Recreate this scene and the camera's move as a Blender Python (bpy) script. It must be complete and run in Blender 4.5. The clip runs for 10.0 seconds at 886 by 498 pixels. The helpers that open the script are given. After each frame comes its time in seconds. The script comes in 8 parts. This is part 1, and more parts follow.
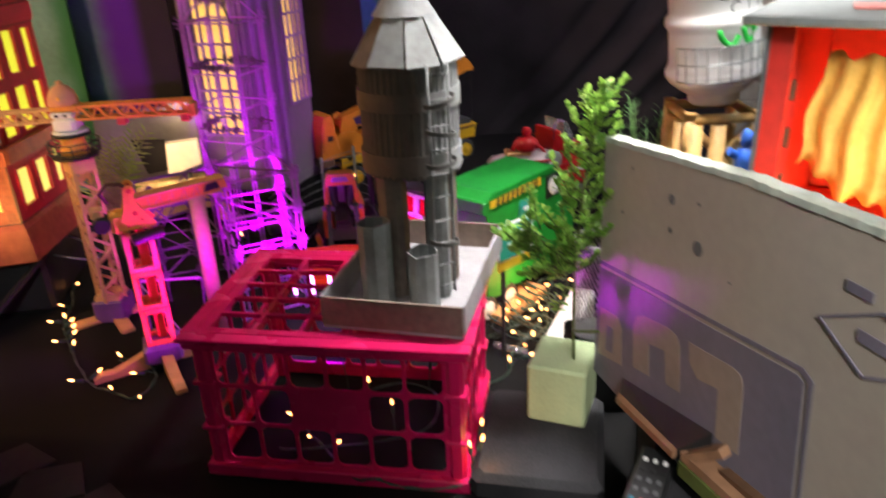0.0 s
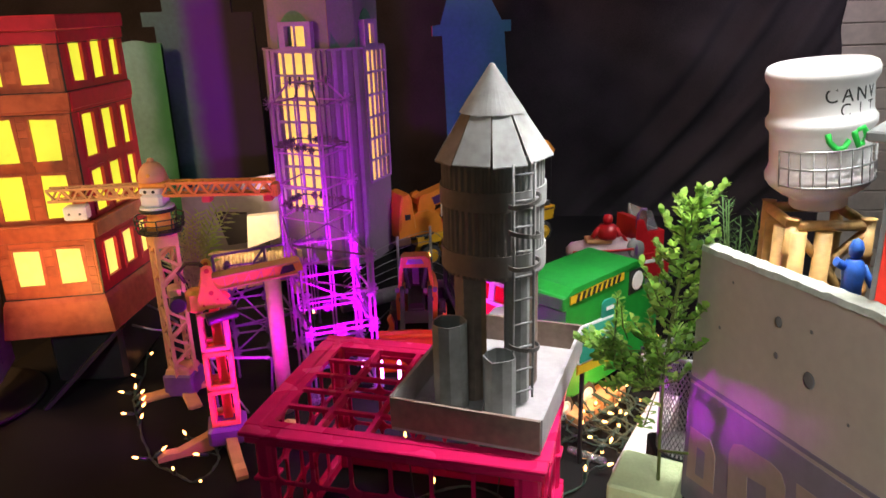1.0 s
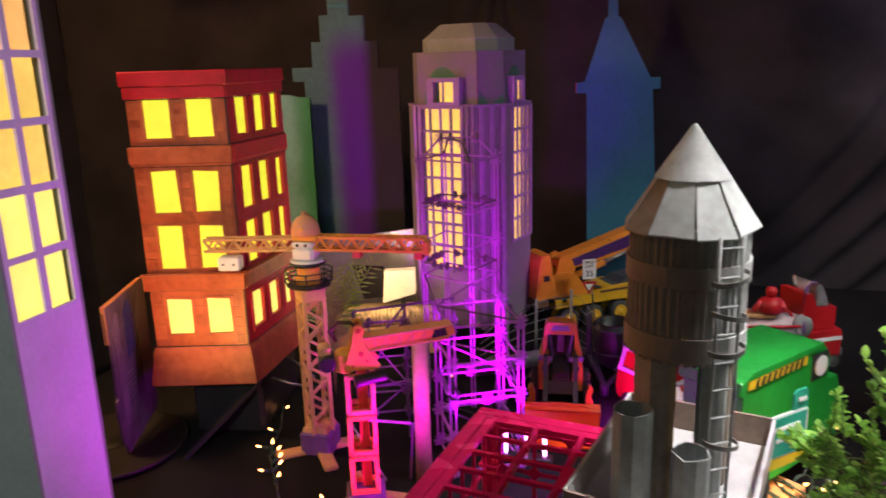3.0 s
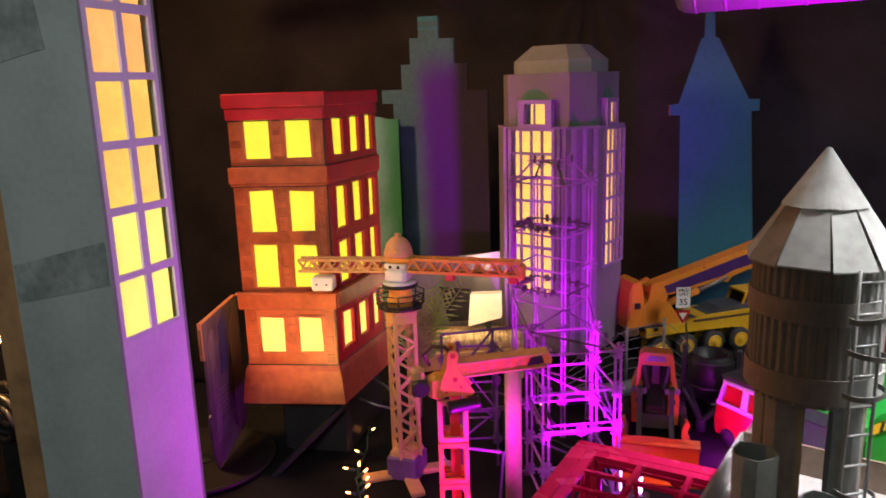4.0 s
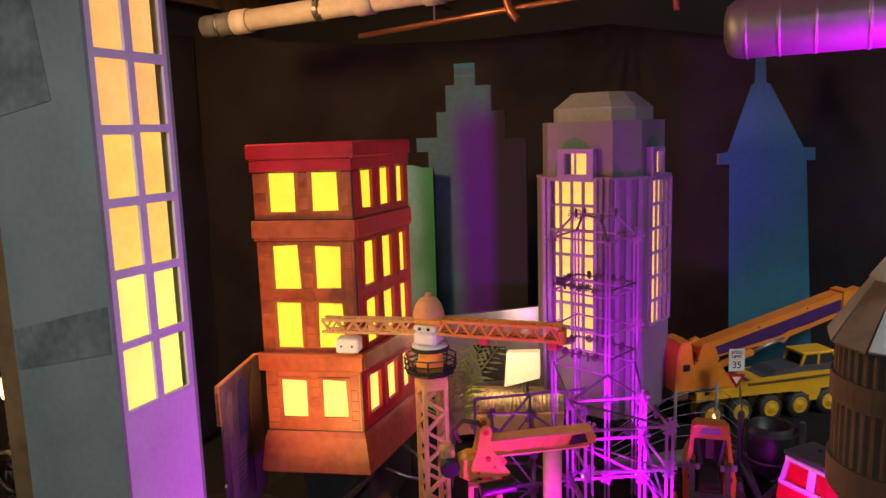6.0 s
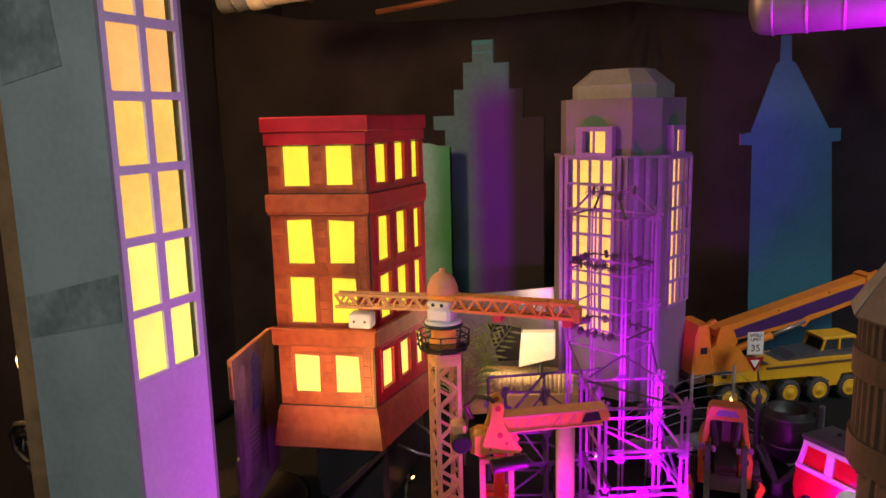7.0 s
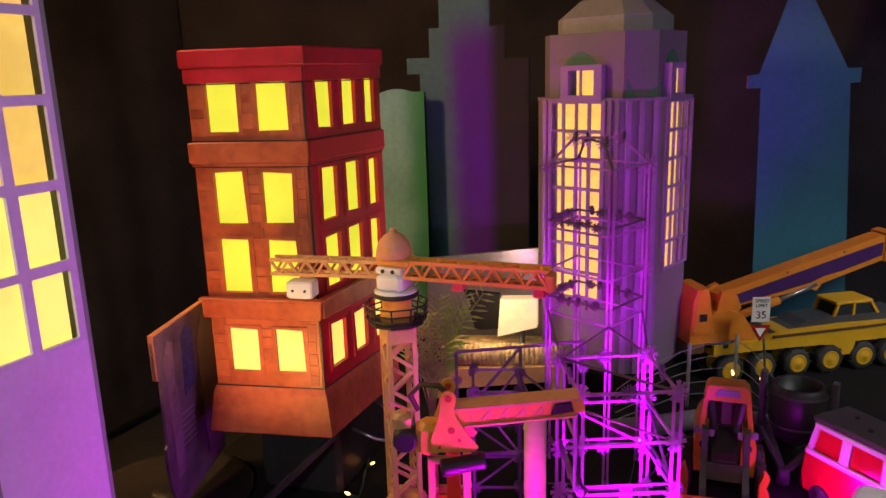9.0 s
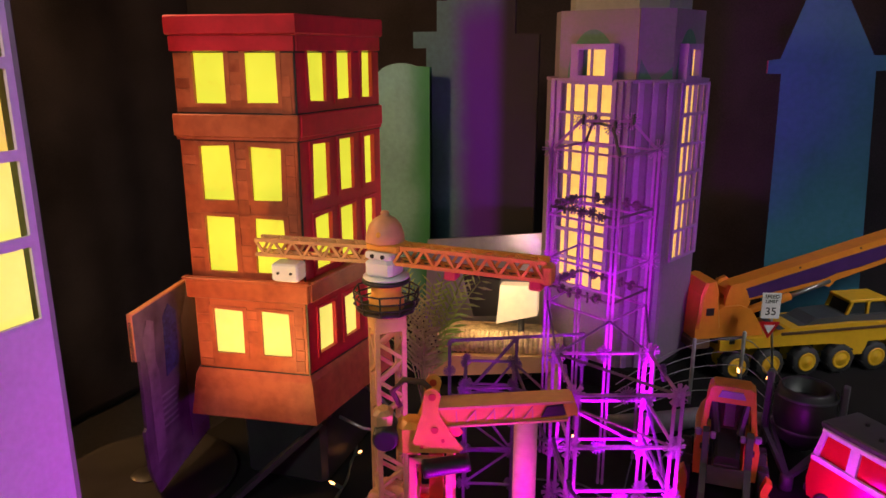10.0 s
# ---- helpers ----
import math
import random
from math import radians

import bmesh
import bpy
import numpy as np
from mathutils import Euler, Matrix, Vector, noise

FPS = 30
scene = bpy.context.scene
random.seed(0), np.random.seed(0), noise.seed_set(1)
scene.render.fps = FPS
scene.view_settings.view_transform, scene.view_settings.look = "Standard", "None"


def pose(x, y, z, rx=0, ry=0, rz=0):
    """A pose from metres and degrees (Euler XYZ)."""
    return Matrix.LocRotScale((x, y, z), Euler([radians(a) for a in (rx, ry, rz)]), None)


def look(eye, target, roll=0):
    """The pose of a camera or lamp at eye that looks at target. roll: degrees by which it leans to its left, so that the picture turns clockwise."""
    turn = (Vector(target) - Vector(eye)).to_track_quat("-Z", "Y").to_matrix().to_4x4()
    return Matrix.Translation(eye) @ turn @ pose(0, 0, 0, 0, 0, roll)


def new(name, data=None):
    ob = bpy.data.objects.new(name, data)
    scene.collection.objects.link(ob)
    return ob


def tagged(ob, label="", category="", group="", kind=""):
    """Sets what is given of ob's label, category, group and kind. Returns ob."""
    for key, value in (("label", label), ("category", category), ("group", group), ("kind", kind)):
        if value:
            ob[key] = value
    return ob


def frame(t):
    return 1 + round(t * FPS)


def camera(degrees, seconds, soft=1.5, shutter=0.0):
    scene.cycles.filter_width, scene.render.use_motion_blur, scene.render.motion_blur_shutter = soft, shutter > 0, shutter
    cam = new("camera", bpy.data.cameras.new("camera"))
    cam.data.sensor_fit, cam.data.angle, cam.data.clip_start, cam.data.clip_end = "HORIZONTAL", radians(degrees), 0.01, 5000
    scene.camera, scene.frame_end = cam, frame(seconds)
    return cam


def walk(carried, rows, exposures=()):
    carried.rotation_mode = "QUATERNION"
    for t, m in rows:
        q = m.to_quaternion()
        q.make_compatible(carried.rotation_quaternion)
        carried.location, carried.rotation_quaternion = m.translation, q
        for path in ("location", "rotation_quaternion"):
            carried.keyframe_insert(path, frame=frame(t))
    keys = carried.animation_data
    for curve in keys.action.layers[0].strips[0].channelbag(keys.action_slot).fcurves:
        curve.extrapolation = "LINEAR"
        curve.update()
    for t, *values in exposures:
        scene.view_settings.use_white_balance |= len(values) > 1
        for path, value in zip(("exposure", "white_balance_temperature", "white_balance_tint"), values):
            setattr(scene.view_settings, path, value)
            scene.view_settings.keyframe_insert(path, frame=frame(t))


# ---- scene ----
cam = camera(62.0, 10.0, 1.5, 0.5)
PATH = [
    (0, (0.002, 0.206, 1.425), (0.003, 2.034, 0.613), -2.6),
    (0.3, (-0.004, 0.236, 1.437), (-0.114, 2.09, 0.695), -2.3),
    (0.5, (-0.007, 0.249, 1.443), (-0.159, 2.115, 0.74), -2.2),
    (1, (-0.012, 0.269, 1.452), (-0.196, 2.157, 0.817), -1.8),
    (1.5, (-0.019, 0.281, 1.455), (-0.223, 2.178, 0.854), -1.3),
    (2, (-0.039, 0.304, 1.463), (-0.289, 2.206, 0.896), -0.6),
    (2.5, (-0.078, 0.322, 1.46), (-0.425, 2.221, 0.934), -0.9),
    (3, (-0.12, 0.341, 1.452), (-0.593, 2.222, 0.963), -1.6),
    (4.5, (-0.188, 0.363, 1.451), (-0.911, 2.188, 1.071), -1.6),
    (5, (-0.201, 0.386, 1.462), (-0.957, 2.209, 1.138), -1.6),
    (5.5, (-0.2, 0.43, 1.466), (-0.95, 2.258, 1.158), -1.8),
    (7, (-0.2, 0.475, 1.443), (-1.004, 2.272, 1.093), -1.3),
    (7.5, (-0.199, 0.472, 1.43), (-0.99, 2.265, 1.029), -0.8),
    (8, (-0.196, 0.513, 1.42), (-0.976, 2.309, 1.011), -1.0),
    (8.5, (-0.194, 0.622, 1.418), (-0.984, 2.406, 0.979), -1.8),
    (9, (-0.21, 0.704, 1.399), (-1.016, 2.476, 0.939), -1.7),
    (9.5, (-0.234, 0.749, 1.392), (-1.048, 2.511, 0.906), -1.0),
    (10, (-0.214, 0.774, 1.397), (-1.038, 2.52, 0.877), -0.0),
]
walk(cam, [(t, look(eye, target, roll)) for t, eye, target, roll in PATH], [(0, 0.10), (3, 0.12), (5.5, 0.12), (7.5, 0.08), (9, -0.04), (10, -0.10)])


# ---- world and lights ----
world = bpy.data.worlds.new("room_air")
scene.world = world
world.use_nodes = True
world.node_tree.nodes["Background"].inputs[0].default_value = (0.35, 0.33, 0.4, 1)
world.node_tree.nodes["Background"].inputs[1].default_value = 0.04


def lamp(name, kind, energy, colour, place, target=None, size=0.1, cone=100, blend=0.5):
    data = bpy.data.lights.new(name, kind)
    data.energy, data.color = energy, colour
    if kind == "AREA":
        data.size = size
    else:
        data.shadow_soft_size = size
    if kind == "SPOT":
        data.spot_size, data.spot_blend = radians(cone), blend
    ob = new(name, data)
    ob.matrix_world = look(place, target) if target else Matrix.Translation(place)
    return ob


lamp("work_lamp_light", "SPOT", 150, (1.0, 0.98, 0.95), (0.42, 1.32, 2.1), (0.20, 1.32, 0.8), 0.12, 55, 0.8)
lamp("front_lamp_light", "SPOT", 170, (0.97, 1.0, 0.96), (0.85, -0.3, 2.1), (0.80, 1.2, 1.0), 0.15, 36, 0.7)
lamp("near_ceiling_light", "SPOT", 158, (1.0, 0.97, 0.93), (0.28, -0.5, 2.1), (0.52, 0.95, 0.88), 0.15, 35, 0.9)
# unseen neutral fill, added to brighten the grey tower
lamp("tower_fill_light", "SPOT", 64, (0.88, 1.0, 0.95), (-0.25, -0.45, 2.05), (-1.1, 1.2, 1.2), 0.15, 36, 0.7)
lamp("rear_ceiling_light", "AREA", 7, (0.85, 1.0, 0.98), (1.15, 1.3, 2.08), (0.45, 3.2, 1.4), 0.4)
# unseen fills, added to lift the crane truck and the drape's corner
lamp("truck_fill_light", "SPOT", 48, (1.0, 0.95, 0.88), (0.95, 1.85, 2.06), (-0.05, 2.68, 0.68), 0.1, 37, 0.8)
lamp("drape_corner_fill", "AREA", 6, (0.92, 0.80, 1.0), (1.25, 2.72, 2.0), (0.8, 3.28, 1.3), 0.3)
lamp("room_light", "AREA", 3.5, (0.8, 1.0, 0.95), (-0.3, -0.8, 2.1), (-0.3, 2.8, 1.1), 0.5)
lamp("led_light", "POINT", 0.9, (0.78, 0.0, 1.0), (-0.265, 1.60, 0.71), None, 0.03)
# magenta fill without a fixture, added for the loader and van
lamp("led_rear_fill", "POINT", 0.95, (0.80, 0.0, 1.0), (-0.110, 1.995, 0.660), None, 0.03)
lamp("led_board_light", "SPOT", 11, (0.78, 0.0, 1.0), (-0.20, 1.42, 0.69), (0.25, 1.21, 1.0), 0.012, 34, 0.6)
# two more fixtureless magenta spots, added for the card tower and the cranes
lamp("led_tower_fill", "SPOT", 54, (0.74, 0.0, 1.0), (-0.360, 1.615, 0.735), (-0.53, 2.45, 1.08), 0.05, 48, 0.6)
lamp("led_left_fill", "SPOT", 8.5, (0.82, 0.0, 1.0), (-0.43, 1.435, 0.745), (-0.78, 1.62, 0.93), 0.03, 122, 0.6)
lamp("shade_light", "POINT", 1.1, (1.0, 0.68, 0.35), (-0.80, 2.30, 0.86), None, 0.03)
# warm spot added to brighten the red building's front beyond the bulbs' own glow
lamp("red_front_fill", "SPOT", 11.0, (1.0, 0.50, 0.13), (-0.90, 1.40, 0.74), (-1.03, 1.80, 1.16), 0.05, 84, 0.9)
lamp("hanging_bulb_light", "POINT", 8.0, (1.0, 0.50, 0.16), (-1.74, 1.57, 0.90), None, 0.03)
lamp("string_glow_heap", "POINT", 0.8, (1.0, 0.42, 0.10), (0.20, 1.66, 0.70), None, 0.05)
lamp("string_glow_crate", "POINT", 0.25, (1.0, 0.42, 0.10), (0.06, 1.10, 0.66), None, 0.03)
lamp("theatre_footlight", "POINT", 3.5, (1.0, 0.62, 0.22), (0.545, 0.935, 1.085), None, 0.03)
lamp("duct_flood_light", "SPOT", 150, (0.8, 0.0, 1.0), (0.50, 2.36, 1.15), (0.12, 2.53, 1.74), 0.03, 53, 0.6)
lamp("warm_room_light", "AREA", 19, (1.0, 0.55, 0.25), (-1.75, 1.42, 1.95), (-1.40, 2.9, 1.3), 0.25)


# ---- materials ----
def mat(name, colour, rough=0.6, metal=0.0, var=0.15, grain=60.0, big=6.0, bump=0.15, tint=None, glow=None, strength=0.0, coat=0.0, piece=0.0, island=False, through_light=0.0):
    """A surface of one colour with variation at two scales and fine relief. tint: a second colour for the larger stains."""
    m = bpy.data.materials.new(name)
    m.use_nodes = True
    nt = m.node_tree
    N, L = nt.nodes, nt.links
    b = N["Principled BSDF"]
    b.inputs["Roughness"].default_value, b.inputs["Metallic"].default_value = rough, metal
    b.inputs["Coat Weight"].default_value = coat
    tc = N.new("ShaderNodeTexCoord")
    fine, wide = N.new("ShaderNodeTexNoise"), N.new("ShaderNodeTexNoise")
    for n, sc, det in ((fine, grain, 6), (wide, big, 3)):
        n.inputs["Scale"].default_value, n.inputs["Detail"].default_value = sc, det
        L.new(tc.outputs["Object"], n.inputs["Vector"])
    mix = N.new("ShaderNodeMix")
    mix.data_type = "RGBA"
    dark = tint or [c * (1 - 2 * var) for c in colour]
    mix.inputs["A"].default_value, mix.inputs["B"].default_value = (*dark, 1), (*[min(1, c * (1 + var)) for c in colour], 1)
    ramp = N.new("ShaderNodeMapRange")
    ramp.inputs["From Min"].default_value, ramp.inputs["From Max"].default_value = 0.3, 0.6
    add = N.new("ShaderNodeMath")
    add.operation = "MULTIPLY_ADD"
    add.inputs[1].default_value, add.inputs[2].default_value = 0.35, 0.0
    L.new(fine.outputs["Fac"], add.inputs[0])
    add2 = N.new("ShaderNodeMath")
    add2.operation = "MULTIPLY_ADD"
    add2.inputs[1].default_value = 0.65
    L.new(wide.outputs["Fac"], add2.inputs[0])
    L.new(add.outputs[0], add2.inputs[2])
    L.new(add2.outputs[0], ramp.inputs["Value"])
    L.new(ramp.outputs[0], mix.inputs["Factor"])
    out = mix.outputs["Result"]
    if piece:
        info, hsv, mr = N.new("ShaderNodeNewGeometry" if island else "ShaderNodeObjectInfo"), N.new("ShaderNodeHueSaturation"), N.new("ShaderNodeMapRange")
        mr.inputs["To Min"].default_value, mr.inputs["To Max"].default_value = 1 - piece, 1 + piece
        L.new(info.outputs["Random Per Island" if island else "Random"], mr.inputs["Value"])
        L.new(mr.outputs[0], hsv.inputs["Value"])
        L.new(out, hsv.inputs["Color"])
        out = hsv.outputs["Color"]
    L.new(out, b.inputs["Base Color"])
    rr = N.new("ShaderNodeMapRange")
    rr.inputs["To Min"].default_value, rr.inputs["To Max"].default_value = max(0.03, rough - 0.12), min(1, rough + 0.12)
    L.new(wide.outputs["Fac"], rr.inputs["Value"])
    L.new(rr.outputs[0], b.inputs["Roughness"])
    if bump:
        bp = N.new("ShaderNodeBump")
        bp.inputs["Strength"].default_value, bp.inputs["Distance"].default_value = bump, 0.002
        L.new(fine.outputs["Fac"], bp.inputs["Height"])
        L.new(bp.outputs[0], b.inputs["Normal"])
    if through_light:
        tr, mx = N.new("ShaderNodeBsdfTranslucent"), N.new("ShaderNodeMixShader")
        mx.inputs[0].default_value = through_light
        L.new(out, tr.inputs["Color"])
        L.new(b.outputs[0], mx.inputs[1])
        L.new(tr.outputs[0], mx.inputs[2])
        L.new(mx.outputs[0], N["Material Output"].inputs["Surface"])
    if glow:
        em = N.new("ShaderNodeMix")
        em.data_type = "RGBA"
        em.inputs["A"].default_value, em.inputs["B"].default_value = (*[g * 0.8 for g in glow], 1), (*glow, 1)
        L.new(ramp.outputs[0], em.inputs["Factor"])
        L.new(em.outputs["Result"], b.inputs["Emission Color"])
        b.inputs["Emission Strength"].default_value = strength
    return m


CLOTH = mat("black_cloth", (0.009, 0.0087, 0.009), 0.9, var=0.3, grain=400, big=5, bump=0.3)
CLOTH_BOX = mat("worn_black_cloth", (0.034, 0.033, 0.036), 0.85, var=0.3, grain=400, big=8, bump=0.3)
DRAPE = mat("black_drape", (0.031, 0.026, 0.029), 0.85, var=0.3, grain=300, big=3, bump=0.2)
for m in (CLOTH, CLOTH_BOX, DRAPE):
    m.node_tree.nodes["Principled BSDF"].inputs["Specular IOR Level"].default_value = 0.12
CONCRETE = mat("concrete_wall", (0.032, 0.029, 0.027), 0.9, var=0.12, grain=80, big=4)
FLOOR = mat("floor_concrete", (0.03, 0.028, 0.027), 0.8, var=0.2, grain=50, big=3)
JOIST = mat("joist_wood", (0.2, 0.12, 0.06), 0.8, var=0.25, grain=40, big=8)
GREY_CARD = mat("grey_painted_card", (0.23, 0.24, 0.24), 0.75, var=0.10, grain=90, big=7, bump=0.1)
GREY_TAPE = mat("pale_grey_tape", (0.175, 0.182, 0.18), 0.55, var=0.28, grain=60, big=14, bump=0.3)
GREY_DARK = mat("grey_tape", (0.12, 0.125, 0.13), 0.6, var=0.2, grain=120, big=20)
TOWER_CARD = mat("tower_card", (0.16, 0.12, 0.175), 0.7, var=0.10, grain=120, big=9, bump=0.12, tint=(0.12, 0.13, 0.12))
TOWER_GREEN = mat("dull_green_spray", (0.07, 0.17, 0.12), 0.8, var=0.15, grain=90, big=9, bump=0.1)
LILAC = mat("lilac_trim_card", (0.25, 0.145, 0.32), 0.7, var=0.08, grain=120, big=10)
TOWER_LILAC = mat("lilac_painted_card", (0.66, 0.52, 0.75), 0.7, var=0.08, grain=120, big=6)
BRICK_RED = mat("red_brown_card", (0.42, 0.100, 0.042), 0.40, var=0.22, grain=60, big=9, bump=0.35, tint=(0.24, 0.040, 0.018))
BRICK_STRIP = mat("red_brown_card_strip", (0.44, 0.110, 0.048), 0.40, var=0.2, grain=60, big=12, bump=0.35, tint=(0.22, 0.034, 0.016), piece=0.22)
BRIGHT_RED = mat("red_painted_card", (0.52, 0.012, 0.034), 0.42, var=0.15, grain=60, big=9, bump=0.2)
WINDOW_Y = mat("lit_yellow_paper", (0.3, 0.25, 0.05), 0.8, var=0.1, grain=60, big=14, bump=0, glow=(0.88, 0.84, 0.045), strength=1.0)
WINDOW_PALE = mat("lit_pale_paper", (0.3, 0.26, 0.1), 0.8, var=0.1, grain=60, big=14, bump=0, glow=(1.0, 0.84, 0.16), strength=1.08)
WINDOW_PEACH = mat("lit_peach_paper", (0.3, 0.2, 0.1), 0.8, var=0.1, grain=60, big=14, bump=0, glow=(1.0, 0.50, 0.13), strength=0.95)
WINDOW_O = mat("lit_amber_paper", (0.3, 0.22, 0.08), 0.8, var=0.1, grain=60, big=14, bump=0, glow=(1.0, 0.63, 0.11), strength=0.95)
CRATE_RED = mat("crate_plastic", (0.62, 0.010, 0.10), 0.27, var=0.08, grain=50, big=8, bump=0.05)
CARDBOARD = mat("silo_cardboard", (0.20, 0.150, 0.120), 0.85, var=0.18, grain=90, big=12, bump=0.25)
SILO_PALE = mat("pale_grey_sprayed_card", (0.36, 0.37, 0.37), 0.65, var=0.12, grain=70, big=16, bump=0.2, tint=(0.24, 0.235, 0.23))
SILO_DARK = mat("dark_grey_sprayed_card", (0.13, 0.12, 0.115), 0.7, var=0.2, grain=70, big=20, bump=0.2)
RAW_CARD = mat("raw_cardboard", (0.27, 0.17, 0.09), 0.85, var=0.15, grain=90, big=12, bump=0.2)
WHITE_CARD = mat("white_card", (0.62, 0.6, 0.6), 0.75, var=0.06, grain=80, big=12, bump=0.05)
GREY_PAINT = mat("grey_sprayed_card", (0.25, 0.26, 0.26), 0.65, var=0.15, grain=70, big=14, bump=0.2, tint=(0.16, 0.155, 0.15))
TRAY_WHITE = mat("tray_white_card", (0.38, 0.365, 0.38), 0.75, var=0.1, grain=80, big=12)
BOARD = mat("plywood_board", (0.40, 0.35, 0.295), 0.7, var=0.06, grain=60, big=5, bump=0.08)
BOARD_EDGE = mat("board_raw_edge", (0.42, 0.46, 0.40), 0.8, var=0.12, grain=150, big=30, bump=0.5)
PRINT_BLUE = mat("grey_blue_print", (0.17, 0.155, 0.20), 0.6, var=0.1, grain=60, big=6, bump=0.02)
PRINT_TAN = mat("tan_print", (0.30, 0.24, 0.2), 0.6, var=0.1, grain=60, big=6, bump=0.02)
SKIN_RED = mat("red_tape", (0.45, 0.04, 0.08), 0.5, var=0.1, grain=60, big=10)
SPIRE_BLUE = mat("blue_sprayed_board", (0.035, 0.15, 0.23), 0.8, var=0.15, grain=60, big=5, bump=0.1, tint=(0.015, 0.14, 0.16))


def sprayed(name, first, second, x0, x1, z0, z1):
    """Board paint that goes from one sprayed colour to another, across x and up z, with an uneven edge."""
    m = mat(name, first, 0.8, var=0.15, grain=60, big=4, bump=0.1)
    nt = m.node_tree
    N, L = nt.nodes, nt.links
    b = N["Principled BSDF"]
    tc, sep, ns = N.new("ShaderNodeTexCoord"), N.new("ShaderNodeSeparateXYZ"), N.new("ShaderNodeTexNoise")
    L.new(tc.outputs["Object"], sep.inputs[0])
    L.new(tc.outputs["Object"], ns.inputs["Vector"])
    ns.inputs["Scale"].default_value = 9
    steps = []
    for axis, a, c in (("X", x0, x1), ("Z", z0, z1)):
        off, r = N.new("ShaderNodeMath"), N.new("ShaderNodeMapRange")
        off.operation = "MULTIPLY_ADD"
        off.inputs[1].default_value = 0.06
        L.new(ns.outputs["Fac"], off.inputs[0])
        L.new(sep.outputs[axis], off.inputs[2])
        r.interpolation_type = "SMOOTHSTEP"
        r.inputs["From Min"].default_value, r.inputs["From Max"].default_value = a + 0.03, c + 0.03
        L.new(off.outputs[0], r.inputs["Value"])
        steps.append(r)
    both = N.new("ShaderNodeMath")
    both.operation = "MULTIPLY"
    L.new(steps[0].outputs[0], both.inputs[0])
    L.new(steps[1].outputs[0], both.inputs[1])
    mix = N.new("ShaderNodeMix")
    mix.data_type = "RGBA"
    old = b.inputs["Base Color"].links[0].from_socket
    L.new(both.outputs[0], mix.inputs["Factor"])
    L.new(old, mix.inputs["A"])
    mix.inputs["B"].default_value = (*second, 1)
    L.new(mix.outputs["Result"], b.inputs["Base Color"])
    return m


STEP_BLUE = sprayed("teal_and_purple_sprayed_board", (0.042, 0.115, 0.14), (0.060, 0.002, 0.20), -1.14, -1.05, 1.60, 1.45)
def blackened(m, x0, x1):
    """Turns the board's colour black beyond x0, fully so at x1."""
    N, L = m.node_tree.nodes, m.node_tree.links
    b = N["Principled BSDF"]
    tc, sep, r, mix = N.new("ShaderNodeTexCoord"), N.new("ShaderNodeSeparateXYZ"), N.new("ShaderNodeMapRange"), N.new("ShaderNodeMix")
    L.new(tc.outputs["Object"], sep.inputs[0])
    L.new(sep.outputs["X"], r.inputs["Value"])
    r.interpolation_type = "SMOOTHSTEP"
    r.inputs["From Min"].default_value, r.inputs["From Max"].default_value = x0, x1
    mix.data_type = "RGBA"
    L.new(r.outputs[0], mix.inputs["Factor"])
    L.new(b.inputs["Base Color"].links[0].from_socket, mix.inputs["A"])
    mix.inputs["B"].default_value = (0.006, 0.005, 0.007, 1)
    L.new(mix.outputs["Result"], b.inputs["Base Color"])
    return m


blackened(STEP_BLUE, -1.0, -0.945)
GREEN_BOARD = sprayed("green_sprayed_board", (0.14, 0.31, 0.30), (0.022, 0.17, 0.065), -1.25, -1.16, 0.5, 0.6)
SILO_DRUM = sprayed("half_sprayed_cardboard", (0.185, 0.130, 0.100), (0.33, 0.33, 0.33), -0.005, 0.05, -1.0, -0.9)
PIPE_WHITE = mat("white_pipe", (0.6, 0.52, 0.42), 0.5, var=0.1, grain=40, big=6)
BLACK = mat("black_plastic", (0.015, 0.015, 0.016), 0.45, var=0.2, grain=80, big=10, bump=0.05)
STEEL = mat("grey_steel", (0.4, 0.4, 0.4), 0.35, 0.9, var=0.1, grain=80, big=10, bump=0.05)


# ---- building blocks ----
wob = random.Random(3)


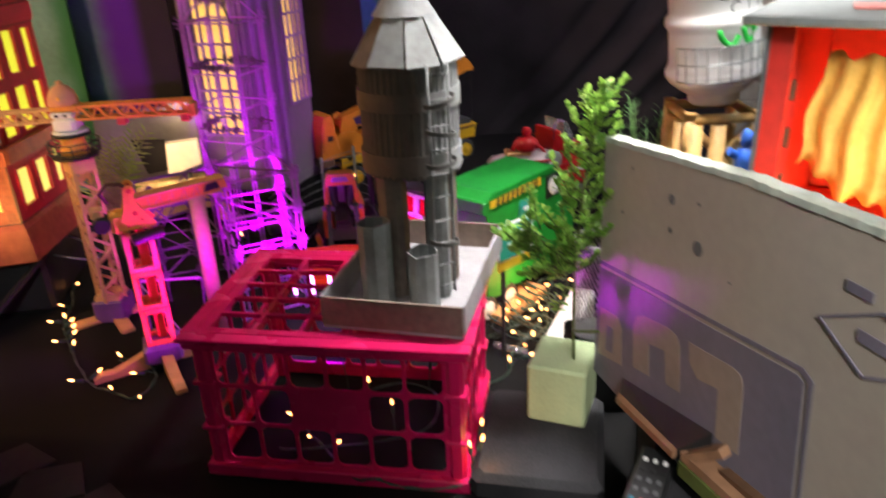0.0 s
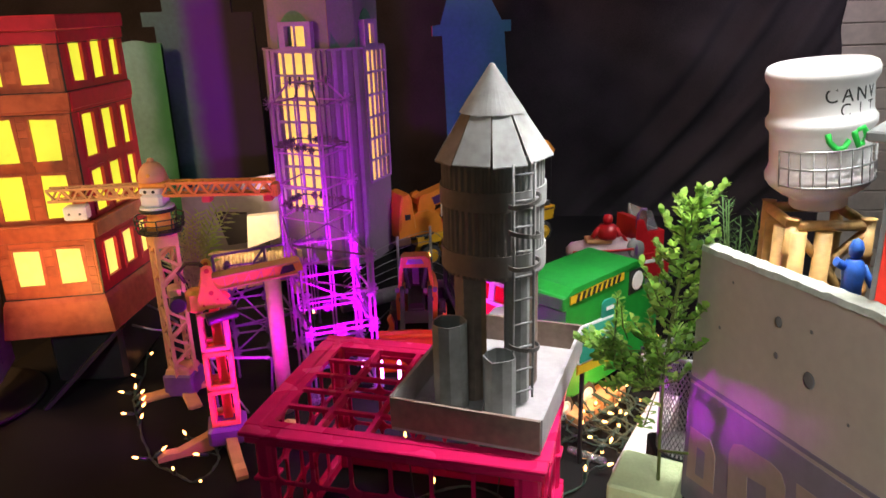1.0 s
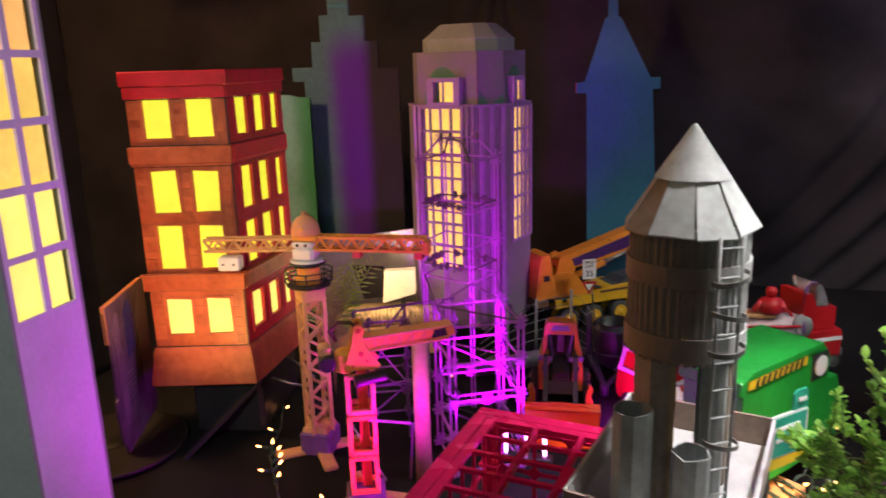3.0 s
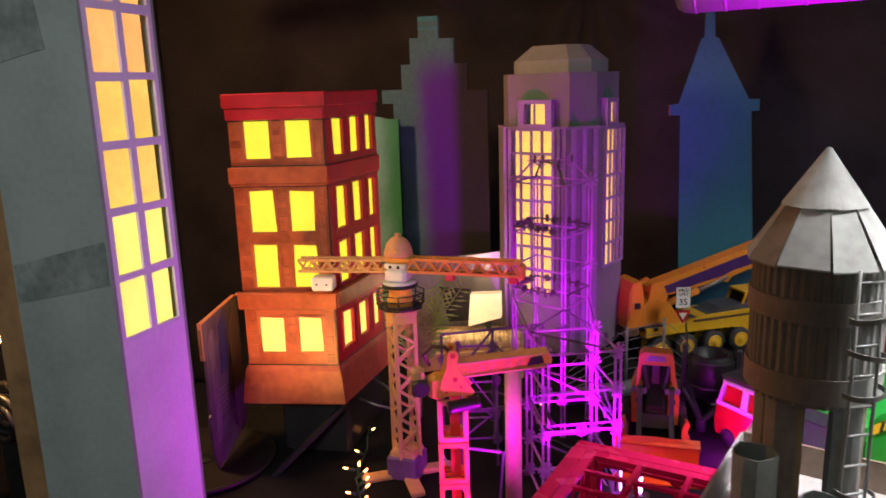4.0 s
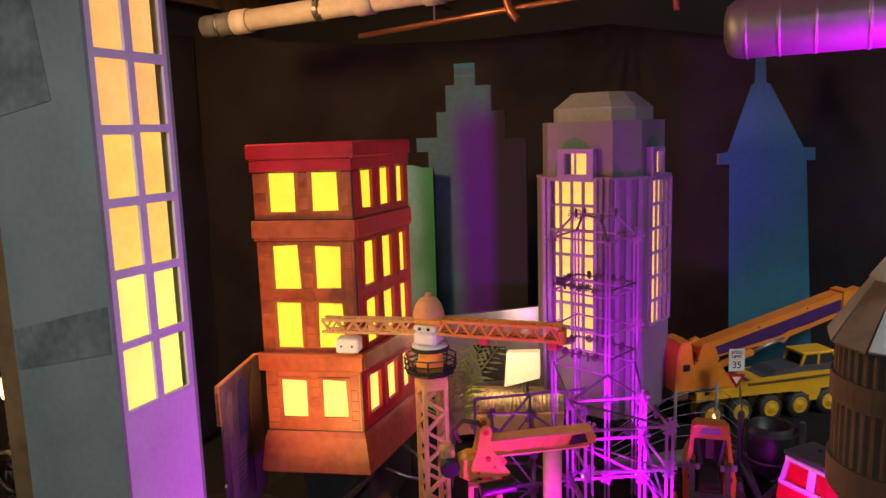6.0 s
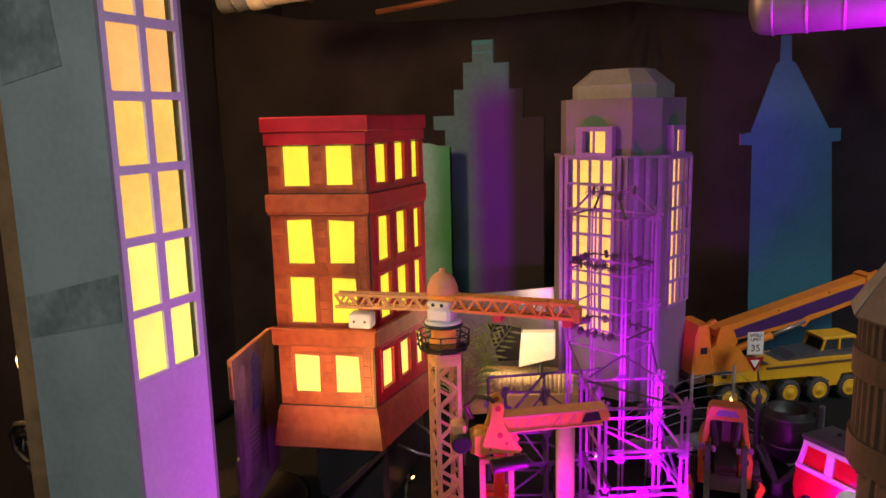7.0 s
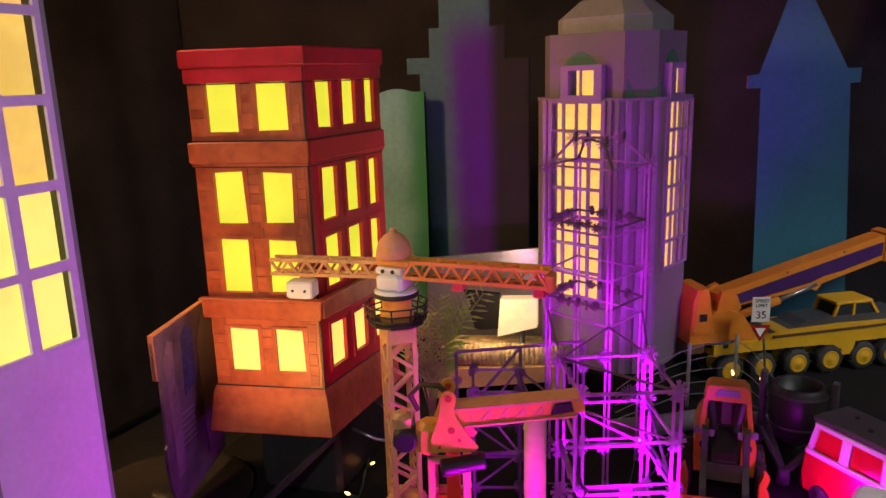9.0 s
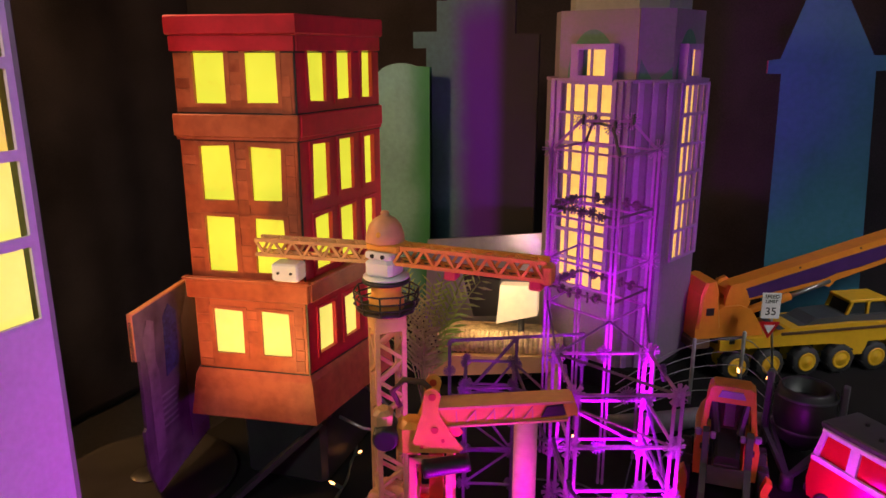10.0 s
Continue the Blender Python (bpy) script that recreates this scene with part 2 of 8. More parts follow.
class Mesh:
    """Gathers verts and faces of one part."""

    def __init__(self):
        self.v, self.f, self.smooth = [], [], []

    def add(self, verts, faces, m=None, smooth=False):
        n = len(self.v)
        self.v += [tuple(m @ Vector(p)) if m else tuple(p) for p in verts]
        self.f += [[n + i for i in f] for f in faces]
        self.smooth += [smooth] * len(faces)
        return self

    def box(self, c, s, m=None, bev=0.0, taper=1.0):
        """A box with chamfered upright and level edges; taper scales its top."""
        x, y, z = (k / 2 for k in s)
        b = min(bev, x * 0.45, y * 0.45, z * 0.45)
        loops = []
        for zz, ins, k in ((-z, b, 1), (-z + b, 0, 1), (z - b, 0, taper), (z, b, taper)) if b else ((-z, 0, 1), (z, 0, taper)):
            X, Y = (x - ins) * k, (y - ins) * k
            if b:
                loops.append([(X - b, -Y), (X, -Y + b), (X, Y - b), (X - b, Y), (-X + b, Y), (-X, Y - b), (-X, -Y + b), (-X + b, -Y)])
            else:
                loops.append([(X, -Y), (X, Y), (-X, Y), (-X, -Y)])
            loops[-1] = [(c[0] + p, c[1] + q, c[2] + zz) for p, q in loops[-1]]
        return self.loft(loops, m)

    def loft(self, loops, m=None, smooth=False, caps=True, closed=True):
        n = len(loops[0])
        verts = [p for l in loops for p in l]
        faces = []
        for k in range(len(loops) - 1):
            for i in range(n if closed else n - 1):
                j = (i + 1) % n
                faces.append([k * n + i, k * n + j, (k + 1) * n + j, (k + 1) * n + i])
        self.add(verts, faces, m, smooth)
        if caps:
            base = len(self.v) - len(verts)
            self.f += [[base + i for i in reversed(range(n))], [base + (len(loops) - 1) * n + i for i in range(n)]]
            self.smooth += [False, False]
        return self

    def lathe(self, profile, n=24, c=(0, 0, 0), m=None, smooth=True, caps=True):
        loops = [[(c[0] + r * math.cos(2 * math.pi * i / n), c[1] + r * math.sin(2 * math.pi * i / n), c[2] + z) for i in range(n)] for r, z in profile]
        return self.loft(loops, m, smooth, caps)

    def tube(self, a, b, r, n=8, r2=None, smooth=True):
        a, b = Vector(a), Vector(b)
        d = b - a
        q = d.to_track_quat("Z", "Y").to_matrix().to_4x4()
        return self.lathe([(r, 0), (r if r2 is None else r2, d.length)], n, m=Matrix.Translation(a) @ q, smooth=smooth)

    def bar(self, a, b, w, h):
        """A square bar from a to b, w wide and h high."""
        a, b = Vector(a), Vector(b)
        d = b - a
        q = d.to_track_quat("X", "Z").to_matrix().to_4x4()
        return self.box((d.length / 2, 0, 0), (d.length, w, h), Matrix.Translation(a) @ q)

    def prism(self, outline, z0, z1, m=None, axis="z"):
        """An outline in two coordinates, pushed from z0 to z1 along an axis."""
        put = {"z": lambda p, k: (p[0], p[1], k), "y": lambda p, k: (p[0], k, p[1]), "x": lambda p, k: (k, p[0], p[1])}[axis]
        return self.loft([[put(p, z0) for p in outline], [put(p, z1) for p in outline]], m)

    def path(self, pts, r, n=6):
        pts = [Vector(p) for p in pts]
        loops = []
        for i, p in enumerate(pts):
            d = (pts[min(i + 1, len(pts) - 1)] - pts[max(i - 1, 0)]).normalized()
            u = d.cross(Vector((0.31, 0.17, 0.94))).normalized()
            w = d.cross(u)
            loops.append([tuple(p + r * (math.cos(2 * math.pi * k / n) * u + math.sin(2 * math.pi * k / n) * w)) for k in range(n)])
        return self.loft(loops, smooth=True)

    def panel(self, w, h, cols, rows, rib, r, t, skip=(), m=None, k=3, margin=None, jit=0.0):
        """A plate in the xz plane with rounded holes, cols by rows; skip names the cells that stay shut."""
        mx, mz = margin or (rib, rib)
        cw, ch = (w - 2 * mx + rib) / cols, (h - 2 * mz + rib) / rows
        for i in range(cols):
            for j in range(rows):
                x0 = 0 if i == 0 else mx - rib / 2 + i * cw
                x1 = w if i == cols - 1 else mx - rib / 2 + (i + 1) * cw
                z0 = 0 if j == 0 else mz - rib / 2 + j * ch
                z1 = h if j == rows - 1 else mz - rib / 2 + (j + 1) * ch
                if (i, j) in skip:
                    self.box(((x0 + x1) / 2, 0, (z0 + z1) / 2), (x1 - x0, t, z1 - z0), m)
                    continue
                a0, a1 = mx + i * cw, mx + i * cw + cw - rib
                b0, b1 = mz + j * ch, mz + j * ch + ch - rib
                if jit:
                    a0, a1, b0, b1 = a0 + jit * wob.uniform(-1, 1), a1 + jit * wob.uniform(-1, 1), b0 + jit * wob.uniform(-1, 1), b1 + jit * wob.uniform(-1, 1)
                inner, outer = [], []
                for cx, cz, ox, oz, s in ((a1 - r, b0 + r, x1, z0, -90), (a1 - r, b1 - r, x1, z1, 0), (a0 + r, b1 - r, x0, z1, 90), (a0 + r, b0 + r, x0, z0, 180)):
                    for q in range(k + 1):
                        g = radians(s + 90 * q / k)
                        px, pz = cx + r * math.cos(g), cz + r * math.sin(g)
                        inner.append((px, pz))
                        f = q / k
                        if f == 0.5:
                            outer.append((ox, oz))
                        else:
                            first = f < 0.5
                            vert = (s in (0, 180)) == first
                            outer.append((ox, pz) if vert else (px, oz))
                        if abs(f - 0.5) < 0.2 and k == 3:
                            outer[-1] = (ox, oz)
                n = len(inner)
                loops = [[(p, -t / 2, q) for p, q in outer], [(p, -t / 2, q) for p, q in inner], [(p, t / 2, q) for p, q in inner], [(p, t / 2, q) for p, q in outer], [(p, -t / 2, q) for p, q in outer]]
                self.loft(loops, m, caps=False)
        return self

    def grid_wall(self, xs, zs, holes, t, m=None):
        """A wall in the xz plane on the lines xs and zs, open where holes names a cell."""
        xs, zs = sorted(xs), sorted(zs)
        idx = {}
        verts, faces = [], []

        def at(i, j, k):
            if (i, j, k) not in idx:
                idx[i, j, k] = len(verts)
                verts.append((xs[i], -t / 2 if k == 0 else t / 2, zs[j]))
            return idx[i, j, k]

        solid = lambda i, j: 0 <= i < len(xs) - 1 and 0 <= j < len(zs) - 1 and not any(a <= xs[i] < b and c <= zs[j] < d for a, b, c, d in holes)
        for i in range(len(xs) - 1):
            for j in range(len(zs) - 1):
                if not solid(i, j):
                    continue
                q = [(i, j), (i + 1, j), (i + 1, j + 1), (i, j + 1)]
                faces.append([at(*p, 0) for p in q])
                faces.append([at(*p, 1) for p in reversed(q)])
                for (p0, p1), (u, w) in zip(zip(q, q[1:] + q[:1]), ((0, -1), (1, 0), (0, 1), (-1, 0))):
                    if not solid(i + u, j + w):
                        faces.append([at(*p1, 0), at(*p0, 0), at(*p0, 1), at(*p1, 1)])
        return self.add(verts, faces, m)

    def data(self, name):
        me = bpy.data.meshes.new(name)
        me.from_pydata(self.v, [], self.f)
        me.polygons.foreach_set("use_smooth", self.smooth)
        bm = bmesh.new()
        bm.from_mesh(me)
        bmesh.ops.remove_doubles(bm, verts=bm.verts, dist=1e-5)
        bmesh.ops.recalc_face_normals(bm, faces=bm.faces)
        bm.to_mesh(me)
        bm.free()
        return me


def part(name, mesh, material, parent=None, label="", m=None):
    """Links a gathered mesh as one object under a thing or a part."""
    ob = new(name, mesh.data(name) if isinstance(mesh, Mesh) else mesh)
    if not ob.data.materials:
        ob.data.materials.append(material)
    ob.parent = parent
    if m:
        ob.matrix_basis = m
    if label:
        tagged(ob, label)
    return ob


def thing(name, place, turn, label, category, group="", kind=""):
    ob = new(name)
    ob.empty_display_size = 0.05
    ob.matrix_basis = pose(*place, 0, 0, turn)
    return tagged(ob, label, category, group, kind)


def structure(name, mesh, material, label, category="structure"):
    return tagged(part(name, mesh, material), label, category, kind="structure")


rnd = random.Random(7)
TABLE, RISER = 0.61, 0.675

# ---- the room ----
structure("floor", Mesh().box((-0.2, 1.4, -0.05), (5.6, 6.0, 0.1)), FLOOR, "dark concrete basement floor", "floor")
structure("wall_north", Mesh().box((-0.2, 4.3, 1.15), (5.6, 0.1, 2.3)), CONCRETE, "grey concrete wall behind the drapes", "wall")
structure("wall_south", Mesh().box((-0.2, -1.5, 1.15), (5.6, 0.1, 2.3)), CONCRETE, "grey concrete basement wall", "wall")
structure("wall_west", Mesh().box((-2.95, 1.4, 1.15), (0.1, 5.7, 2.3)), CONCRETE, "grey concrete basement wall", "wall")
structure("wall_east", Mesh().box((2.55, 1.4, 1.15), (0.1, 5.7, 2.3)), CONCRETE, "grey concrete basement wall", "wall")
ceiling = Mesh().box((-0.2, 1.4, 2.35), (5.6, 6.0, 0.06))
for i in range(11):
    ceiling.box((-2.7 + 0.5 * i, 1.4, 2.21), (0.04, 5.7, 0.2))
structure("ceiling", ceiling, JOIST, "open basement ceiling with bare wooden joists", "ceiling")


def drape(name, a, b, z0, tops, folds, deep, label, fan=None):
    """A hanging cloth from a to b in plan; tops: the heights of its upper edge along the way."""
    n, rows = 320, 60
    a, b = Vector((*a, 0)), Vector((*b, 0))
    side = (b - a).normalized().cross(Vector((0, 0, 1)))
    verts, faces = [], []
    for j in range(rows + 1):
        f = j / rows
        for i in range(n + 1):
            s = i / n
            k = s * (len(tops) - 1)
            i0 = min(int(k), len(tops) - 2)
            top = tops[i0] + (tops[i0 + 1] - tops[i0]) * (k - i0)
            w = deep * (0.35 + 0.65 * (1 - f) ** 0.7)
            off = w * (math.sin(s * folds * 6.28 + 1.7 * math.sin(s * 9) + 0.5 * f) + 0.5 * math.sin(s * folds * 14.1 + 2 + f)) + 0.014 * noise.noise((s * 14, f * 4, 3))
            p = a.lerp(b, s)
            h = z0 + (top - z0) * f
            if fan:
                # folds that fan out from the pin, and slanting folds towards the free end
                r, g = math.hypot(p.x - fan[0], h - fan[1]), math.atan2(p.x - fan[0], fan[1] - h)
                off += 0.020 * math.sin(g * 17 + 1.5 * math.sin(g * 5)) * min(1, r / 0.12) * math.exp(-r / 0.38)
                w = p.x - 0.8 * (h - 1.0) + 0.25 * (h - 1.0) ** 2
                k = max(0.0, min(1.0, (w - 0.42) / 0.2)) * max(0.0, min(1.0, (1.35 - w) / 0.1))
                off += k * (0.019 * math.sin(w * 31 + 1.1 * math.sin(h * 4)) + 0.007 * math.sin(w * 71 + 2 * h))
                off += 0.008 * noise.noise((p.x * 5, h * 9, 8))
            p += side * off
            verts.append((p.x, p.y, z0 + (top - z0) * f))
    for j in range(rows):
        for i in range(n):
            k = j * (n + 1) + i
            faces.append([k, k + 1, k + n + 2, k + n + 1])
    me = Mesh().add(verts, faces, smooth=True)
    ob = structure(name, me, DRAPE, label, "drape")
    mod = ob.modifiers.new("thick", "SOLIDIFY")
    mod.thickness = 0.003
    return ob


drape("backdrop_north", (-2.6, 3.28), (1.23, 3.28), 0.02, (1.985, 1.88, 1.835, 1.822, 1.84, 1.75, 1.74, 1.82, 1.84), 6, 0.008, "black cloth drape hung as a backdrop", (-0.617, 1.835))
drape("backdrop_west", (-2.45, -0.4), (-2.6, 3.28), 0.02, (1.95, 1.85, 1.94), 7, 0.008, "black cloth drape hung along the side")

planks = tagged(new("wall_panelling"), "pale horizontal wall boards beyond the drape", "wall", kind="structure")
for k in range(24):
    part("plank", Mesh().box((1.85, 3.55, 0.045 + 0.088 * k), (1.35, 0.02, 0.085), bev=0.004), PIPE_WHITE, planks)

# ---- the table ----
table = thing("table", (-0.1425, 1.75, 0), 0, "long low table covered in black cloth", "table")
part("tabletop", Mesh().box((0, 0, TABLE - 0.02), (2.285, 2.9, 0.04), bev=0.008), CLOTH, table, "black cloth over the table top")
for x in (-1.05, 1.05):
    for y in (-1.35, 1.35):
        part("leg", Mesh().box((x, y, (TABLE - 0.04) / 2), (0.05, 0.05, TABLE - 0.04)), BLACK, table)
riser = thing("riser", (-0.586, 2.572, TABLE), -17.3, "low black box under the card skyscraper", "riser")
part("platform", Mesh().box((0, 0, (RISER - TABLE) / 2), (0.34, 0.31, RISER - TABLE), bev=0.006), CLOTH, riser)


# ---- flat skyline boards ----
def skyline(name, outline, y, material, label):
    t = thing(name, (0, y, 0), 0, label, "skyline board")
    part("board", Mesh().prism(outline, 0, 0.012, axis="y"), material, t)
    return t


spire = [(-0.245, 0.61), (0.01, 0.61), (-0.036, 1.345), (-0.012, 1.347), (-0.012, 1.385), (-0.045, 1.385), (-0.148, 1.585), (-0.160, 1.592), (-0.164, 1.67), (-0.194, 1.67), (-0.194, 1.592), (-0.204, 1.585), (-0.268, 1.375), (-0.298, 1.37), (-0.298, 1.335), (-0.262, 1.335)]
sp = skyline("skyline_spire", spire, 3.05, SPIRE_BLUE, "blue sprayed flat board cut as a spired skyscraper")
part("edge_tape", Mesh().box((-0.2985, 0.006, 1.353), (0.003, 0.014, 0.034)), SKIN_RED, sp, "red tape on the notch's edge")
part("finial", Mesh().box((-0.179, -0.002, 1.655), (0.026, 0.004, 0.03)), SPIRE_BLUE, sp)
steps = [(-1.20, 0.61), (-0.86, 0.61), (-0.86, 1.44), (-0.93, 1.44), (-0.93, 1.53), (-0.976, 1.53), (-0.976, 1.612), (-1.028, 1.612), (-1.028, 1.685), (-1.1, 1.685), (-1.1, 1.617), (-1.132, 1.617), (-1.132, 1.532), (-1.166, 1.532), (-1.166, 1.449), (-1.242, 1.449), (-1.242, 1.403), (-1.2, 1.403)]
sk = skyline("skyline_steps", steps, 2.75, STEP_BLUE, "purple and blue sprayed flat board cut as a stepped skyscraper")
part("top_strip", Mesh().box((-1.064, -0.002, 1.677), (0.070, 0.004, 0.014)), SPIRE_BLUE, sk, "teal strip across the top")
part("top_strip", Mesh().box((-1.064, -0.002, 1.645), (0.066, 0.004, 0.006)), SPIRE_BLUE, sk, "teal strip across the top")
arch = [(-1.34, 0.61), (-1.155, 0.61), (-1.155, 1.352)] + [(-1.247 + 0.092 * math.cos(radians(a)) , 1.30 + 0.062 * math.sin(radians(a))) for a in range(60, 181, 12)]
ar = skyline("skyline_arch", arch, 2.68, GREEN_BOARD, "pale green sprayed flat board with a rounded top")
part("edge_strip", Mesh().box((-1.1565, 0.006, 0.98), (0.003, 0.0135, 0.72)), GREEN_BOARD, ar, "raw sprayed edge strip")


# ---- the grey tower ----
def grey_tower():
    t = thing("grey_tower", (-1.165, 1.168, 0.0), 0, "tall grey card tower with lit amber windows", "model building")
    W, D, H = 0.19, 0.15, 1.98
    part("front_wall", Mesh().box((W / 2, 0.003, (H + TABLE) / 2), (W, 0.006, H - TABLE)), GREY_CARD, t)
    part("back_wall", Mesh().box((W / 2, D - 0.003, (H + TABLE) / 2), (W, 0.006, H - TABLE)), GREY_CARD, t)
    part("side_wall", Mesh().box((0.003, D / 2, (H + TABLE) / 2), (0.006, D - 0.0125, H - TABLE)), JOIST, t, "bare brown cardboard side")
    part("roof", Mesh().box((W / 2, D / 2, H + 0.004), (W, D, 0.008)), GREY_CARD, t)
    z0, z1 = 1.094, 1.965
    face = Mesh().panel(D - 0.0125, z1 - z0, 2, 9, 0.0115, 0.002, 0.005, m=pose(W - 0.0025, 0.0062, z0, 0, 0, 90), margin=(0.009, 0.005), jit=0.0016)
    part("window_frame", face, TOWER_LILAC, t, "lilac painted window grid")
    part("lower_wall", Mesh().box((W - 0.003, D / 2, (z0 + TABLE) / 2), (0.006, D - 0.0125, z0 - TABLE - 0.001)), TOWER_LILAC, t, "lilac painted lower wall")
    for j in range(9):
        for i in range(2):
            part("pane", Mesh().box((W - 0.011, 0.0062 + 0.014 + (i + 0.5) * 0.0545, z0 + 0.05 + j * 0.0967), (0.002, 0.0560, 0.0955)), (WINDOW_PALE, WINDOW_PALE, WINDOW_O, WINDOW_O)[j] if j < 4 else WINDOW_PEACH, t)
    part("tape_patch", Mesh().prism([(0.004, 1.145), (0.186, 1.185), (0.186, 1.25), (0.004, 1.205)], -0.0015, -0.0005, axis="y"), GREY_TAPE, t, "grey tape band")
    part("tape_patch", Mesh().prism([(0.01, 1.50), (0.125, 1.52), (0.10, 1.70), (0.005, 1.70)], -0.0015, -0.0005, axis="y"), GREY_TAPE, t, "grey tape patch")
    return t


grey_tower()


# ---- the red building ----
def red_building():
    t = thing("red_building", (-0.935, 1.752, 0.0), 14, "red-brown painted cardboard block with lit yellow windows", "model building")
    W, D = 0.205, 0.258
    rows = [(1.314, 1.398), (1.154, 1.247), (1.029, 1.127), (0.877, 0.961)]
    fx = [(-0.172, -0.114), (-0.083, -0.026)]
    ry = [(0.031, 0.083), (0.112, 0.162), (0.193, 0.232)]
    # the side stands at more than a right angle to the front
    S = pose(0, 0, 0, 0, 0, -14)
    far = S @ Vector((0, D, 0))
    plan = [Vector((0, 0, 0)), far, far + Vector((-W, 0, 0)), Vector((-W, 0, 0))]

    def ring(o, z):
        """The plan's outline, set out by o, at height z."""
        mid = sum(plan, Vector()) / 4
        return [tuple(p + Vector(((1 if p.x > mid.x else -1) * o, (1 if p.y > mid.y else -1) * o, z))) for p in plan]

    def wall(name, length, cols, at, material):
        """A wall in the xz plane with window holes cut through it, built of piers and lintels."""
        z0, z1 = 0.848, 1.420
        w = Mesh().grid_wall([0, length] + [c for p in cols for c in p], [z0, z1] + [c for p in rows for c in p], [(*c, *r) for c in cols for r in rows], 0.006)
        part(name, w, material, t, m=at)
        for a, b in cols:
            for c, d in rows:
                q = Mesh()
                q.loft([[(a - 0.003, y, c - 0.003), (b + 0.003, y, c - 0.003), (b + 0.003, y, d + 0.003), (a - 0.003, y, d + 0.003)] for y in (0.0045, 0.0055)])
                part("pane", q, WINDOW_PALE if c < 0.9 else WINDOW_Y, t, m=at)
                f = Mesh()
                j = [rnd.uniform(-0.0005, 0.0042) for _ in range(8)]
                inner = [(a + j[0], c + j[1]), (b - j[2], c + j[3]), (b - j[4], d - j[5]), (a + j[6], d - j[7])]
                outer = [(a - 0.006, c - 0.006), (b + 0.006, c - 0.006), (b + 0.006, d + 0.005), (a - 0.006, d + 0.005)]
                y0, y1 = -0.0032, -0.0052 - rnd.uniform(0, 0.001)
                f.loft([[(u, y, w) for u, w in o] for o, y in ((outer, y0), (outer, y1), (inner, y1), (inner, y0), (outer, y0))], caps=False)
                part("window_frame", f, material, t, m=at)

    wall("front_wall", W, [(a + W, b + W) for a, b in fx], pose(-W, 0, 0), BRICK_RED)
    wall("side_wall", D, ry, S @ pose(0.0, 0.0, 0, 0, 0, 90), BRIGHT_RED)
    part("back_wall", Mesh().box((far.x - W / 2, far.y - 0.004, 1.134), (W - 0.008, 0.006, 0.57)), BRICK_RED, t)
    part("far_wall", Mesh().box((-W + 0.004, D / 2, 1.134), (0.006, D - 0.012, 0.57), Matrix.Translation((-W, 0, 0)) @ S @ Matrix.Translation((W, 0, 0))), BRICK_RED, t)
    part("roof", Mesh().loft([ring(0.007, 1.421), ring(0.009, 1.424), ring(0.009, 1.449), ring(0.007, 1.452)]), BRIGHT_RED, t)
    for name, z, h, out, mt in (("cornice", 1.408, 0.024, 0.004, BRIGHT_RED), ("ledge", 1.279, 0.036, 0.007, BRICK_RED), ("ledge", 1.258, 0.006, 0.004, BRICK_RED), ("ledge", 0.998, 0.034, 0.010, BRICK_RED), ("ledge", 1.017, 0.005, 0.014, BRICK_RED)):
        part(name, Mesh().box((-W / 2, -out / 2 - 0.0032, z), (W + 2 * out, out, h), bev=0.002), mt, t)
        part(name, Mesh().box((out / 2 + 0.0032, D / 2, z + 0.0005), (out, D, h), S, bev=0.002), BRIGHT_RED if z > 1.2 else mt, t)
    part("skirt", Mesh().loft([ring(0.015, 0.757), ring(0.017, 0.760), ring(0.008, 0.834), ring(0.003, 0.8475)]), BRICK_RED, t)
    part("floor_plate", Mesh().loft([ring(-0.01, 0.764), ring(-0.01, 0.768)]), BLACK, t)
    # black strips that paint gap shadow under the ledges and down the corner
    for z in (1.2545, 1.2985, 0.9795, 1.3945, 0.8478):
        part("joint", Mesh().box((-W / 2, -0.0034, z), (W + 0.004, 0.0014, 0.0022)), BLACK, t, "black strip for gap shadow")
        part("joint", Mesh().box((0.0036, D / 2, z), (0.0012, D, 0.0022), S), BLACK, t, "black strip for gap shadow")
    part("joint", Mesh().box((0.0030, -0.0036, 1.134), (0.0030, 0.0016, 0.57)), BLACK, t, "black strip for gap shadow")
    # pasted card courses on the piers between the windows
    for a, b in ((-W + 0.002, -0.176), (-0.110, -0.087), (-0.022, -0.004)):
        z = 0.852
        while z < 1.40:
            h = rnd.uniform(0.013, 0.034)
            if all(abs(z + h / 2 - q) > 0.030 for q in (1.408, 1.279, 0.998)) and rnd.random() < 0.8:
                part("card_strip", Mesh().box(((a + b) / 2, -0.0040, z + h / 2), (b - a - rnd.uniform(0, 0.003), 0.0014 + rnd.uniform(0, 0.0008), h - 0.0016), bev=0.0005), BRICK_STRIP, t)
            z += h
    return t


red_building()
stand = thing("building_stand", (-1.03, 1.90, TABLE), 8, "black stand under the red building with a wire handle", "stand")
part("case", Mesh().box((0, 0, 0.0765), (0.17, 0.27, 0.153), bev=0.01), BLACK, stand)
for y, r in ((-0.155, 0.006), (-0.12, 0.005)):
    part("rail", Mesh().bar((0.09, y, 0.145), (-0.06, y - 0.10, 0.0), 0.010, 0.010), BLACK, stand, "black steel rail")
part("handle", Mesh().path([(0.10, -0.10, 0.13), (0.15, -0.11, 0.12), (0.175, -0.06, 0.09), (0.165, 0.02, 0.08), (0.12, 0.05, 0.10), (0.086, 0.05, 0.12)], 0.003), STEEL, stand, "bent steel wire handle")


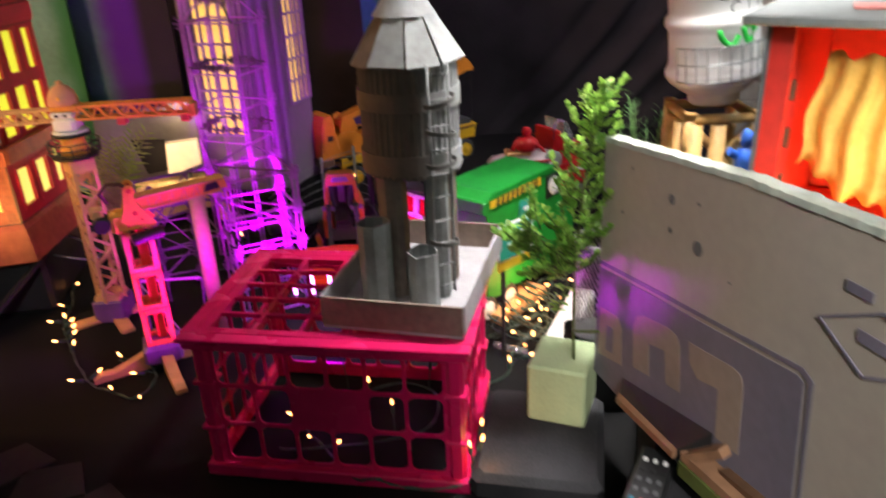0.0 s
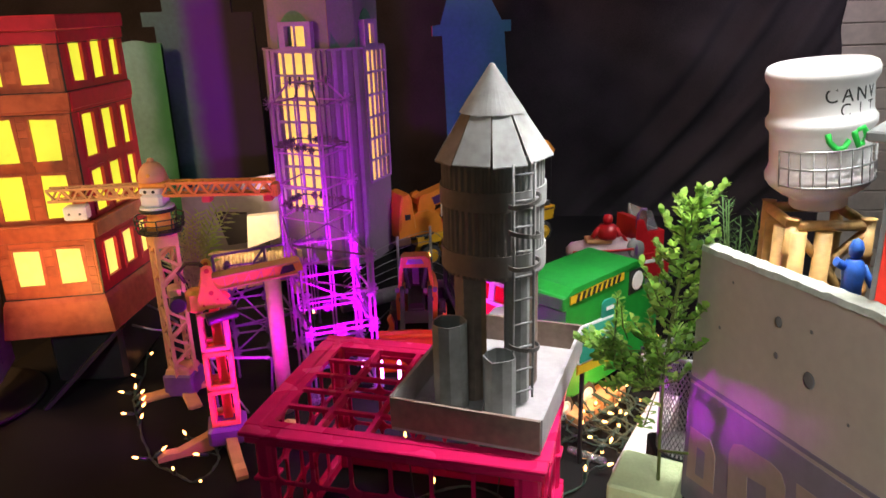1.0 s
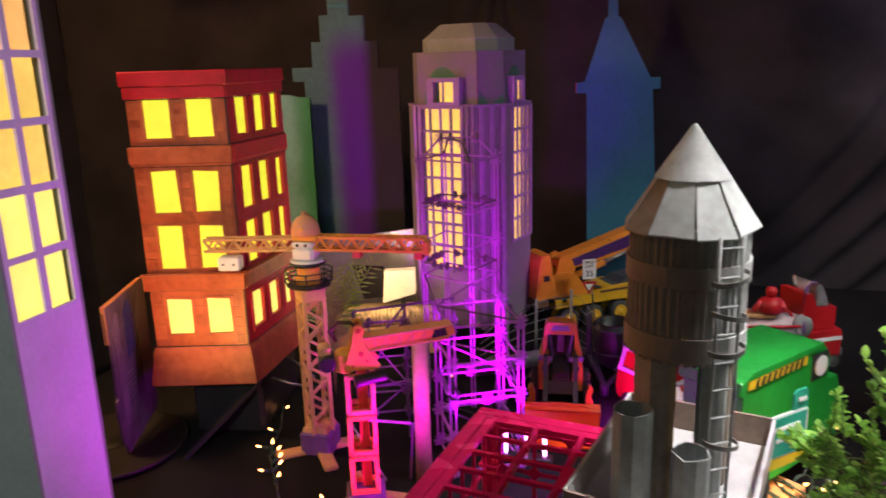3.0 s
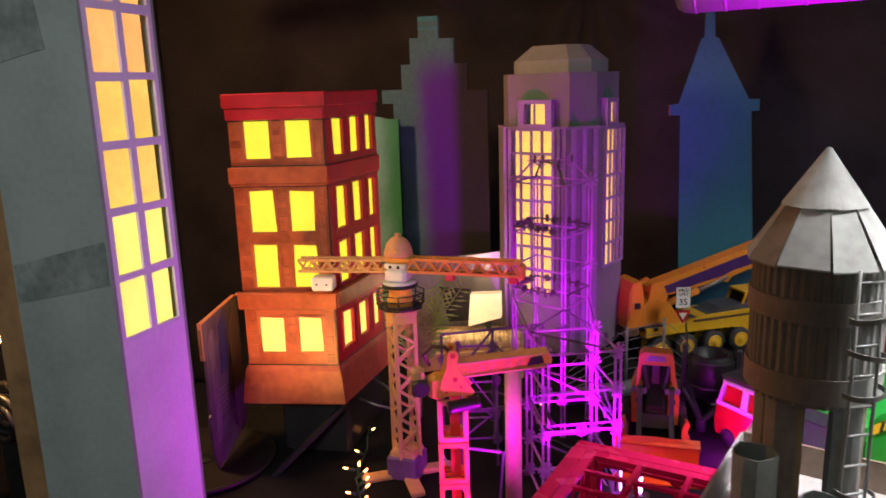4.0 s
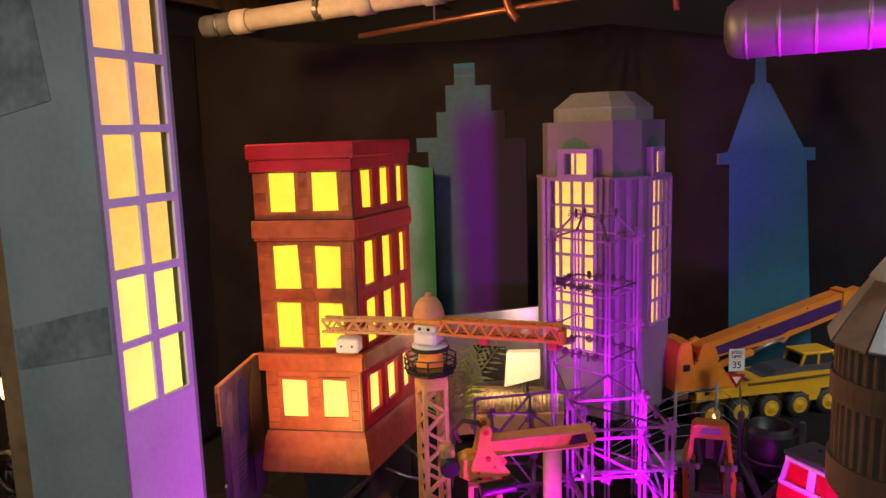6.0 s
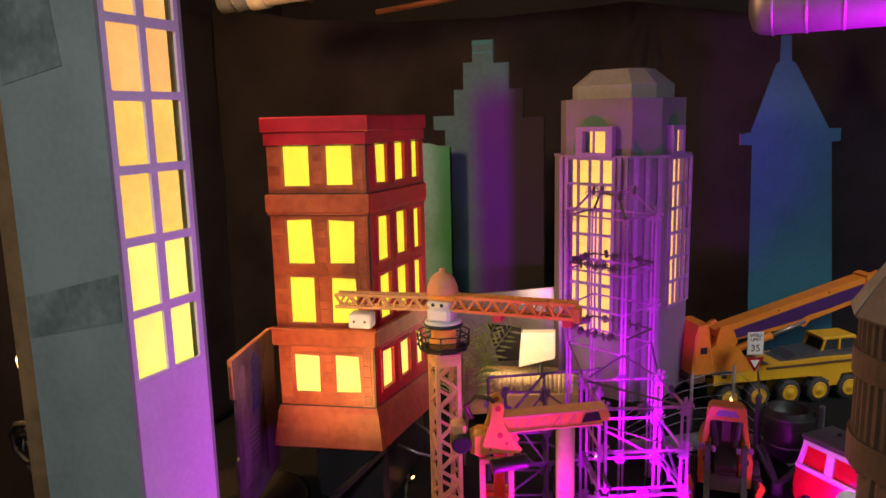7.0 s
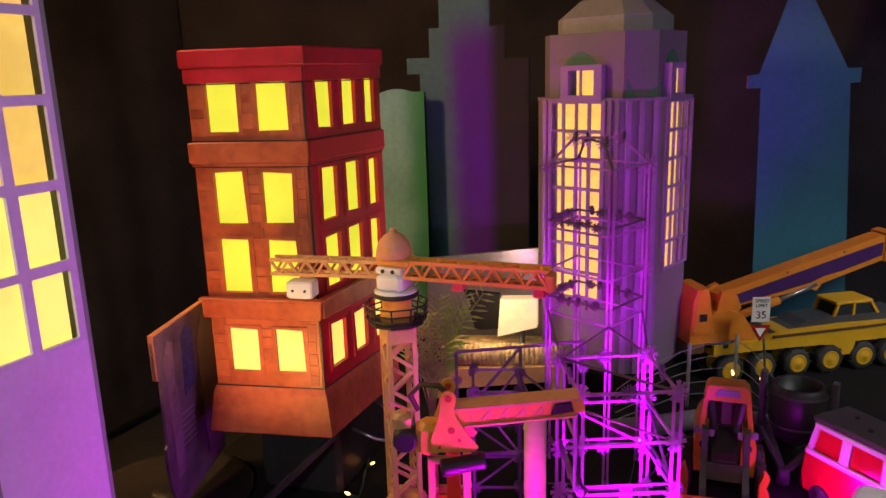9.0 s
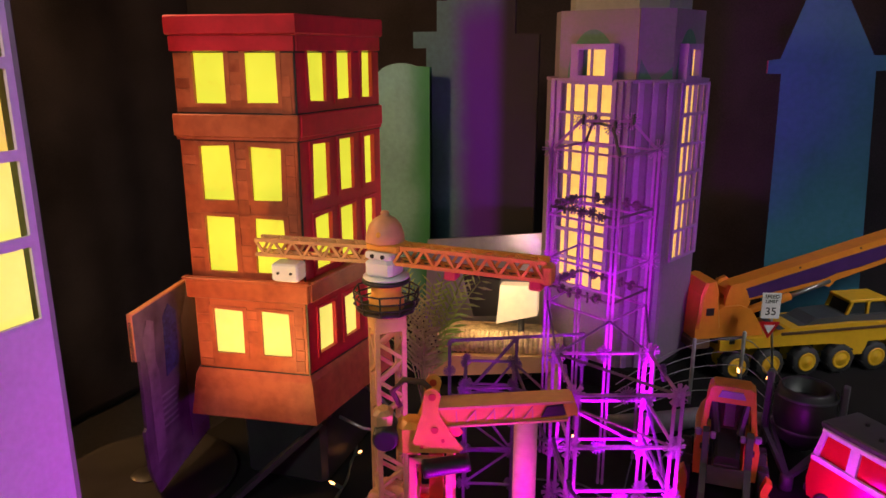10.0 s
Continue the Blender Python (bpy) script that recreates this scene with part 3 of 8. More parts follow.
# ---- the pink-lit tower ----
def octagon(fw, cx, cy, fd):
    """Half front width, chamfer across and deep, half side depth."""
    X, Y = fw + cx, fd + cy
    return [(-fw, -Y), (fw, -Y), (X, -fd), (X, fd), (fw, Y), (-fw, Y), (-X, fd), (-X, -fd)]


def card_tower():
    t = thing("card_tower", (-0.586, 2.572, RISER), -17.3, "pale card skyscraper with stepped top and lit windows", "model building")
    H1, H2 = 0.658, 0.808
    fw, cx, cy, fd = 0.1025, 0.065, 0.072, 0.0785
    part("body", Mesh().prism(octagon(fw, cx, cy, fd), 0, H1), TOWER_CARD, t)
    part("upper_body", Mesh().prism(octagon(fw - 0.004, cx - 0.012, cy - 0.012, fd - 0.006), H1, H2), TOWER_CARD, t)
    c = Mesh().loft([[(x * k, y * k, z) for x, y in octagon(0.08, 0.045, 0.05, 0.055)] for k, z in ((1.0, H2), (1.0, H2 + 0.036), (0.62, H2 + 0.078))])
    part("roof_cap", c, GREY_CARD, t, "grey folded card roof cap")
    Y, X = fd + cy, fw + cx
    # ledge rim and piers
    part("rim", Mesh().prism([(x * 1.012, y * 1.012) for x, y in octagon(fw, cx, cy, fd)], H1 - 0.004, H1 + 0.003), LILAC, t)
    for x in (0.078, 0.097):
        part("pier", Mesh().box((x, -Y - 0.004, H1 / 2 + 0.1), (0.010, 0.008, H1 - 0.2), bev=0.001), TOWER_CARD, t)
    for s in (0.18, 0.5, 0.84):
        p = Vector((fw, -Y, 0)).lerp(Vector((X, -fd, 0)), s)
        part("pier", Mesh().box((0, -0.003, H1 / 2), (0.013, 0.008, H1 - 0.002), bev=0.001), LILAC, t, m=Matrix.Translation(p) @ pose(0, 0, 0, 0, 0, math.degrees(math.atan2(cy, cx))))
    part("pier", Mesh().box((-fw + 0.006, -Y - 0.004, H1 / 2), (0.012, 0.008, H1 - 0.002), bev=0.001), LILAC, t)
    # window panels
    gz0, gz1 = 0.176, 0.656
    part("window_grid", Mesh().panel(0.152, gz1 - gz0, 4, 7, 0.0065, 0.002, 0.005, margin=(0.010, 0.006), jit=0.0012), LILAC, t, m=pose(-0.084, -Y - 0.0075, gz0))
    for i in range(4):
        for j in range(7):
            part("pane", Mesh().box((0, 0, 0), (0.030, 0.0015, 0.061) if i else (0.016, 0.0015, 0.061)), WINDOW_O, t, m=pose(-0.084 + 0.010 + 0.03475 * i + (0.0139 if i else 0.0205), -Y - 0.002, gz0 + 0.006 + (j + 0.5) * 0.0679 - 0.0035))
    part("side_window_grid", Mesh().panel(0.135, 0.40, 4, 6, 0.0065, 0.002, 0.005, margin=(0.010, 0.006), jit=0.0010), LILAC, t, m=pose(X + 0.0075, -fd + 0.012, 0.254, 0, 0, 90))
    for i in range(4):
        for j in range(6):
            part("pane", Mesh().box((0, 0, 0), (0.0262 if i < 2 else 0.012, 0.0015, 0.060)), WINDOW_O if i < 2 else WINDOW_PEACH, t, m=pose(X + 0.002, -fd + 0.012 + 0.010 + 0.0305 * i + 0.0115, 0.254 + 0.006 + (j + 0.5) * 0.0658 - 0.0035, 0, 0, 90))
    # dull green sprayed arches behind the dormers
    uy, ux = (fd - 0.006) + (cy - 0.012), (fw - 0.004) + (cx - 0.012)
    half = lambda c, r, h, a0, a1: [(c + r * math.cos(radians(a)), H1 + 0.004 + h * math.sin(radians(a))) for a in range(a0, a1 + 1, 12)]
    part("sprayed_arch", Mesh().prism(half(-0.012, 0.062, 0.105, 0, 180), -uy - 0.0012, -uy - 0.0002, axis="y"), TOWER_GREEN, t, "dull green sprayed arch")
    part("sprayed_arch", Mesh().prism(half(-0.005, 0.050, 0.105, 0, 180), ux + 0.0002, ux + 0.0012, axis="x"), TOWER_GREEN, t, "dull green sprayed arch")
    c0, c1 = Vector((fw - 0.004, -uy, 0)), Vector((ux, -fd + 0.006, 0))
    turn_ = math.atan2(c1.y - c0.y, c1.x - c0.x)
    for lo, hi in ((0.004, 0.034), (0.050, 0.080)):
        tri = [(lo, H1 + 0.004), (hi, H1 + 0.004), (lo + 0.004, H1 + 0.045)]
        part("sprayed_patch", Mesh().prism(tri if lo < 0.02 else [(lo, H1 + 0.004), (hi, H1 + 0.004), (hi, H1 + 0.03)], -0.0012, -0.0002, Matrix.Translation(c0) @ Matrix.Rotation(turn_, 4, "Z"), axis="y"), TOWER_GREEN, t, "dull green sprayed patch")
    part("corner_crease", Mesh().tube((c0.x, c0.y, H1 + 0.002), (c0.x, c0.y, H2 - 0.002), 0.0018, 6), CARDBOARD, t, "raw cardboard corner")
    # dormers on the upper tier
    for m, w in ((pose(-0.053, -Y + 0.004, H1 - 0.002), 0.108), (pose(X - 0.004, -0.05, H1 - 0.002, 0, 0, 90), 0.075)):
        d = part("dormer", Mesh().panel(w, 0.080, 1, 1, 0.012, 0.001, 0.02, margin=(0.02 if w > 0.1 else 0.014, 0.012)), LILAC, t, m=m)
        part("pane", Mesh().box((w / 2 + 0.008, 0.004, 0.040), (w - 0.056 if w > 0.1 else w - 0.045, 0.002, 0.056)), WINDOW_O, d)
        part("glazing_bar", Mesh().box((w / 2 - 0.004, -0.002, 0.040), (0.004, 0.006, 0.056)), LILAC, d)
    return t


card_tower()


# ---- the crate ----
def crate():
    W, D, H = 0.42, 0.303, 0.262
    t = thing("milk_crate", (-0.391, 1.178, TABLE), -10, "red plastic crate turned over on the table", "crate")
    P = 0.026
    for x in (P / 2, W - P / 2):
        for y in (P / 2, D - P / 2):
            p = Mesh().box((x, y, H / 2), (P, P, H), bev=0.006)
            for z in (0.09, 0.175):
                p.box((x, y, z), (P + 0.008, P + 0.008, 0.006), bev=0.002)
            part("corner_post", p, CRATE_RED, t)
    z0, z1 = 0.022, H - 0.02
    shut = [(2, 1), (3, 1)]
    part("front_panel", Mesh().panel(W - 2 * P, z1 - z0, 6, 3, 0.0055, 0.012, 0.004, shut), CRATE_RED, t, m=pose(P, 0.008, z0))
    part("back_panel", Mesh().panel(W - 2 * P, z1 - z0, 6, 3, 0.0055, 0.012, 0.004, shut), CRATE_RED, t, m=pose(P, D - 0.008, z0))
    for x in (0.008, W - 0.008):
        part("side_panel", Mesh().panel(D - 2 * P, z1 - z0, 5, 3, 0.0055, 0.012, 0.004), CRATE_RED, t, m=pose(x, P, z0, 0, 0, 90))
    for name, z, h, o in (("foot_rim", 0.011, 0.022, 0.006), ("under_lip", H - 0.016, 0.012, 0.008), ("top_lip", H - 0.004, 0.008, 0.014)):
        for c, d in (((W / 2, 0.003 - o / 2, z), (W + 2 * o, 0.010 + o, h)), ((W / 2, D - 0.003 + o / 2, z), (W + 2 * o, 0.010 + o, h)), ((0.003 - o / 2, D / 2, z), (0.010 + o, D - 0.016, h)), ((W - 0.003 + o / 2, D / 2, z), (0.010 + o, D - 0.016, h))):
            part(name, Mesh().box(c, d, bev=0.002), CRATE_RED, t)
    grid = Mesh().panel(W - 0.02, D - 0.02, 5, 5, 0.0072, 0.003, 0.006, [(2, 2), (3, 2)], pose(0.010, 0.010, H - 0.004, -90), margin=(0.015, 0.015))
    part("top_grid", grid, CRATE_RED, t)
    ribs = Mesh()
    for i in range(1, 5):
        ribs.box((0.010 + 0.015 - 0.0036 + i * (W - 0.05 + 0.0072) / 5, D / 2, H - 0.012), (0.003, D - 0.03, 0.012))
    part("stiffening_ribs", ribs, CRATE_RED, t)
    return t


crate()


# ---- the silo and its tray ----
def silo():
    tray = thing("silo_tray", (0.026, 1.122, 0.874), -15, "white cardboard tray holding the model silo", "tray")
    W, D, H = 0.215, 0.315, 0.052
    part("base", Mesh().box((-W / 2, D / 2, 0.003), (W, D, 0.006)), TRAY_WHITE, tray)
    for c, s in (((-W / 2, 0, 0.029), (W, 0.005, 0.046)), ((-W / 2, D, 0.029), (W, 0.005, 0.046)), ((0, D / 2, 0.029), (0.005, D - 0.006, 0.046)), ((-W, D / 2, 0.029), (0.005, D - 0.006, 0.046))):
        part("side", Mesh().box(c, s), CARDBOARD if s[0] > 0.1 else TRAY_WHITE, tray, "bare brown card side" if s[0] > 0.1 else "")
    z0 = 0.880
    t = thing("silo", (-0.038, 1.303, z0), 0, "grey cardboard grain silo with a conical roof and ladder", "model silo")
    z = lambda a: a - z0
    n = 176
    loops = []
    for zz in (z(1.080), z(1.252)):
        loops.append([((0.0725 + 0.0013 * (1 if (i // 2) % 2 else -1)) * math.cos(2 * math.pi * i / n), (0.0725 + 0.0013 * (1 if (i // 2) % 2 else -1)) * math.sin(2 * math.pi * i / n), zz) for i in range(n)])
    part("corrugated_drum", Mesh().loft(loops), SILO_DRUM, t, "brown corrugated cardboard drum")
    for a, b in ((1.180, 1.207), (1.086, 1.117)):
        part("band", Mesh().lathe([(0.0745, z(a)), (0.0768, z(a)), (0.0768, z(b)), (0.0745, z(b)), (0.0745, z(a))], 48, caps=False, smooth=False), SILO_DRUM, t, "plain cardboard band")
    # roof: broad cut panels below, a rolled cone above
    edges = [0.0, 0.70, 1.42, 2.05, 2.80, 3.45, 4.02, 4.72, 5.35, 2 * math.pi]
    for i in range(len(edges) - 1):
        a0, a1 = edges[i] + 0.018, edges[i + 1] - 0.018
        lift = rnd.uniform(-0.0015, 0.002)
        low, high = (0.0845 + rnd.uniform(-0.001, 0.0015), z(1.2425) + lift), (0.0365, z(1.3165) + lift)
        v = []
        for th in (0, 0.0022):
            v.append([(low[0] * math.cos(a0), low[0] * math.sin(a0), low[1] + th), (low[0] * math.cos(a1), low[0] * math.sin(a1), low[1] + th), (high[0] * math.cos(a1), high[0] * math.sin(a1), high[1] + th), (high[0] * math.cos(a0), high[0] * math.sin(a0), high[1] + th)])
        raw = 2.8 < edges[i] < 4.0
        part("roof_panel", Mesh().loft(v), CARDBOARD if raw else SILO_PALE, t, "bare brown card roof panel" if raw else "pale grey sprayed card roof panel")
    part("roof_cone", Mesh().lathe([(0.0440, z(1.3065)), (0.0462, z(1.3065)), (0.003, z(1.371)), (0.0005, z(1.372))], 40, smooth=False), SILO_PALE, t, "pale grey sprayed card cone")
    part("under_roof", Mesh().lathe([(0.070, z(1.2435)), (0.02, z(1.316))], 24), CARDBOARD, t)
    for g in (15, 150, 228):
        p = (0.047 * math.cos(radians(g)), 0.047 * math.sin(radians(g)))
        part("leg", Mesh().lathe([(0.021, 0.001), (0.021, z(1.09))], 9, (*p, 0), smooth=False), CARDBOARD, t, "rolled cardboard leg")
    part("centre_plank", Mesh().box((-0.019, -0.047, z(0.985)), (0.018, 0.005, 0.208), bev=0.001), RAW_CARD, t, "flat tan cardboard prop")
    part("ladder_pipe", Mesh().lathe([(0.0185, 0.001), (0.0185, z(1.09))], 10, (0.034, -0.045, 0), smooth=False), GREY_PAINT, t, "grey card pipe behind the ladder")
    # ladder with loose card hoops
    lad = Matrix.Rotation(radians(-57.5) + math.pi / 2, 4, "Z")
    for x in (-0.0168, 0.0168):
        part("ladder_rail", Mesh().path([(x, -0.0795, 0.012), (x * 1.04, -0.0805, z(1.0)), (x * 0.97, -0.0815, z(1.12)), (x, -0.0800, z(1.247))], 0.0021, 7), STEEL_GREY, t, m=lad)
    for j in range(10):
        h = 0.026 + j * 0.0362
        part("rung", Mesh().tube((-0.0185, -0.0798, h + rnd.uniform(-0.001, 0.001)), (0.0185, -0.0798, h + rnd.uniform(-0.001, 0.001)), 0.0019), STEEL_GREY, t, m=lad)
    for zz, tip in ((1.196, 0.006), (1.150, -0.004), (1.106, 0.003), (0.982, -0.003)):
        arc = [(0.0235 * math.cos(radians(g)), -0.082 + 0.021 * math.sin(radians(g)), z(zz) + tip * math.cos(radians(g))) for g in range(165, 376, 15)]
        hoop = []
        for k, o in ((1.0, -0.003), (1.0, 0.003), (0.93, 0.003), (0.93, -0.003)):
            hoop.append([(px * k, -0.082 + (py + 0.082) * k, pz + o) for px, py, pz in arc])
        part("cage_hoop", Mesh().loft([[q[i] for q in hoop] for i in range(len(arc))]), SILO_DARK, t, "grey bent card hoop", m=lad)
    flap = part("white_flap", Mesh().box((-0.155, 0.045, 0.0085), (0.10, 0.075, 0.004), bev=0.001), SILO_PALE, tray, "pale card flap glued to the base")
    part("white_square", Mesh().box((-0.095, 0.155, 0.020), (0.020, 0.003, 0.024)), WHITE_CARD, tray, "small white card square")
    # the two open pots
    for x, y, r, h in ((-0.100, 1.235, 0.0262, 0.139), (-0.029, 1.215, 0.0240, 0.094)):
        p = thing("open_pipe", (x, y, z0), rnd.uniform(0, 40), "grey folded card pipe standing open in the tray", "pipe", "pipes in the tray")
        nn = 10
        outer = [[(r * math.cos(6.2832 * i / nn), r * math.sin(6.2832 * i / nn), q + (rnd.uniform(-0.003, 0.003) if q else 0)) for i in range(nn)] for q in (0.0, h)]
        inner = [[(x_ * 0.9, y_ * 0.9, z_ - (0 if k_ == 0 else h - 0.01)) for x_, y_, z_ in outer[1]] for k_ in (0, 1)]
        part("wall", Mesh().loft([outer[0], outer[1], inner[0], inner[1]]), GREY_PAINT, p)


STEEL_GREY = mat("grey_painted_wire", (0.22, 0.22, 0.22), 0.5, 0.2, var=0.15, grain=90, big=15)
silo()


# ---- the leaning board ----
def site_board():
    ang = math.degrees(math.atan2(-0.216, 0.060))
    t = thing("site_board", (0.243, 1.231, TABLE + 0.13), ang, "worn plywood board with a faded printed panel, standing upright", "board")
    prof = [(0.0, 0.0), (0.95, 0.0), (0.95, 0.43), (0.58, 0.433), (0.30, 0.420), (0.0, 0.388)]
    part("panel", Mesh().prism(prof, 0.0, 0.022, axis="y"), BOARD, t)
    height = lambda x: 0.388 + 0.107 * x if x < 0.30 else 0.420 + 0.0464 * (x - 0.30)
    rough = []
    for i in range(60):
        x = 0.58 * i / 59
        j = [rnd.uniform(-0.0010, 0.0010) for _ in range(4)]
        rough.append([(x, -0.0015 + j[0], height(x) - 0.0015), (x, 0.0235 + j[1], height(x) - 0.0015), (x, 0.0225 + j[1], height(x) + 0.006 + j[2]), (x, -0.0005 + j[0], height(x) + 0.006 + j[3])])
    part("top_edge", Mesh().loft(rough), BOARD_EDGE, t, "pale splintered sawn edge")
    front = lambda pts, a, b: Mesh().prism(pts, -b, -a, axis="y")
    ban = part("print_field", front([(0.0, 0.0), (0.447, 0.0), (0.440, 0.112), (0.428, 0.248), (0.418, 0.252), (0.006, 0.190), (0.0, 0.188)], 0.0004, 0.0012), PRINT_BLUE, t, "faded grey-blue printed field")
    part("print_line", front([(0.0, 0.1945), (0.42, 0.2575), (0.433, 0.251), (0.446, 0.112), (0.451, 0.112), (0.440, 0.256), (0.424, 0.264), (0.0, 0.2005)], 0.0004, 0.0012), PRINT_BLUE, t, "faded printed outline")
    part("print_shape", front([(0.012, 0.04), (0.084, 0.06), (0.08, 0.118), (0.066, 0.134), (0.012, 0.124)], 0.0014, 0.002), PRINT_TAN, ban, "tan printed shape")
    part("print_shape", front([(0.036, 0.06), (0.058, 0.066), (0.056, 0.108), (0.036, 0.104)], 0.0022, 0.0026), PRINT_BLUE, ban)
    part("print_shape", front([(0.117, 0.077), (0.110, 0.143), (0.118, 0.162), (0.135, 0.172), (0.194, 0.185), (0.214, 0.184), (0.224, 0.172), (0.232, 0.108), (0.200, 0.101), (0.191, 0.148), (0.153, 0.137), (0.159, 0.088)], 0.0014, 0.002), PRINT_TAN, ban, "tan printed shape")
    part("print_shape", front([(0.241, 0.190), (0.326, 0.204), (0.340, 0.202), (0.346, 0.192), (0.353, 0.10), (0.311, 0.095), (0.305, 0.161), (0.264, 0.150), (0.245, 0.164)], 0.0014, 0.002), PRINT_TAN, ban, "tan printed shape")
    dia = [(0.431, 0.326), (0.499, 0.364), (0.56, 0.33), (0.491, 0.295)]
    for p, q in zip(dia, dia[1:] + dia[:1]):
        part("print_line", Mesh().bar((p[0], -0.001, p[1]), (q[0], -0.001, q[1]), 0.0016, 0.003), PRINT_BLUE, t)
    part("print_bar", Mesh().box((0.50, -0.001, 0.332), (0.045, 0.0012, 0.012)), PRINT_BLUE, t)
    part("print_bar", Mesh().box((0.47, -0.001, 0.372), (0.03, 0.0012, 0.010)), PRINT_BLUE, t)
    for x, z, r in ((0.175, 0.358, 0.0065), (0.177, 0.317, 0.004), (0.236, 0.316, 0.0095), (0.10, 0.189, 0.005), (0.23, 0.37, 0.0025), (0.08, 0.37, 0.002), (0.06, 0.30, 0.0025), (0.30, 0.30, 0.002)):
        part("dent", Mesh().lathe([(r, -0.0008), (r * 0.9, -0.0012), (r * 0.4, -0.0006)], 14, m=pose(x, 0, z, -90)), GREY_DARK, t, "dark dent")
    return t


site_board()


# ---- more materials ----
BOOM_PURPLE = mat("dark_purple_plastic", (0.055, 0.018, 0.10), 0.4, var=0.12, grain=60, big=12, bump=0.04)
CAB_GLASS = mat("dark_cab_glazing", (0.03, 0.035, 0.04), 0.15, var=0.1, grain=40, big=8, bump=0)
DECK_GREY = mat("dark_grey_plastic", (0.05, 0.053, 0.058), 0.5, var=0.15, grain=60, big=10, bump=0.05)
CRANE_ORANGE = mat("crane_yellow_plastic", (0.78, 0.36, 0.06), 0.42, var=0.1, grain=60, big=10, bump=0.06, tint=(0.60, 0.24, 0.04))
CRANE_TAN = mat("faded_tan_plastic", (0.62, 0.32, 0.14), 0.5, var=0.12, grain=60, big=10, bump=0.08)
HOOD_PINK = mat("salmon_plastic", (0.66, 0.30, 0.16), 0.45, var=0.1, grain=60, big=10, bump=0.06)
CRANE_RED = mat("crane_red_plastic", (0.5, 0.05, 0.02), 0.45, var=0.1, grain=60, big=10)
TRUCK_YELLOW = mat("truck_yellow_plastic", (0.60, 0.34, 0.015), 0.42, var=0.08, grain=60, big=8, bump=0.04)
TROLLEY_RED = mat("red_clip_plastic", (0.62, 0.10, 0.07), 0.42, var=0.1, grain=60, big=10, bump=0.04)
TRUCK_ORANGE = mat("truck_orange_plastic", (0.60, 0.20, 0.02), 0.42, var=0.08, grain=60, big=8, bump=0.04)
WHITE_PLASTIC = mat("white_plastic", (0.75, 0.74, 0.74), 0.4, var=0.05, grain=60, big=10, bump=0.04)
JUG_WHITE = mat("white_painted_jug", (0.78, 0.76, 0.76), 0.35, var=0.05, grain=40, big=6, bump=0.06)
TYRE = mat("tyre_rubber", (0.028, 0.028, 0.03), 0.7, var=0.2, grain=100, big=12)
# purple base puts the LED's magenta into the grey rods' own colour
ROD_MAGENTA_LIT = mat("rod_plastic_lit_magenta", (0.40, 0.15, 0.46), 0.4, var=0.08, grain=60, big=12, bump=0.04)
ROD_PURPLE = mat("connector_purple_plastic", (0.15, 0.07, 0.19), 0.42, var=0.12, grain=60, big=12, bump=0.04)
ROD_OLIVE = mat("connector_dark_plastic", (0.10, 0.09, 0.08), 0.5, var=0.2, grain=60, big=12)
TUBE_CARD = mat("paper_tube", (0.5, 0.36, 0.24), 0.75, var=0.12, grain=80, big=10)
BIN_GREEN = mat("green_painted_card", (0.012, 0.27, 0.035), 0.45, var=0.12, grain=60, big=8, bump=0.1)
SIGN_GREEN = mat("sign_green", (0.02, 0.3, 0.2), 0.5, var=0.06, grain=60, big=10, bump=0.02)
HAZARD_Y = mat("hazard_yellow", (0.65, 0.45, 0.02), 0.5, var=0.06, grain=60, big=10, bump=0.02)
FIRE_RED = mat("fire_engine_red", (0.45, 0.012, 0.018), 0.35, var=0.08, grain=60, big=8, bump=0.04)
VAN_RED = mat("red_tinted_plastic", (0.55, 0.015, 0.02), 0.2, var=0.08, grain=60, big=8, bump=0.02)
BLADE_RED = mat("blade_orange_red", (0.75, 0.085, 0.006), 0.4, var=0.08, grain=60, big=8, bump=0.04)
SKIN_PINK = mat("figure_pink_plastic", (0.6, 0.22, 0.2), 0.5, var=0.1, grain=60, big=20)
# pale hull plastic with the pink light on it mixed into the colour
HULL_PALE = mat("pale_plastic_lit_pink", (0.55, 0.42, 0.46), 0.4, var=0.1, grain=60, big=12, bump=0.05)
BAMBOO = mat("bamboo_brown", (0.52, 0.31, 0.11), 0.5, var=0.2, grain=60, big=15, bump=0.1)
FOAM_GREEN = mat("pale_green_foam", (0.42, 0.5, 0.28), 0.85, var=0.08, grain=200, big=15, bump=0.35)
LEAF = mat("boxwood_leaf", (0.19, 0.38, 0.06), 0.52, var=0.3, grain=60, big=25, bump=0.05, piece=0.25, through_light=0.35)
LEAF_LIGHT = mat("young_leaf", (0.33, 0.52, 0.10), 0.52, var=0.25, grain=60, big=25, bump=0.05, piece=0.25, through_light=0.35)
LEAF_ISLAND = mat("boxwood_foliage", (0.19, 0.38, 0.06), 0.52, var=0.3, grain=60, big=25, bump=0.05, piece=0.25, through_light=0.35, island=True)
LEAF_ISLAND_LIGHT = mat("young_foliage", (0.33, 0.52, 0.10), 0.52, var=0.25, grain=60, big=25, bump=0.05, piece=0.25, through_light=0.35, island=True)
FERN = mat("dull_fern_leaf", (0.09, 0.19, 0.055), 0.6, var=0.25, grain=60, big=15)
PALM = mat("palm_leaf", (0.30, 0.46, 0.10), 0.5, var=0.25, grain=60, big=15, through_light=0.3)
STEM = mat("green_stem", (0.10, 0.13, 0.03), 0.55, var=0.2, grain=60, big=20)
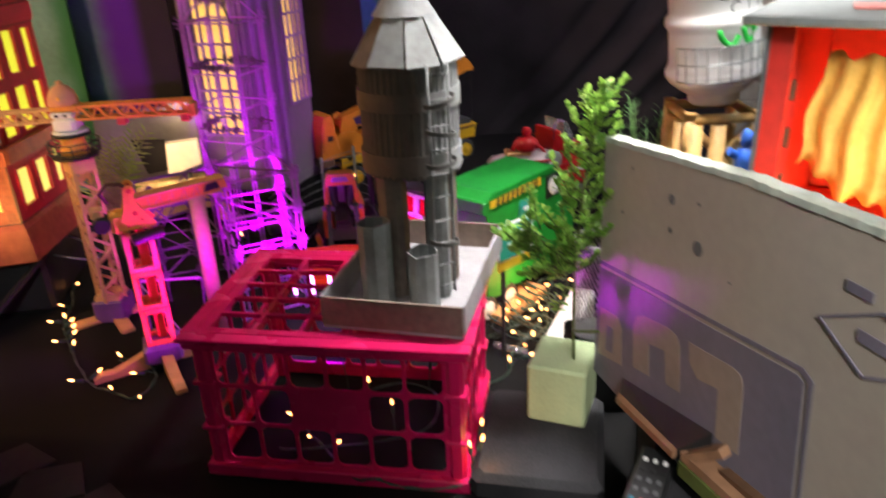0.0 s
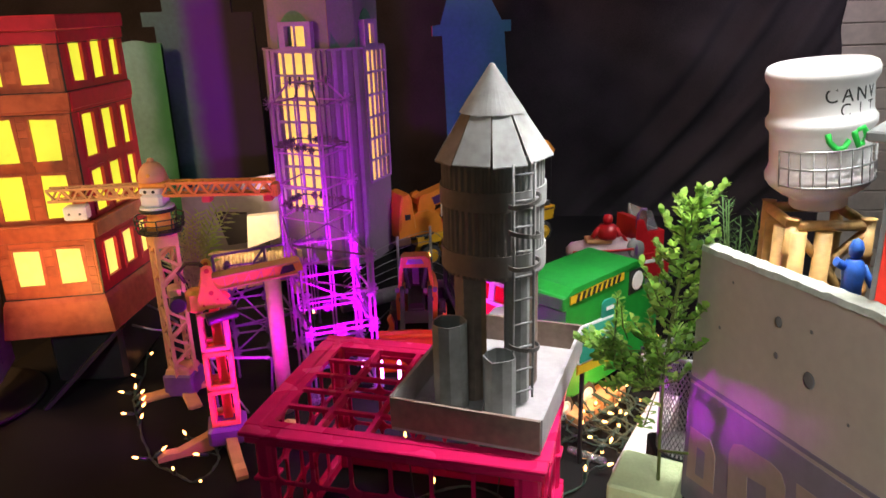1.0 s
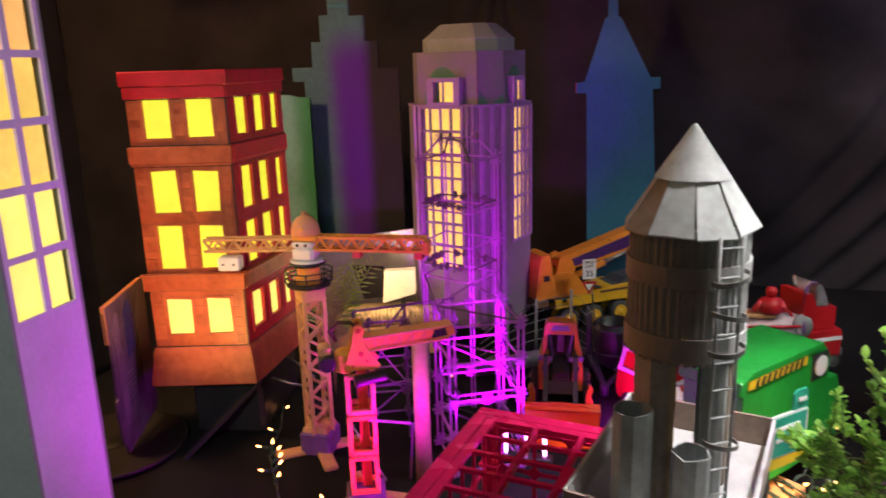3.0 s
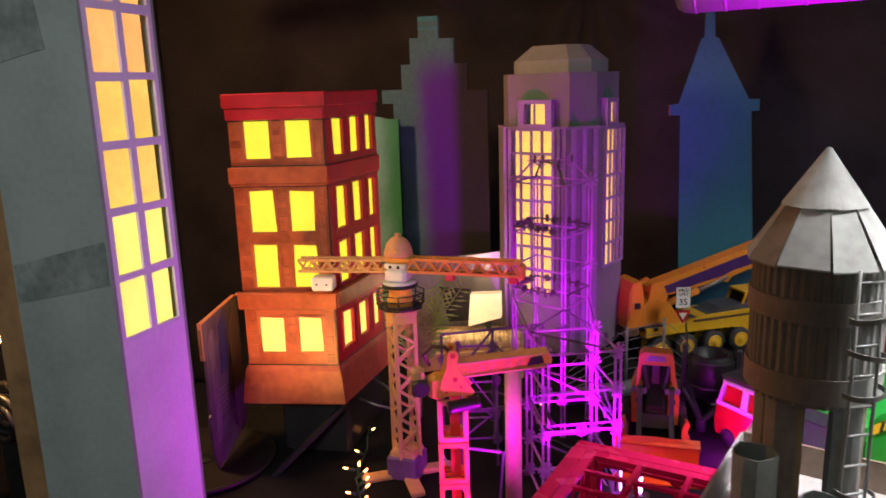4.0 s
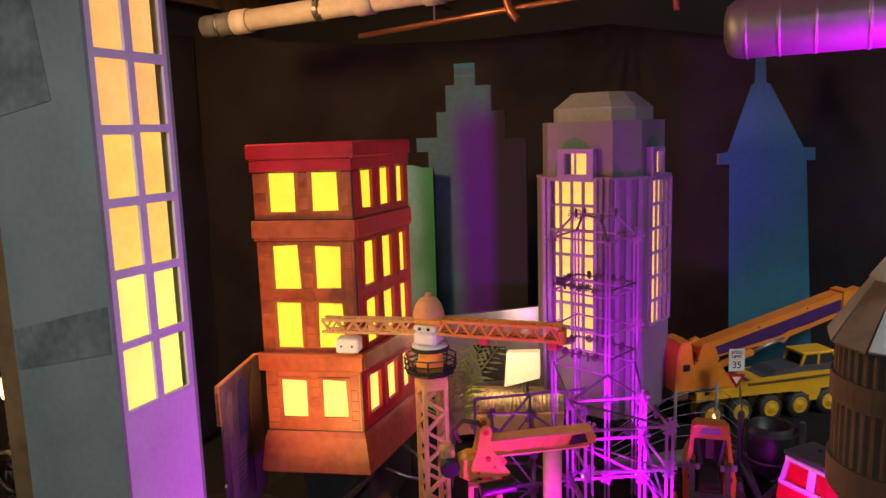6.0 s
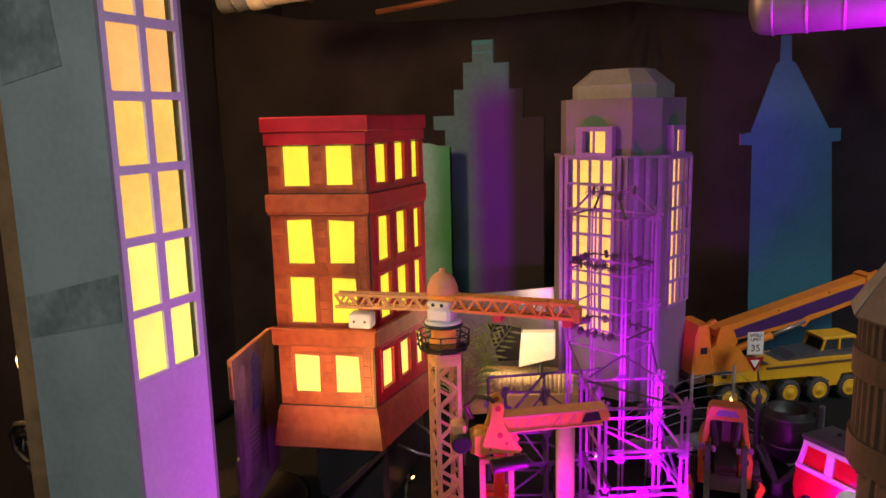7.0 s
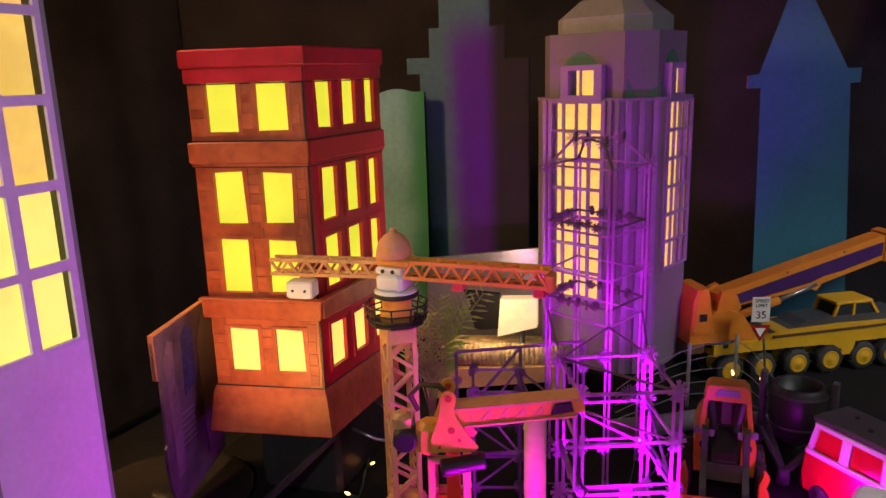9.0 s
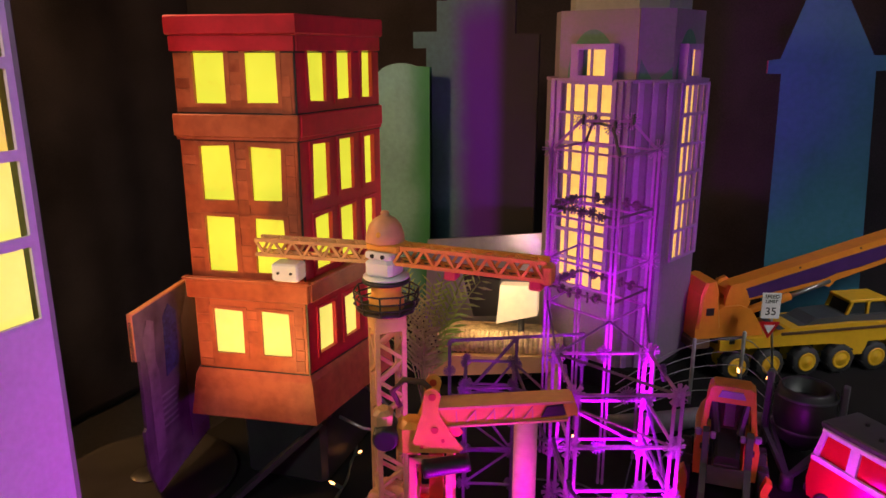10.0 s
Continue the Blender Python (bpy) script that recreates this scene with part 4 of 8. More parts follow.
WIRE_GREEN = mat("green_light_wire", (0.03, 0.06, 0.045), 0.4, var=0.2, grain=80, big=20)
BULB = mat("warm_bulb", (0.9, 0.6, 0.3), 0.2, var=0.1, bump=0, glow=(1.0, 0.36, 0.10), strength=9.0)
BULB_BIG = mat("warm_lamp_bulb", (0.9, 0.6, 0.3), 0.2, var=0.1, bump=0, glow=(1.0, 0.55, 0.2), strength=6.0)
LED_PINK = mat("led_face", (0.9, 0.5, 0.9), 0.2, var=0.05, bump=0, glow=(0.9, 0.25, 1.0), strength=9.0)
THEATRE_RED = mat("theatre_red_card", (0.62, 0.03, 0.02), 0.55, var=0.15, grain=60, big=8)
CURTAIN = mat("yellow_curtain", (0.72, 0.45, 0.10), 0.8, var=0.15, grain=120, big=14, bump=0.3, tint=(0.55, 0.3, 0.05))
SHADE_LIT = mat("lit_lamp_shade", (0.35, 0.28, 0.18), 0.8, var=0.08, bump=0.05, glow=(1.0, 0.66, 0.36), strength=0.8)
RUSH = mat("woven_rush", (0.50, 0.38, 0.19), 0.85, var=0.3, grain=200, big=40, bump=0.6)
CHAIR_WOOD = mat("pale_chair_wood", (0.5, 0.33, 0.13), 0.5, var=0.15, grain=40, big=8)
BROWN_WOOD = mat("dark_brown_wood", (0.10, 0.05, 0.025), 0.6, var=0.25, grain=40, big=8)
DUCT_STEEL = mat("galvanised_duct", (0.27, 0.25, 0.29), 0.45, 0.6, var=0.12, grain=25, big=6, bump=0.08)
COPPER = mat("copper_pipe", (0.45, 0.18, 0.09), 0.35, 0.8, var=0.15, grain=40, big=8)
MARKER = mat("black_marker", (0.02, 0.02, 0.02), 0.6, var=0.1, bump=0)
GRAFFITI = mat("green_spray", (0.03, 0.6, 0.08), 0.5, var=0.1, bump=0)
BOARD_ART = mat("printed_card", (0.12, 0.11, 0.12), 0.35, var=0.35, grain=30, big=14, bump=0.05)
BLUE_CLOTH = mat("blue_dotted_suit", (0.03, 0.13, 0.55), 0.5, var=0.15, grain=220, big=60)
CLEAR = bpy.data.materials.new("clear_plastic")
CLEAR.use_nodes = True
CLEAR.node_tree.nodes["Principled BSDF"].inputs["Transmission Weight"].default_value = 0.9
CLEAR.node_tree.nodes["Principled BSDF"].inputs["Roughness"].default_value = 0.12
GLOSS_GREY = mat("glossy_grey_panel", (0.30, 0.30, 0.33), 0.34, 0.6, var=0.15, grain=40, big=4, bump=0.02)


def lettering(text, size, m, material, parent, depth=0.0006):
    cu = bpy.data.curves.new("lettering", "FONT")
    cu.body, cu.size, cu.align_x, cu.align_y, cu.extrude = text, size, "CENTER", "CENTER", depth
    ob = new("lettering", cu)
    ob.data.materials.append(material)
    ob.parent, ob.matrix_basis = parent, m
    return ob


def lattice(mesh, a, b, half, bays, r, up=(0, 0, 1)):
    """A square lattice beam from a to b: four chords and zigzag braces on each face."""
    a, b = Vector(a), Vector(b)
    d = (b - a).normalized()
    u = d.cross(Vector(up) if abs(d.dot(Vector(up))) < 0.9 else Vector((1, 0, 0))).normalized()
    w = d.cross(u)
    L = (b - a).length
    cs = [(1, 1), (1, -1), (-1, -1), (-1, 1)]
    P = lambda k, s: a + d * s + u * half * cs[k % 4][0] + w * half * cs[k % 4][1]
    for k in range(4):
        mesh.bar(P(k, 0), P(k, L), 2.2 * r, 2.2 * r)
    for i in range(bays):
        for k in range(4):
            s0, s1 = L * i / bays, L * (i + 1) / bays
            mesh.bar(P(k, s0), P(k + 1, (s0 + s1) / 2), 1.6 * r, 1.6 * r)
            mesh.bar(P(k + 1, (s0 + s1) / 2), P(k, s1), 1.6 * r, 1.6 * r)
    return mesh


# ---- the tower crane ----
def tower_crane():
    t = thing("tower_crane", (-0.768, 1.738, TABLE), 0, "tan plastic toy tower crane with a lattice jib", "toy crane")
    z = lambda a: a - TABLE
    turned = Matrix.Rotation(radians(43), 4, "Z")
    part("mast", lattice(Mesh(), (0, 0, z(0.66)), (0, 0, z(0.985)), 0.0215, 5, 0.0036, (0, 1, 0)), CRANE_TAN, t, "tan lattice mast", m=turned)
    part("base_box", Mesh().box((0.0, 0.0, 0.028), (0.07, 0.07, 0.055), bev=0.004), ROD_PURPLE, t, "purple base block")
    part("collar", Mesh().box((0, 0, 0.058), (0.062, 0.062, 0.02), bev=0.003, taper=0.9), CRANE_TAN, t)
    for k in range(4):
        a = radians(35 + 90 * k)
        part("outrigger", Mesh().box((0.06, 0, 0.006), (0.085, 0.03, 0.012), bev=0.003), CRANE_TAN, t, m=pose(0, 0, 0, 0, 0, math.degrees(a)))
    part("mast_head", Mesh().box((0, 0, z(0.984)), (0.053, 0.053, 0.034), bev=0.003), CRANE_TAN, t, m=turned)
    n = 10
    deck = part("deck", Mesh().lathe([(0.047, z(1.0)), (0.047, z(1.004))], n, smooth=False), BLACK, t, "black round platform")
    for zz in (1.012, 1.022, 1.034):
        part("rail", Mesh().path([(0.052 * math.cos(6.2832 * i / n), 0.052 * math.sin(6.2832 * i / n), z(zz)) for i in range(n + 1)], 0.0014), BLACK, t)
    for i in range(n):
        a = 6.2832 * i / n
        part("rail_post", Mesh().tube((0.047 * math.cos(a), 0.047 * math.sin(a), z(1.002)), (0.052 * math.cos(a), 0.052 * math.sin(a), z(1.035)), 0.0014), BLACK, t)
    part("turntable", Mesh().lathe([(0.028, z(1.004)), (0.028, z(1.02)), (0.024, z(1.024)), (0.024, z(1.04)), (0.036, z(1.046)), (0.036, z(1.052)), (0.02, z(1.056))], 24), CRANE_ORANGE, t)
    part("turntable_ring", Mesh().lathe([(0.037, z(1.046)), (0.0385, z(1.049)), (0.037, z(1.053))], 24), BLACK, t)
    cab = part("cab", Mesh().box((0.0, -0.004, z(1.0715)), (0.048, 0.046, 0.030), bev=0.006), WHITE_PLASTIC, t, "white cab block")
    part("flange", Mesh().lathe([(0.030, z(1.0525)), (0.036, z(1.0535)), (0.036, z(1.0565)), (0.028, z(1.058))], 24), WHITE_PLASTIC, cab, "white round flange")
    part("brow", Mesh().box((0.0, -0.004, z(1.0925)), (0.046, 0.043, 0.0115), bev=0.004), WHITE_PLASTIC, cab, "white upper cab block")
    for x in (-0.009, 0.009):
        part("bolt", Mesh().lathe([(0.0034, 0), (0.0034, 0.002)], 12, m=pose(x, -0.0252, z(1.0925), 90)), BLACK, cab)
    part("neck", Mesh().box((0.004, 0, z(1.105)), (0.058, 0.040, 0.014), bev=0.004), CRANE_ORANGE, t, "orange neck block")
    part("hood", Mesh().lathe([(0.020, z(1.1115)), (0.0295, z(1.1115)), (0.0305, z(1.1145)), (0.0290, z(1.125)), (0.0245, z(1.138)), (0.0165, z(1.1475)), (0.0090, z(1.1515)), (0.0058, z(1.1525)), (0.0070, z(1.1560)), (0.0050, z(1.1590)), (0.0008, z(1.1598))], 28), HOOD_PINK, t, "salmon rounded hood")
    part("hood_rivet", Mesh().lathe([(0.0042, 0), (0.0042, 0.002), (0.002, 0.0022)], 12, m=pose(0.004, -0.0262, z(1.127), 70)), CRANE_ORANGE, t)
    jib = Matrix.Rotation(radians(3), 4, "Z")
    part("jib", lattice(Mesh(), (0.02, 0, z(1.094)), (0.258, 0.0, z(1.094)), 0.0130, 7, 0.0026), CRANE_ORANGE, t, "orange lattice jib", m=jib)
    part("jib_tip", Mesh().box((0.260, 0, z(1.088)), (0.014, 0.028, 0.03), bev=0.003), CRANE_ORANGE, t, m=jib)
    for x in (0.112, 0.244):
        part("trolley", Mesh().box((x, -0.002, z(1.0725)), (0.019, 0.024, 0.017), bev=0.002, taper=0.92), TROLLEY_RED, t, "red clip under the jib", m=jib)
    part("track", Mesh().box((0.135, 0.004, z(1.0775)), (0.225, 0.014, 0.006), bev=0.001), BLACK, t, "black rail under the jib", m=jib)
    part("counter_jib", lattice(Mesh(), (-0.02, 0, z(1.092)), (-0.215, 0, z(1.092)), 0.0120, 6, 0.0024), CRANE_TAN, t, "tan lattice counter jib", m=jib @ Matrix.Rotation(radians(9), 4, "Z"))
    w = part("counterweight", Mesh().box((-0.165, 0.0, z(1.052)), (0.046, 0.034, 0.03), bev=0.003), WHITE_PLASTIC, t, "white counterweight", m=jib @ Matrix.Rotation(radians(9), 4, "Z"))
    for x in (-0.176, -0.154):
        part("bolt", Mesh().lathe([(0.0022, 0), (0.0022, 0.002)], 10, m=pose(x, -0.017, z(1.052), 90)), BLACK, w)


tower_crane()


# ---- the mast crane with the telescopic arm ----
def mast_crane():
    t = thing("mast_crane", (-0.585, 1.53, TABLE), 0, "orange toy crane with a square mast and a jointed arm", "toy crane")
    z = lambda a: a - TABLE
    for k in range(3):
        z0, z1 = z(0.665 + 0.082 * k), z(0.665 + 0.082 * (k + 1) - 0.003)
        seg = Mesh()
        for x in (-0.023, 0.023):
            for y in (-0.023, 0.023):
                seg.box((x, y, (z0 + z1) / 2), (0.009, 0.009, z1 - z0), bev=0.001)
        for zz in (z0 + 0.004, z1 - 0.004):
            for x in (-0.023, 0.023):
                seg.box((x, 0, zz), (0.009, 0.055, 0.009), bev=0.001)
                seg.box((0, x, zz), (0.055, 0.009, 0.009), bev=0.001)
        sec = part("mast_section", seg, CRANE_ORANGE if k < 2 else CRANE_TAN, t, m=Matrix.Rotation(radians(20), 4, "Z"))
        rungs = Mesh()
        for j in range(6):
            y0 = z0 + 0.008 + j * 0.0115
            rungs.bar((-0.023, -0.019, y0), (-0.023, 0.019, y0 + 0.010 * (1 if j % 2 else -0.4)), 0.004, 0.005)
        part("brace", rungs, BROWN_WOOD, sec, "dark zigzag brace")
        part("core", Mesh().box((0.004, 0.008, (z0 + z1) / 2), (0.018, 0.016, z1 - z0 - 0.004)), CRANE_RED, sec, "red inner core")
    part("base", Mesh().box((0, 0, 0.034), (0.075, 0.075, 0.04), bev=0.006), ROD_PURPLE, t, "purple base block", m=Matrix.Rotation(radians(20), 4, "Z"))
    for a in (-150, -60, 30, 120):
        part("leg", Mesh().prism([(0.03, 0.0), (0.14, 0.0), (0.14, 0.008), (0.125, 0.014), (0.10, 0.012), (0.03, 0.036)], -0.011, 0.011, axis="y"), CRANE_TAN, t, "tan outrigger leg", m=pose(0, 0, 0.0, 0, 0, a))
    # turret: side plates, arm, motor and cable drum
    m = Matrix.Translation((0.006, -0.012, z(0.972))) @ Matrix.Rotation(radians(24), 4, "Z")
    plate = [(-0.03, -0.065), (0.045, -0.065), (0.052, -0.058), (0.030, -0.030), (0.012, 0.0), (0.010, 0.012)] + [(0.014 * math.cos(radians(a)), 0.03 + 0.014 * math.sin(radians(a))) for a in range(0, 181, 30)] + [(-0.018, 0.0), (-0.034, -0.045)]
    plate = [(x * 0.72, q * 0.78) for x, q in plate]
    for y in (-0.022, 0.018):
        sp = part("side_plate", Mesh().prism(plate, y, y + 0.004, axis="y"), CRANE_ORANGE, t, m=m)
        for px, pz, r in ((0.0, 0.024, 0.005), (0.003, -0.02, 0.005), (0.013, -0.034, 0.0025), (-0.013, -0.043, 0.0025)):
            part("bolt", Mesh().lathe([(r, -0.0015), (r * 0.9, 0.0065)], 12, m=pose(px, y + 0.005, pz, 90)), CRANE_RED, sp)
    arm = Mesh().loft([[(x, y, zz) for y, zz in ((-0.014, zc - h), (0.014, zc - h), (0.014, zc + h), (-0.014, zc + h))] for x, zc, h in ((-0.005, -0.008, 0.012), (0.03, -0.005, 0.0115), (0.158, 0.004, 0.0105), (0.172, 0.007, 0.009), (0.176, 0.001, 0.005))])
    a = part("arm", arm, CRANE_ORANGE, t, "orange ribbed arm", m=m)
    for j in range(9):
        x = 0.03 + 0.0115 * j
        part("rib", Mesh().bar((x, -0.0145, -0.0135 + 0.075 * (x - 0.03)), (x + 0.0105, -0.0145, 0.002 + 0.075 * (x - 0.03)) if j % 2 else (x - 0.001, -0.0145, 0.002 + 0.075 * (x - 0.03)), 0.002, 0.002), CRANE_TAN, a)
    part("flange", Mesh().bar((-0.002, 0, 0.0045), (0.17, 0, 0.0165), 0.033, 0.003), CRANE_TAN, a, "yellow upper flange")
    part("flange", Mesh().bar((-0.002, 0, -0.0205), (0.165, 0, -0.0075), 0.033, 0.003), CRANE_TAN, a, "yellow lower flange")
    part("badge", Mesh().prism([(0.132, -0.004), (0.162, 0.0), (0.158, 0.013), (0.138, 0.010)], -0.0175, -0.0142, axis="y"), BLACK, a, "dark plate")
    part("turret", Mesh().box((-0.026, 0, -0.038), (0.036, 0.036, 0.045), bev=0.007), CRANE_ORANGE, t, m=m)
    part("motor", Mesh().lathe([(0.018, 0), (0.020, 0.006), (0.020, 0.05), (0.016, 0.056)], 18, m=m @ pose(-0.058, 0.02, -0.035, 90) @ Matrix.Scale(0.8, 4)), BLACK, t, "black motor")
    part("motor_cap", Mesh().box((-0.062, 0.0, -0.014), (0.024, 0.03, 0.024), bev=0.007), CRANE_TAN, t, m=m)
    part("drum", Mesh().lathe([(0.012, 0), (0.0135, 0.004), (0.0125, 0.01), (0.0125, 0.055), (0.0135, 0.06), (0.012, 0.065)], 18, m=m @ pose(-0.012, -0.028, -0.070, 0, 84, 8) @ Matrix.Scale(0.9, 4)), BLACK, t, "black cable drum")
    part("hose", Mesh().path([(-0.04, 0, 0.0), (-0.05, 0.0, 0.02), (-0.035, 0.0, 0.036), (-0.012, 0.0, 0.033), (0.0, 0.0, 0.02)], 0.004), BROWN_WOOD, t, m=m)
    part("hook_line", Mesh().path([(0.17, 0, 0.0), (0.171, 0, -0.10)], 0.0008, 4), BLACK, t, m=m)
    part("hook", Mesh().path([(0.171, 0, -0.10), (0.175, 0, -0.115), (0.183, 0, -0.125), (0.178, 0, -0.138), (0.168, 0, -0.136), (0.165, 0, -0.128)], 0.003), BLACK, t, m=m)


mast_crane()
tube = thing("paper_tube", (-0.505, 1.66, TABLE), 0, "tall tan paper tube standing on the table", "tube")
part("wall", Mesh().lathe([(0.0165, 0), (0.0165, 0.318), (0.0135, 0.318), (0.0135, 0.01)], 24), TUBE_CARD, tube)


# ---- the rod-and-connector tower ----
def rod_tower():
    t = thing("rod_tower", (0, 0, TABLE), 0, "tower frame of plastic rods, coloured as lit magenta, and snowflake connectors", "toy tower")
    flake_cache = {}

    def flake(p, r=0.017, face=0.0, material=ROD_PURPLE):
        if r not in flake_cache:
            f = Mesh().lathe([(0.0042, -0.002), (0.0042, 0.002)], 12)
            for k in range(8):
                a = k * math.pi / 4
                c, q = math.cos(a), math.sin(a)
                for o in (-0.0018, 0.0018):
                    f.bar((0.004 * c - o * q, 0.004 * q + o * c, 0), (r * c - o * q, r * q + o * c, 0), 0.0011, 0.0035)
                    f.bar((r * 0.72 * c - o * q, r * 0.72 * q + o * c, 0), (r * 0.95 * c - 1.7 * o * q, r * 0.95 * q + 1.7 * o * c, 0), 0.0009, 0.003)
                f.box((0, 0, 0), (0.0012, 0.0050, 0.0035), Matrix.Translation((r * 0.55 * c, r * 0.55 * q, 0)) @ Matrix.Rotation(a, 4, "Z"))
            flake_cache[r] = f.data("connector")
        ob = part("connector", flake_cache[r], material, t, m=Matrix.Translation((p[0], p[1], p[2] - TABLE)) @ Matrix.Rotation(face, 4, "Z") @ Matrix.Rotation(math.pi / 2, 4, "X"))
        return ob

    def rod(a, b, r=0.0025, material=ROD_MAGENTA_LIT):
        a, b = Vector(a) - Vector((0, 0, TABLE)), Vector(b) - Vector((0, 0, TABLE))
        d = b - a
        q = Matrix.Translation(a) @ d.to_track_quat("X", "Z").to_matrix().to_4x4()
        g = Mesh()
        L = d.length
        g.box((L / 2, 0, 0), (L, r * 2, r * 0.8), q)
        g.box((L / 2, 0, 0), (L, r * 0.8, r * 2), q)
        for e in (0.006, L - 0.006):
            g.box((e, 0, 0), (0.006, r * 2.3, r * 2.3), q)
        part("rod", g, material, t)

    A, B, C, D = (-0.445, 1.682), (-0.315, 1.745), (-0.378, 1.875), (-0.508, 1.812)
    f1, f2 = math.atan2(B[1] - A[1], B[0] - A[0]), math.atan2(D[1] - A[1], D[0] - A[0])
    levels = (0.622, 0.70, 0.78, 0.862, 0.942)
    for p in (A, B, C, D):
        for o in (-0.005, 0.005):
            rod((p[0] + o, p[1] + o * 0.5, TABLE + 0.001), (p[0] + o, p[1] + o * 0.5, 0.948))
    ring = (A, B, C, D)
    for k, (p, q) in enumerate(zip(ring, ring[1:] + ring[:1])):
        for j, zz in enumerate(levels):
            rod((*p, zz), (*q, zz))
            if j == 2:
                rod((*p, zz + 0.014), (*q, zz + 0.014), 0.0022, ROD_PURPLE)
            flake((*p, zz), face=f1 + 0.25, material=ROD_MAGENTA_LIT)
        for j in (0, 2) if k in (1, 2) else ():
            rod((*p, levels[j]), (*q, levels[j + 1]), 0.0024, ROD_PURPLE)
        mid = ((p[0] + q[0]) / 2, (p[1] + q[1]) / 2)
        for zz in levels[2::2]:
            flake((*mid, zz), 0.013, f1 if k % 2 == 0 else f2, ROD_OLIVE if zz > 0.9 else ROD_PURPLE)
    for zz in (0.942, 0.862):
        rod((*B, zz), (*D, zz), 0.0020, ROD_OLIVE)
    # the slender upper tower in front of the card skyscraper
    U = [(-0.603, 2.065), (-0.470, 2.005), (-0.428, 2.120), (-0.575, 2.185)]
    for p in U:
        for o in (-0.004, 0.004):
            rod((p[0] + o, p[1], TABLE + 0.001), (p[0] + o, p[1], 1.226), 0.0022)
    for zz in (0.935, 0.967, 1.022, 1.105, 1.120, 1.226):
        clumped = zz in (0.967, 1.120)
        for k, (p, q) in enumerate(zip(U, U[1:] + U[:1])):
            rod((*p, zz), (*q, zz), 0.0020, ROD_OLIVE if clumped else ROD_MAGENTA_LIT)
            if clumped and k != 1:
                for e in (0.22, 0.36, 0.5, 0.64, 0.78):
                    flake((p[0] + (q[0] - p[0]) * e, p[1] + (q[1] - p[1]) * e, zz + rnd.uniform(-0.002, 0.003)), 0.0095, rnd.uniform(0, 3), ROD_OLIVE)
    for p in (U[0], U[2]):
        for zz in (1.022, 1.226):
            flake((*p, zz), 0.0195, 0.42, ROD_MAGENTA_LIT)
    # an angular front arch of straight rods and a dark one behind it
    for p, q, spread, top, mt in ((U[0], U[2], 0.26, 0.050, ROD_MAGENTA_LIT), (U[3], U[1], 0.22, 0.044, ROD_OLIVE)):
        a, b = Vector((*p, 1.226)), Vector((*q, 1.226))
        bend = [a, a.lerp(b, spread) + Vector((0, 0, top)), a.lerp(b, 1 - spread) + Vector((0, 0, top)), b]
        for u, v in zip(bend, bend[1:]):
            rod(tuple(u), tuple(v), 0.0024, mt)
        for v in bend[1:3]:
            flake(tuple(v), 0.0150, 0.42, mt)
            flake(tuple(v + Vector((0.004, 0.0, 0.003))), 0.0095, 1.6, ROD_OLIVE)
    # joining deck between the two, and the side truss
    for p, q in ((D, U[1]), (C, U[2]), (C, U[1]), (D, U[0])):
        rod((*p, 0.942), (*q, 0.935), 0.0018, ROD_PURPLE)
    E_, F_, G_ = (-0.763, 1.967), (-0.655, 2.045), (-0.543, 2.12)
    rod((*E_, 0.862), (*G_, 0.858), 0.003, ROD_PURPLE)
    rod((*E_, 0.745), (*F_, 0.757), 0.003, ROD_PURPLE)
    for p in (E_, F_, G_):
        rod((*p, TABLE + 0.001), (*p, 0.862), 0.003, ROD_PURPLE)
        flake((*p, 0.80), 0.012, 0.6)
    rod((-0.735, 1.987, 0.75), (*F_, 0.858), 0.003, ROD_PURPLE)
    rod((*F_, 0.79), (*D, 0.765), 0.0026, ROD_PURPLE)
    # low frames standing further out
    X = [(-0.66, 1.80), (-0.585, 1.83), (-0.62, 1.93), (-0.70, 1.90)]
    for p in X:
        rod((*p, TABLE + 0.001), (*p, 0.86), 0.0024, ROD_PURPLE)
    for zz in (0.68, 0.745, 0.815, 0.86):
        for p, q in zip(X, X[1:] + X[:1]):
            rod((*p, zz), (*q, zz), 0.0022, ROD_PURPLE)
            flake((*p, zz), 0.013, rnd.uniform(0, 3), ROD_OLIVE)
    for p, q in zip(X, X[1:] + X[:1]):
        rod((*p, 0.68), (*q, 0.745), 0.002, ROD_PURPLE)
        rod((*p, 0.86), (*q, 0.745), 0.002, ROD_PURPLE)
    for q in (X[0], X[1], X[2]):
        rod((*q, 0.745), (*D, 0.78), 0.0022, ROD_PURPLE)
        rod((*q, 0.86), (*D, 0.862), 0.0022, ROD_PURPLE)
    rod((-0.66, 1.66, 0.735), (-0.53, 1.66, 0.738), 0.0028)
    rod((-0.535, 1.66, TABLE), (-0.525, 1.66, 0.74), 0.0024, ROD_PURPLE)
    rod((-0.66, 1.66, TABLE), (-0.66, 1.66, 0.74), 0.0024, ROD_PURPLE)
    rod((-0.66, 1.655, 0.73), (-0.575, 1.62, 0.625), 0.0018, STEEL)


rod_tower()


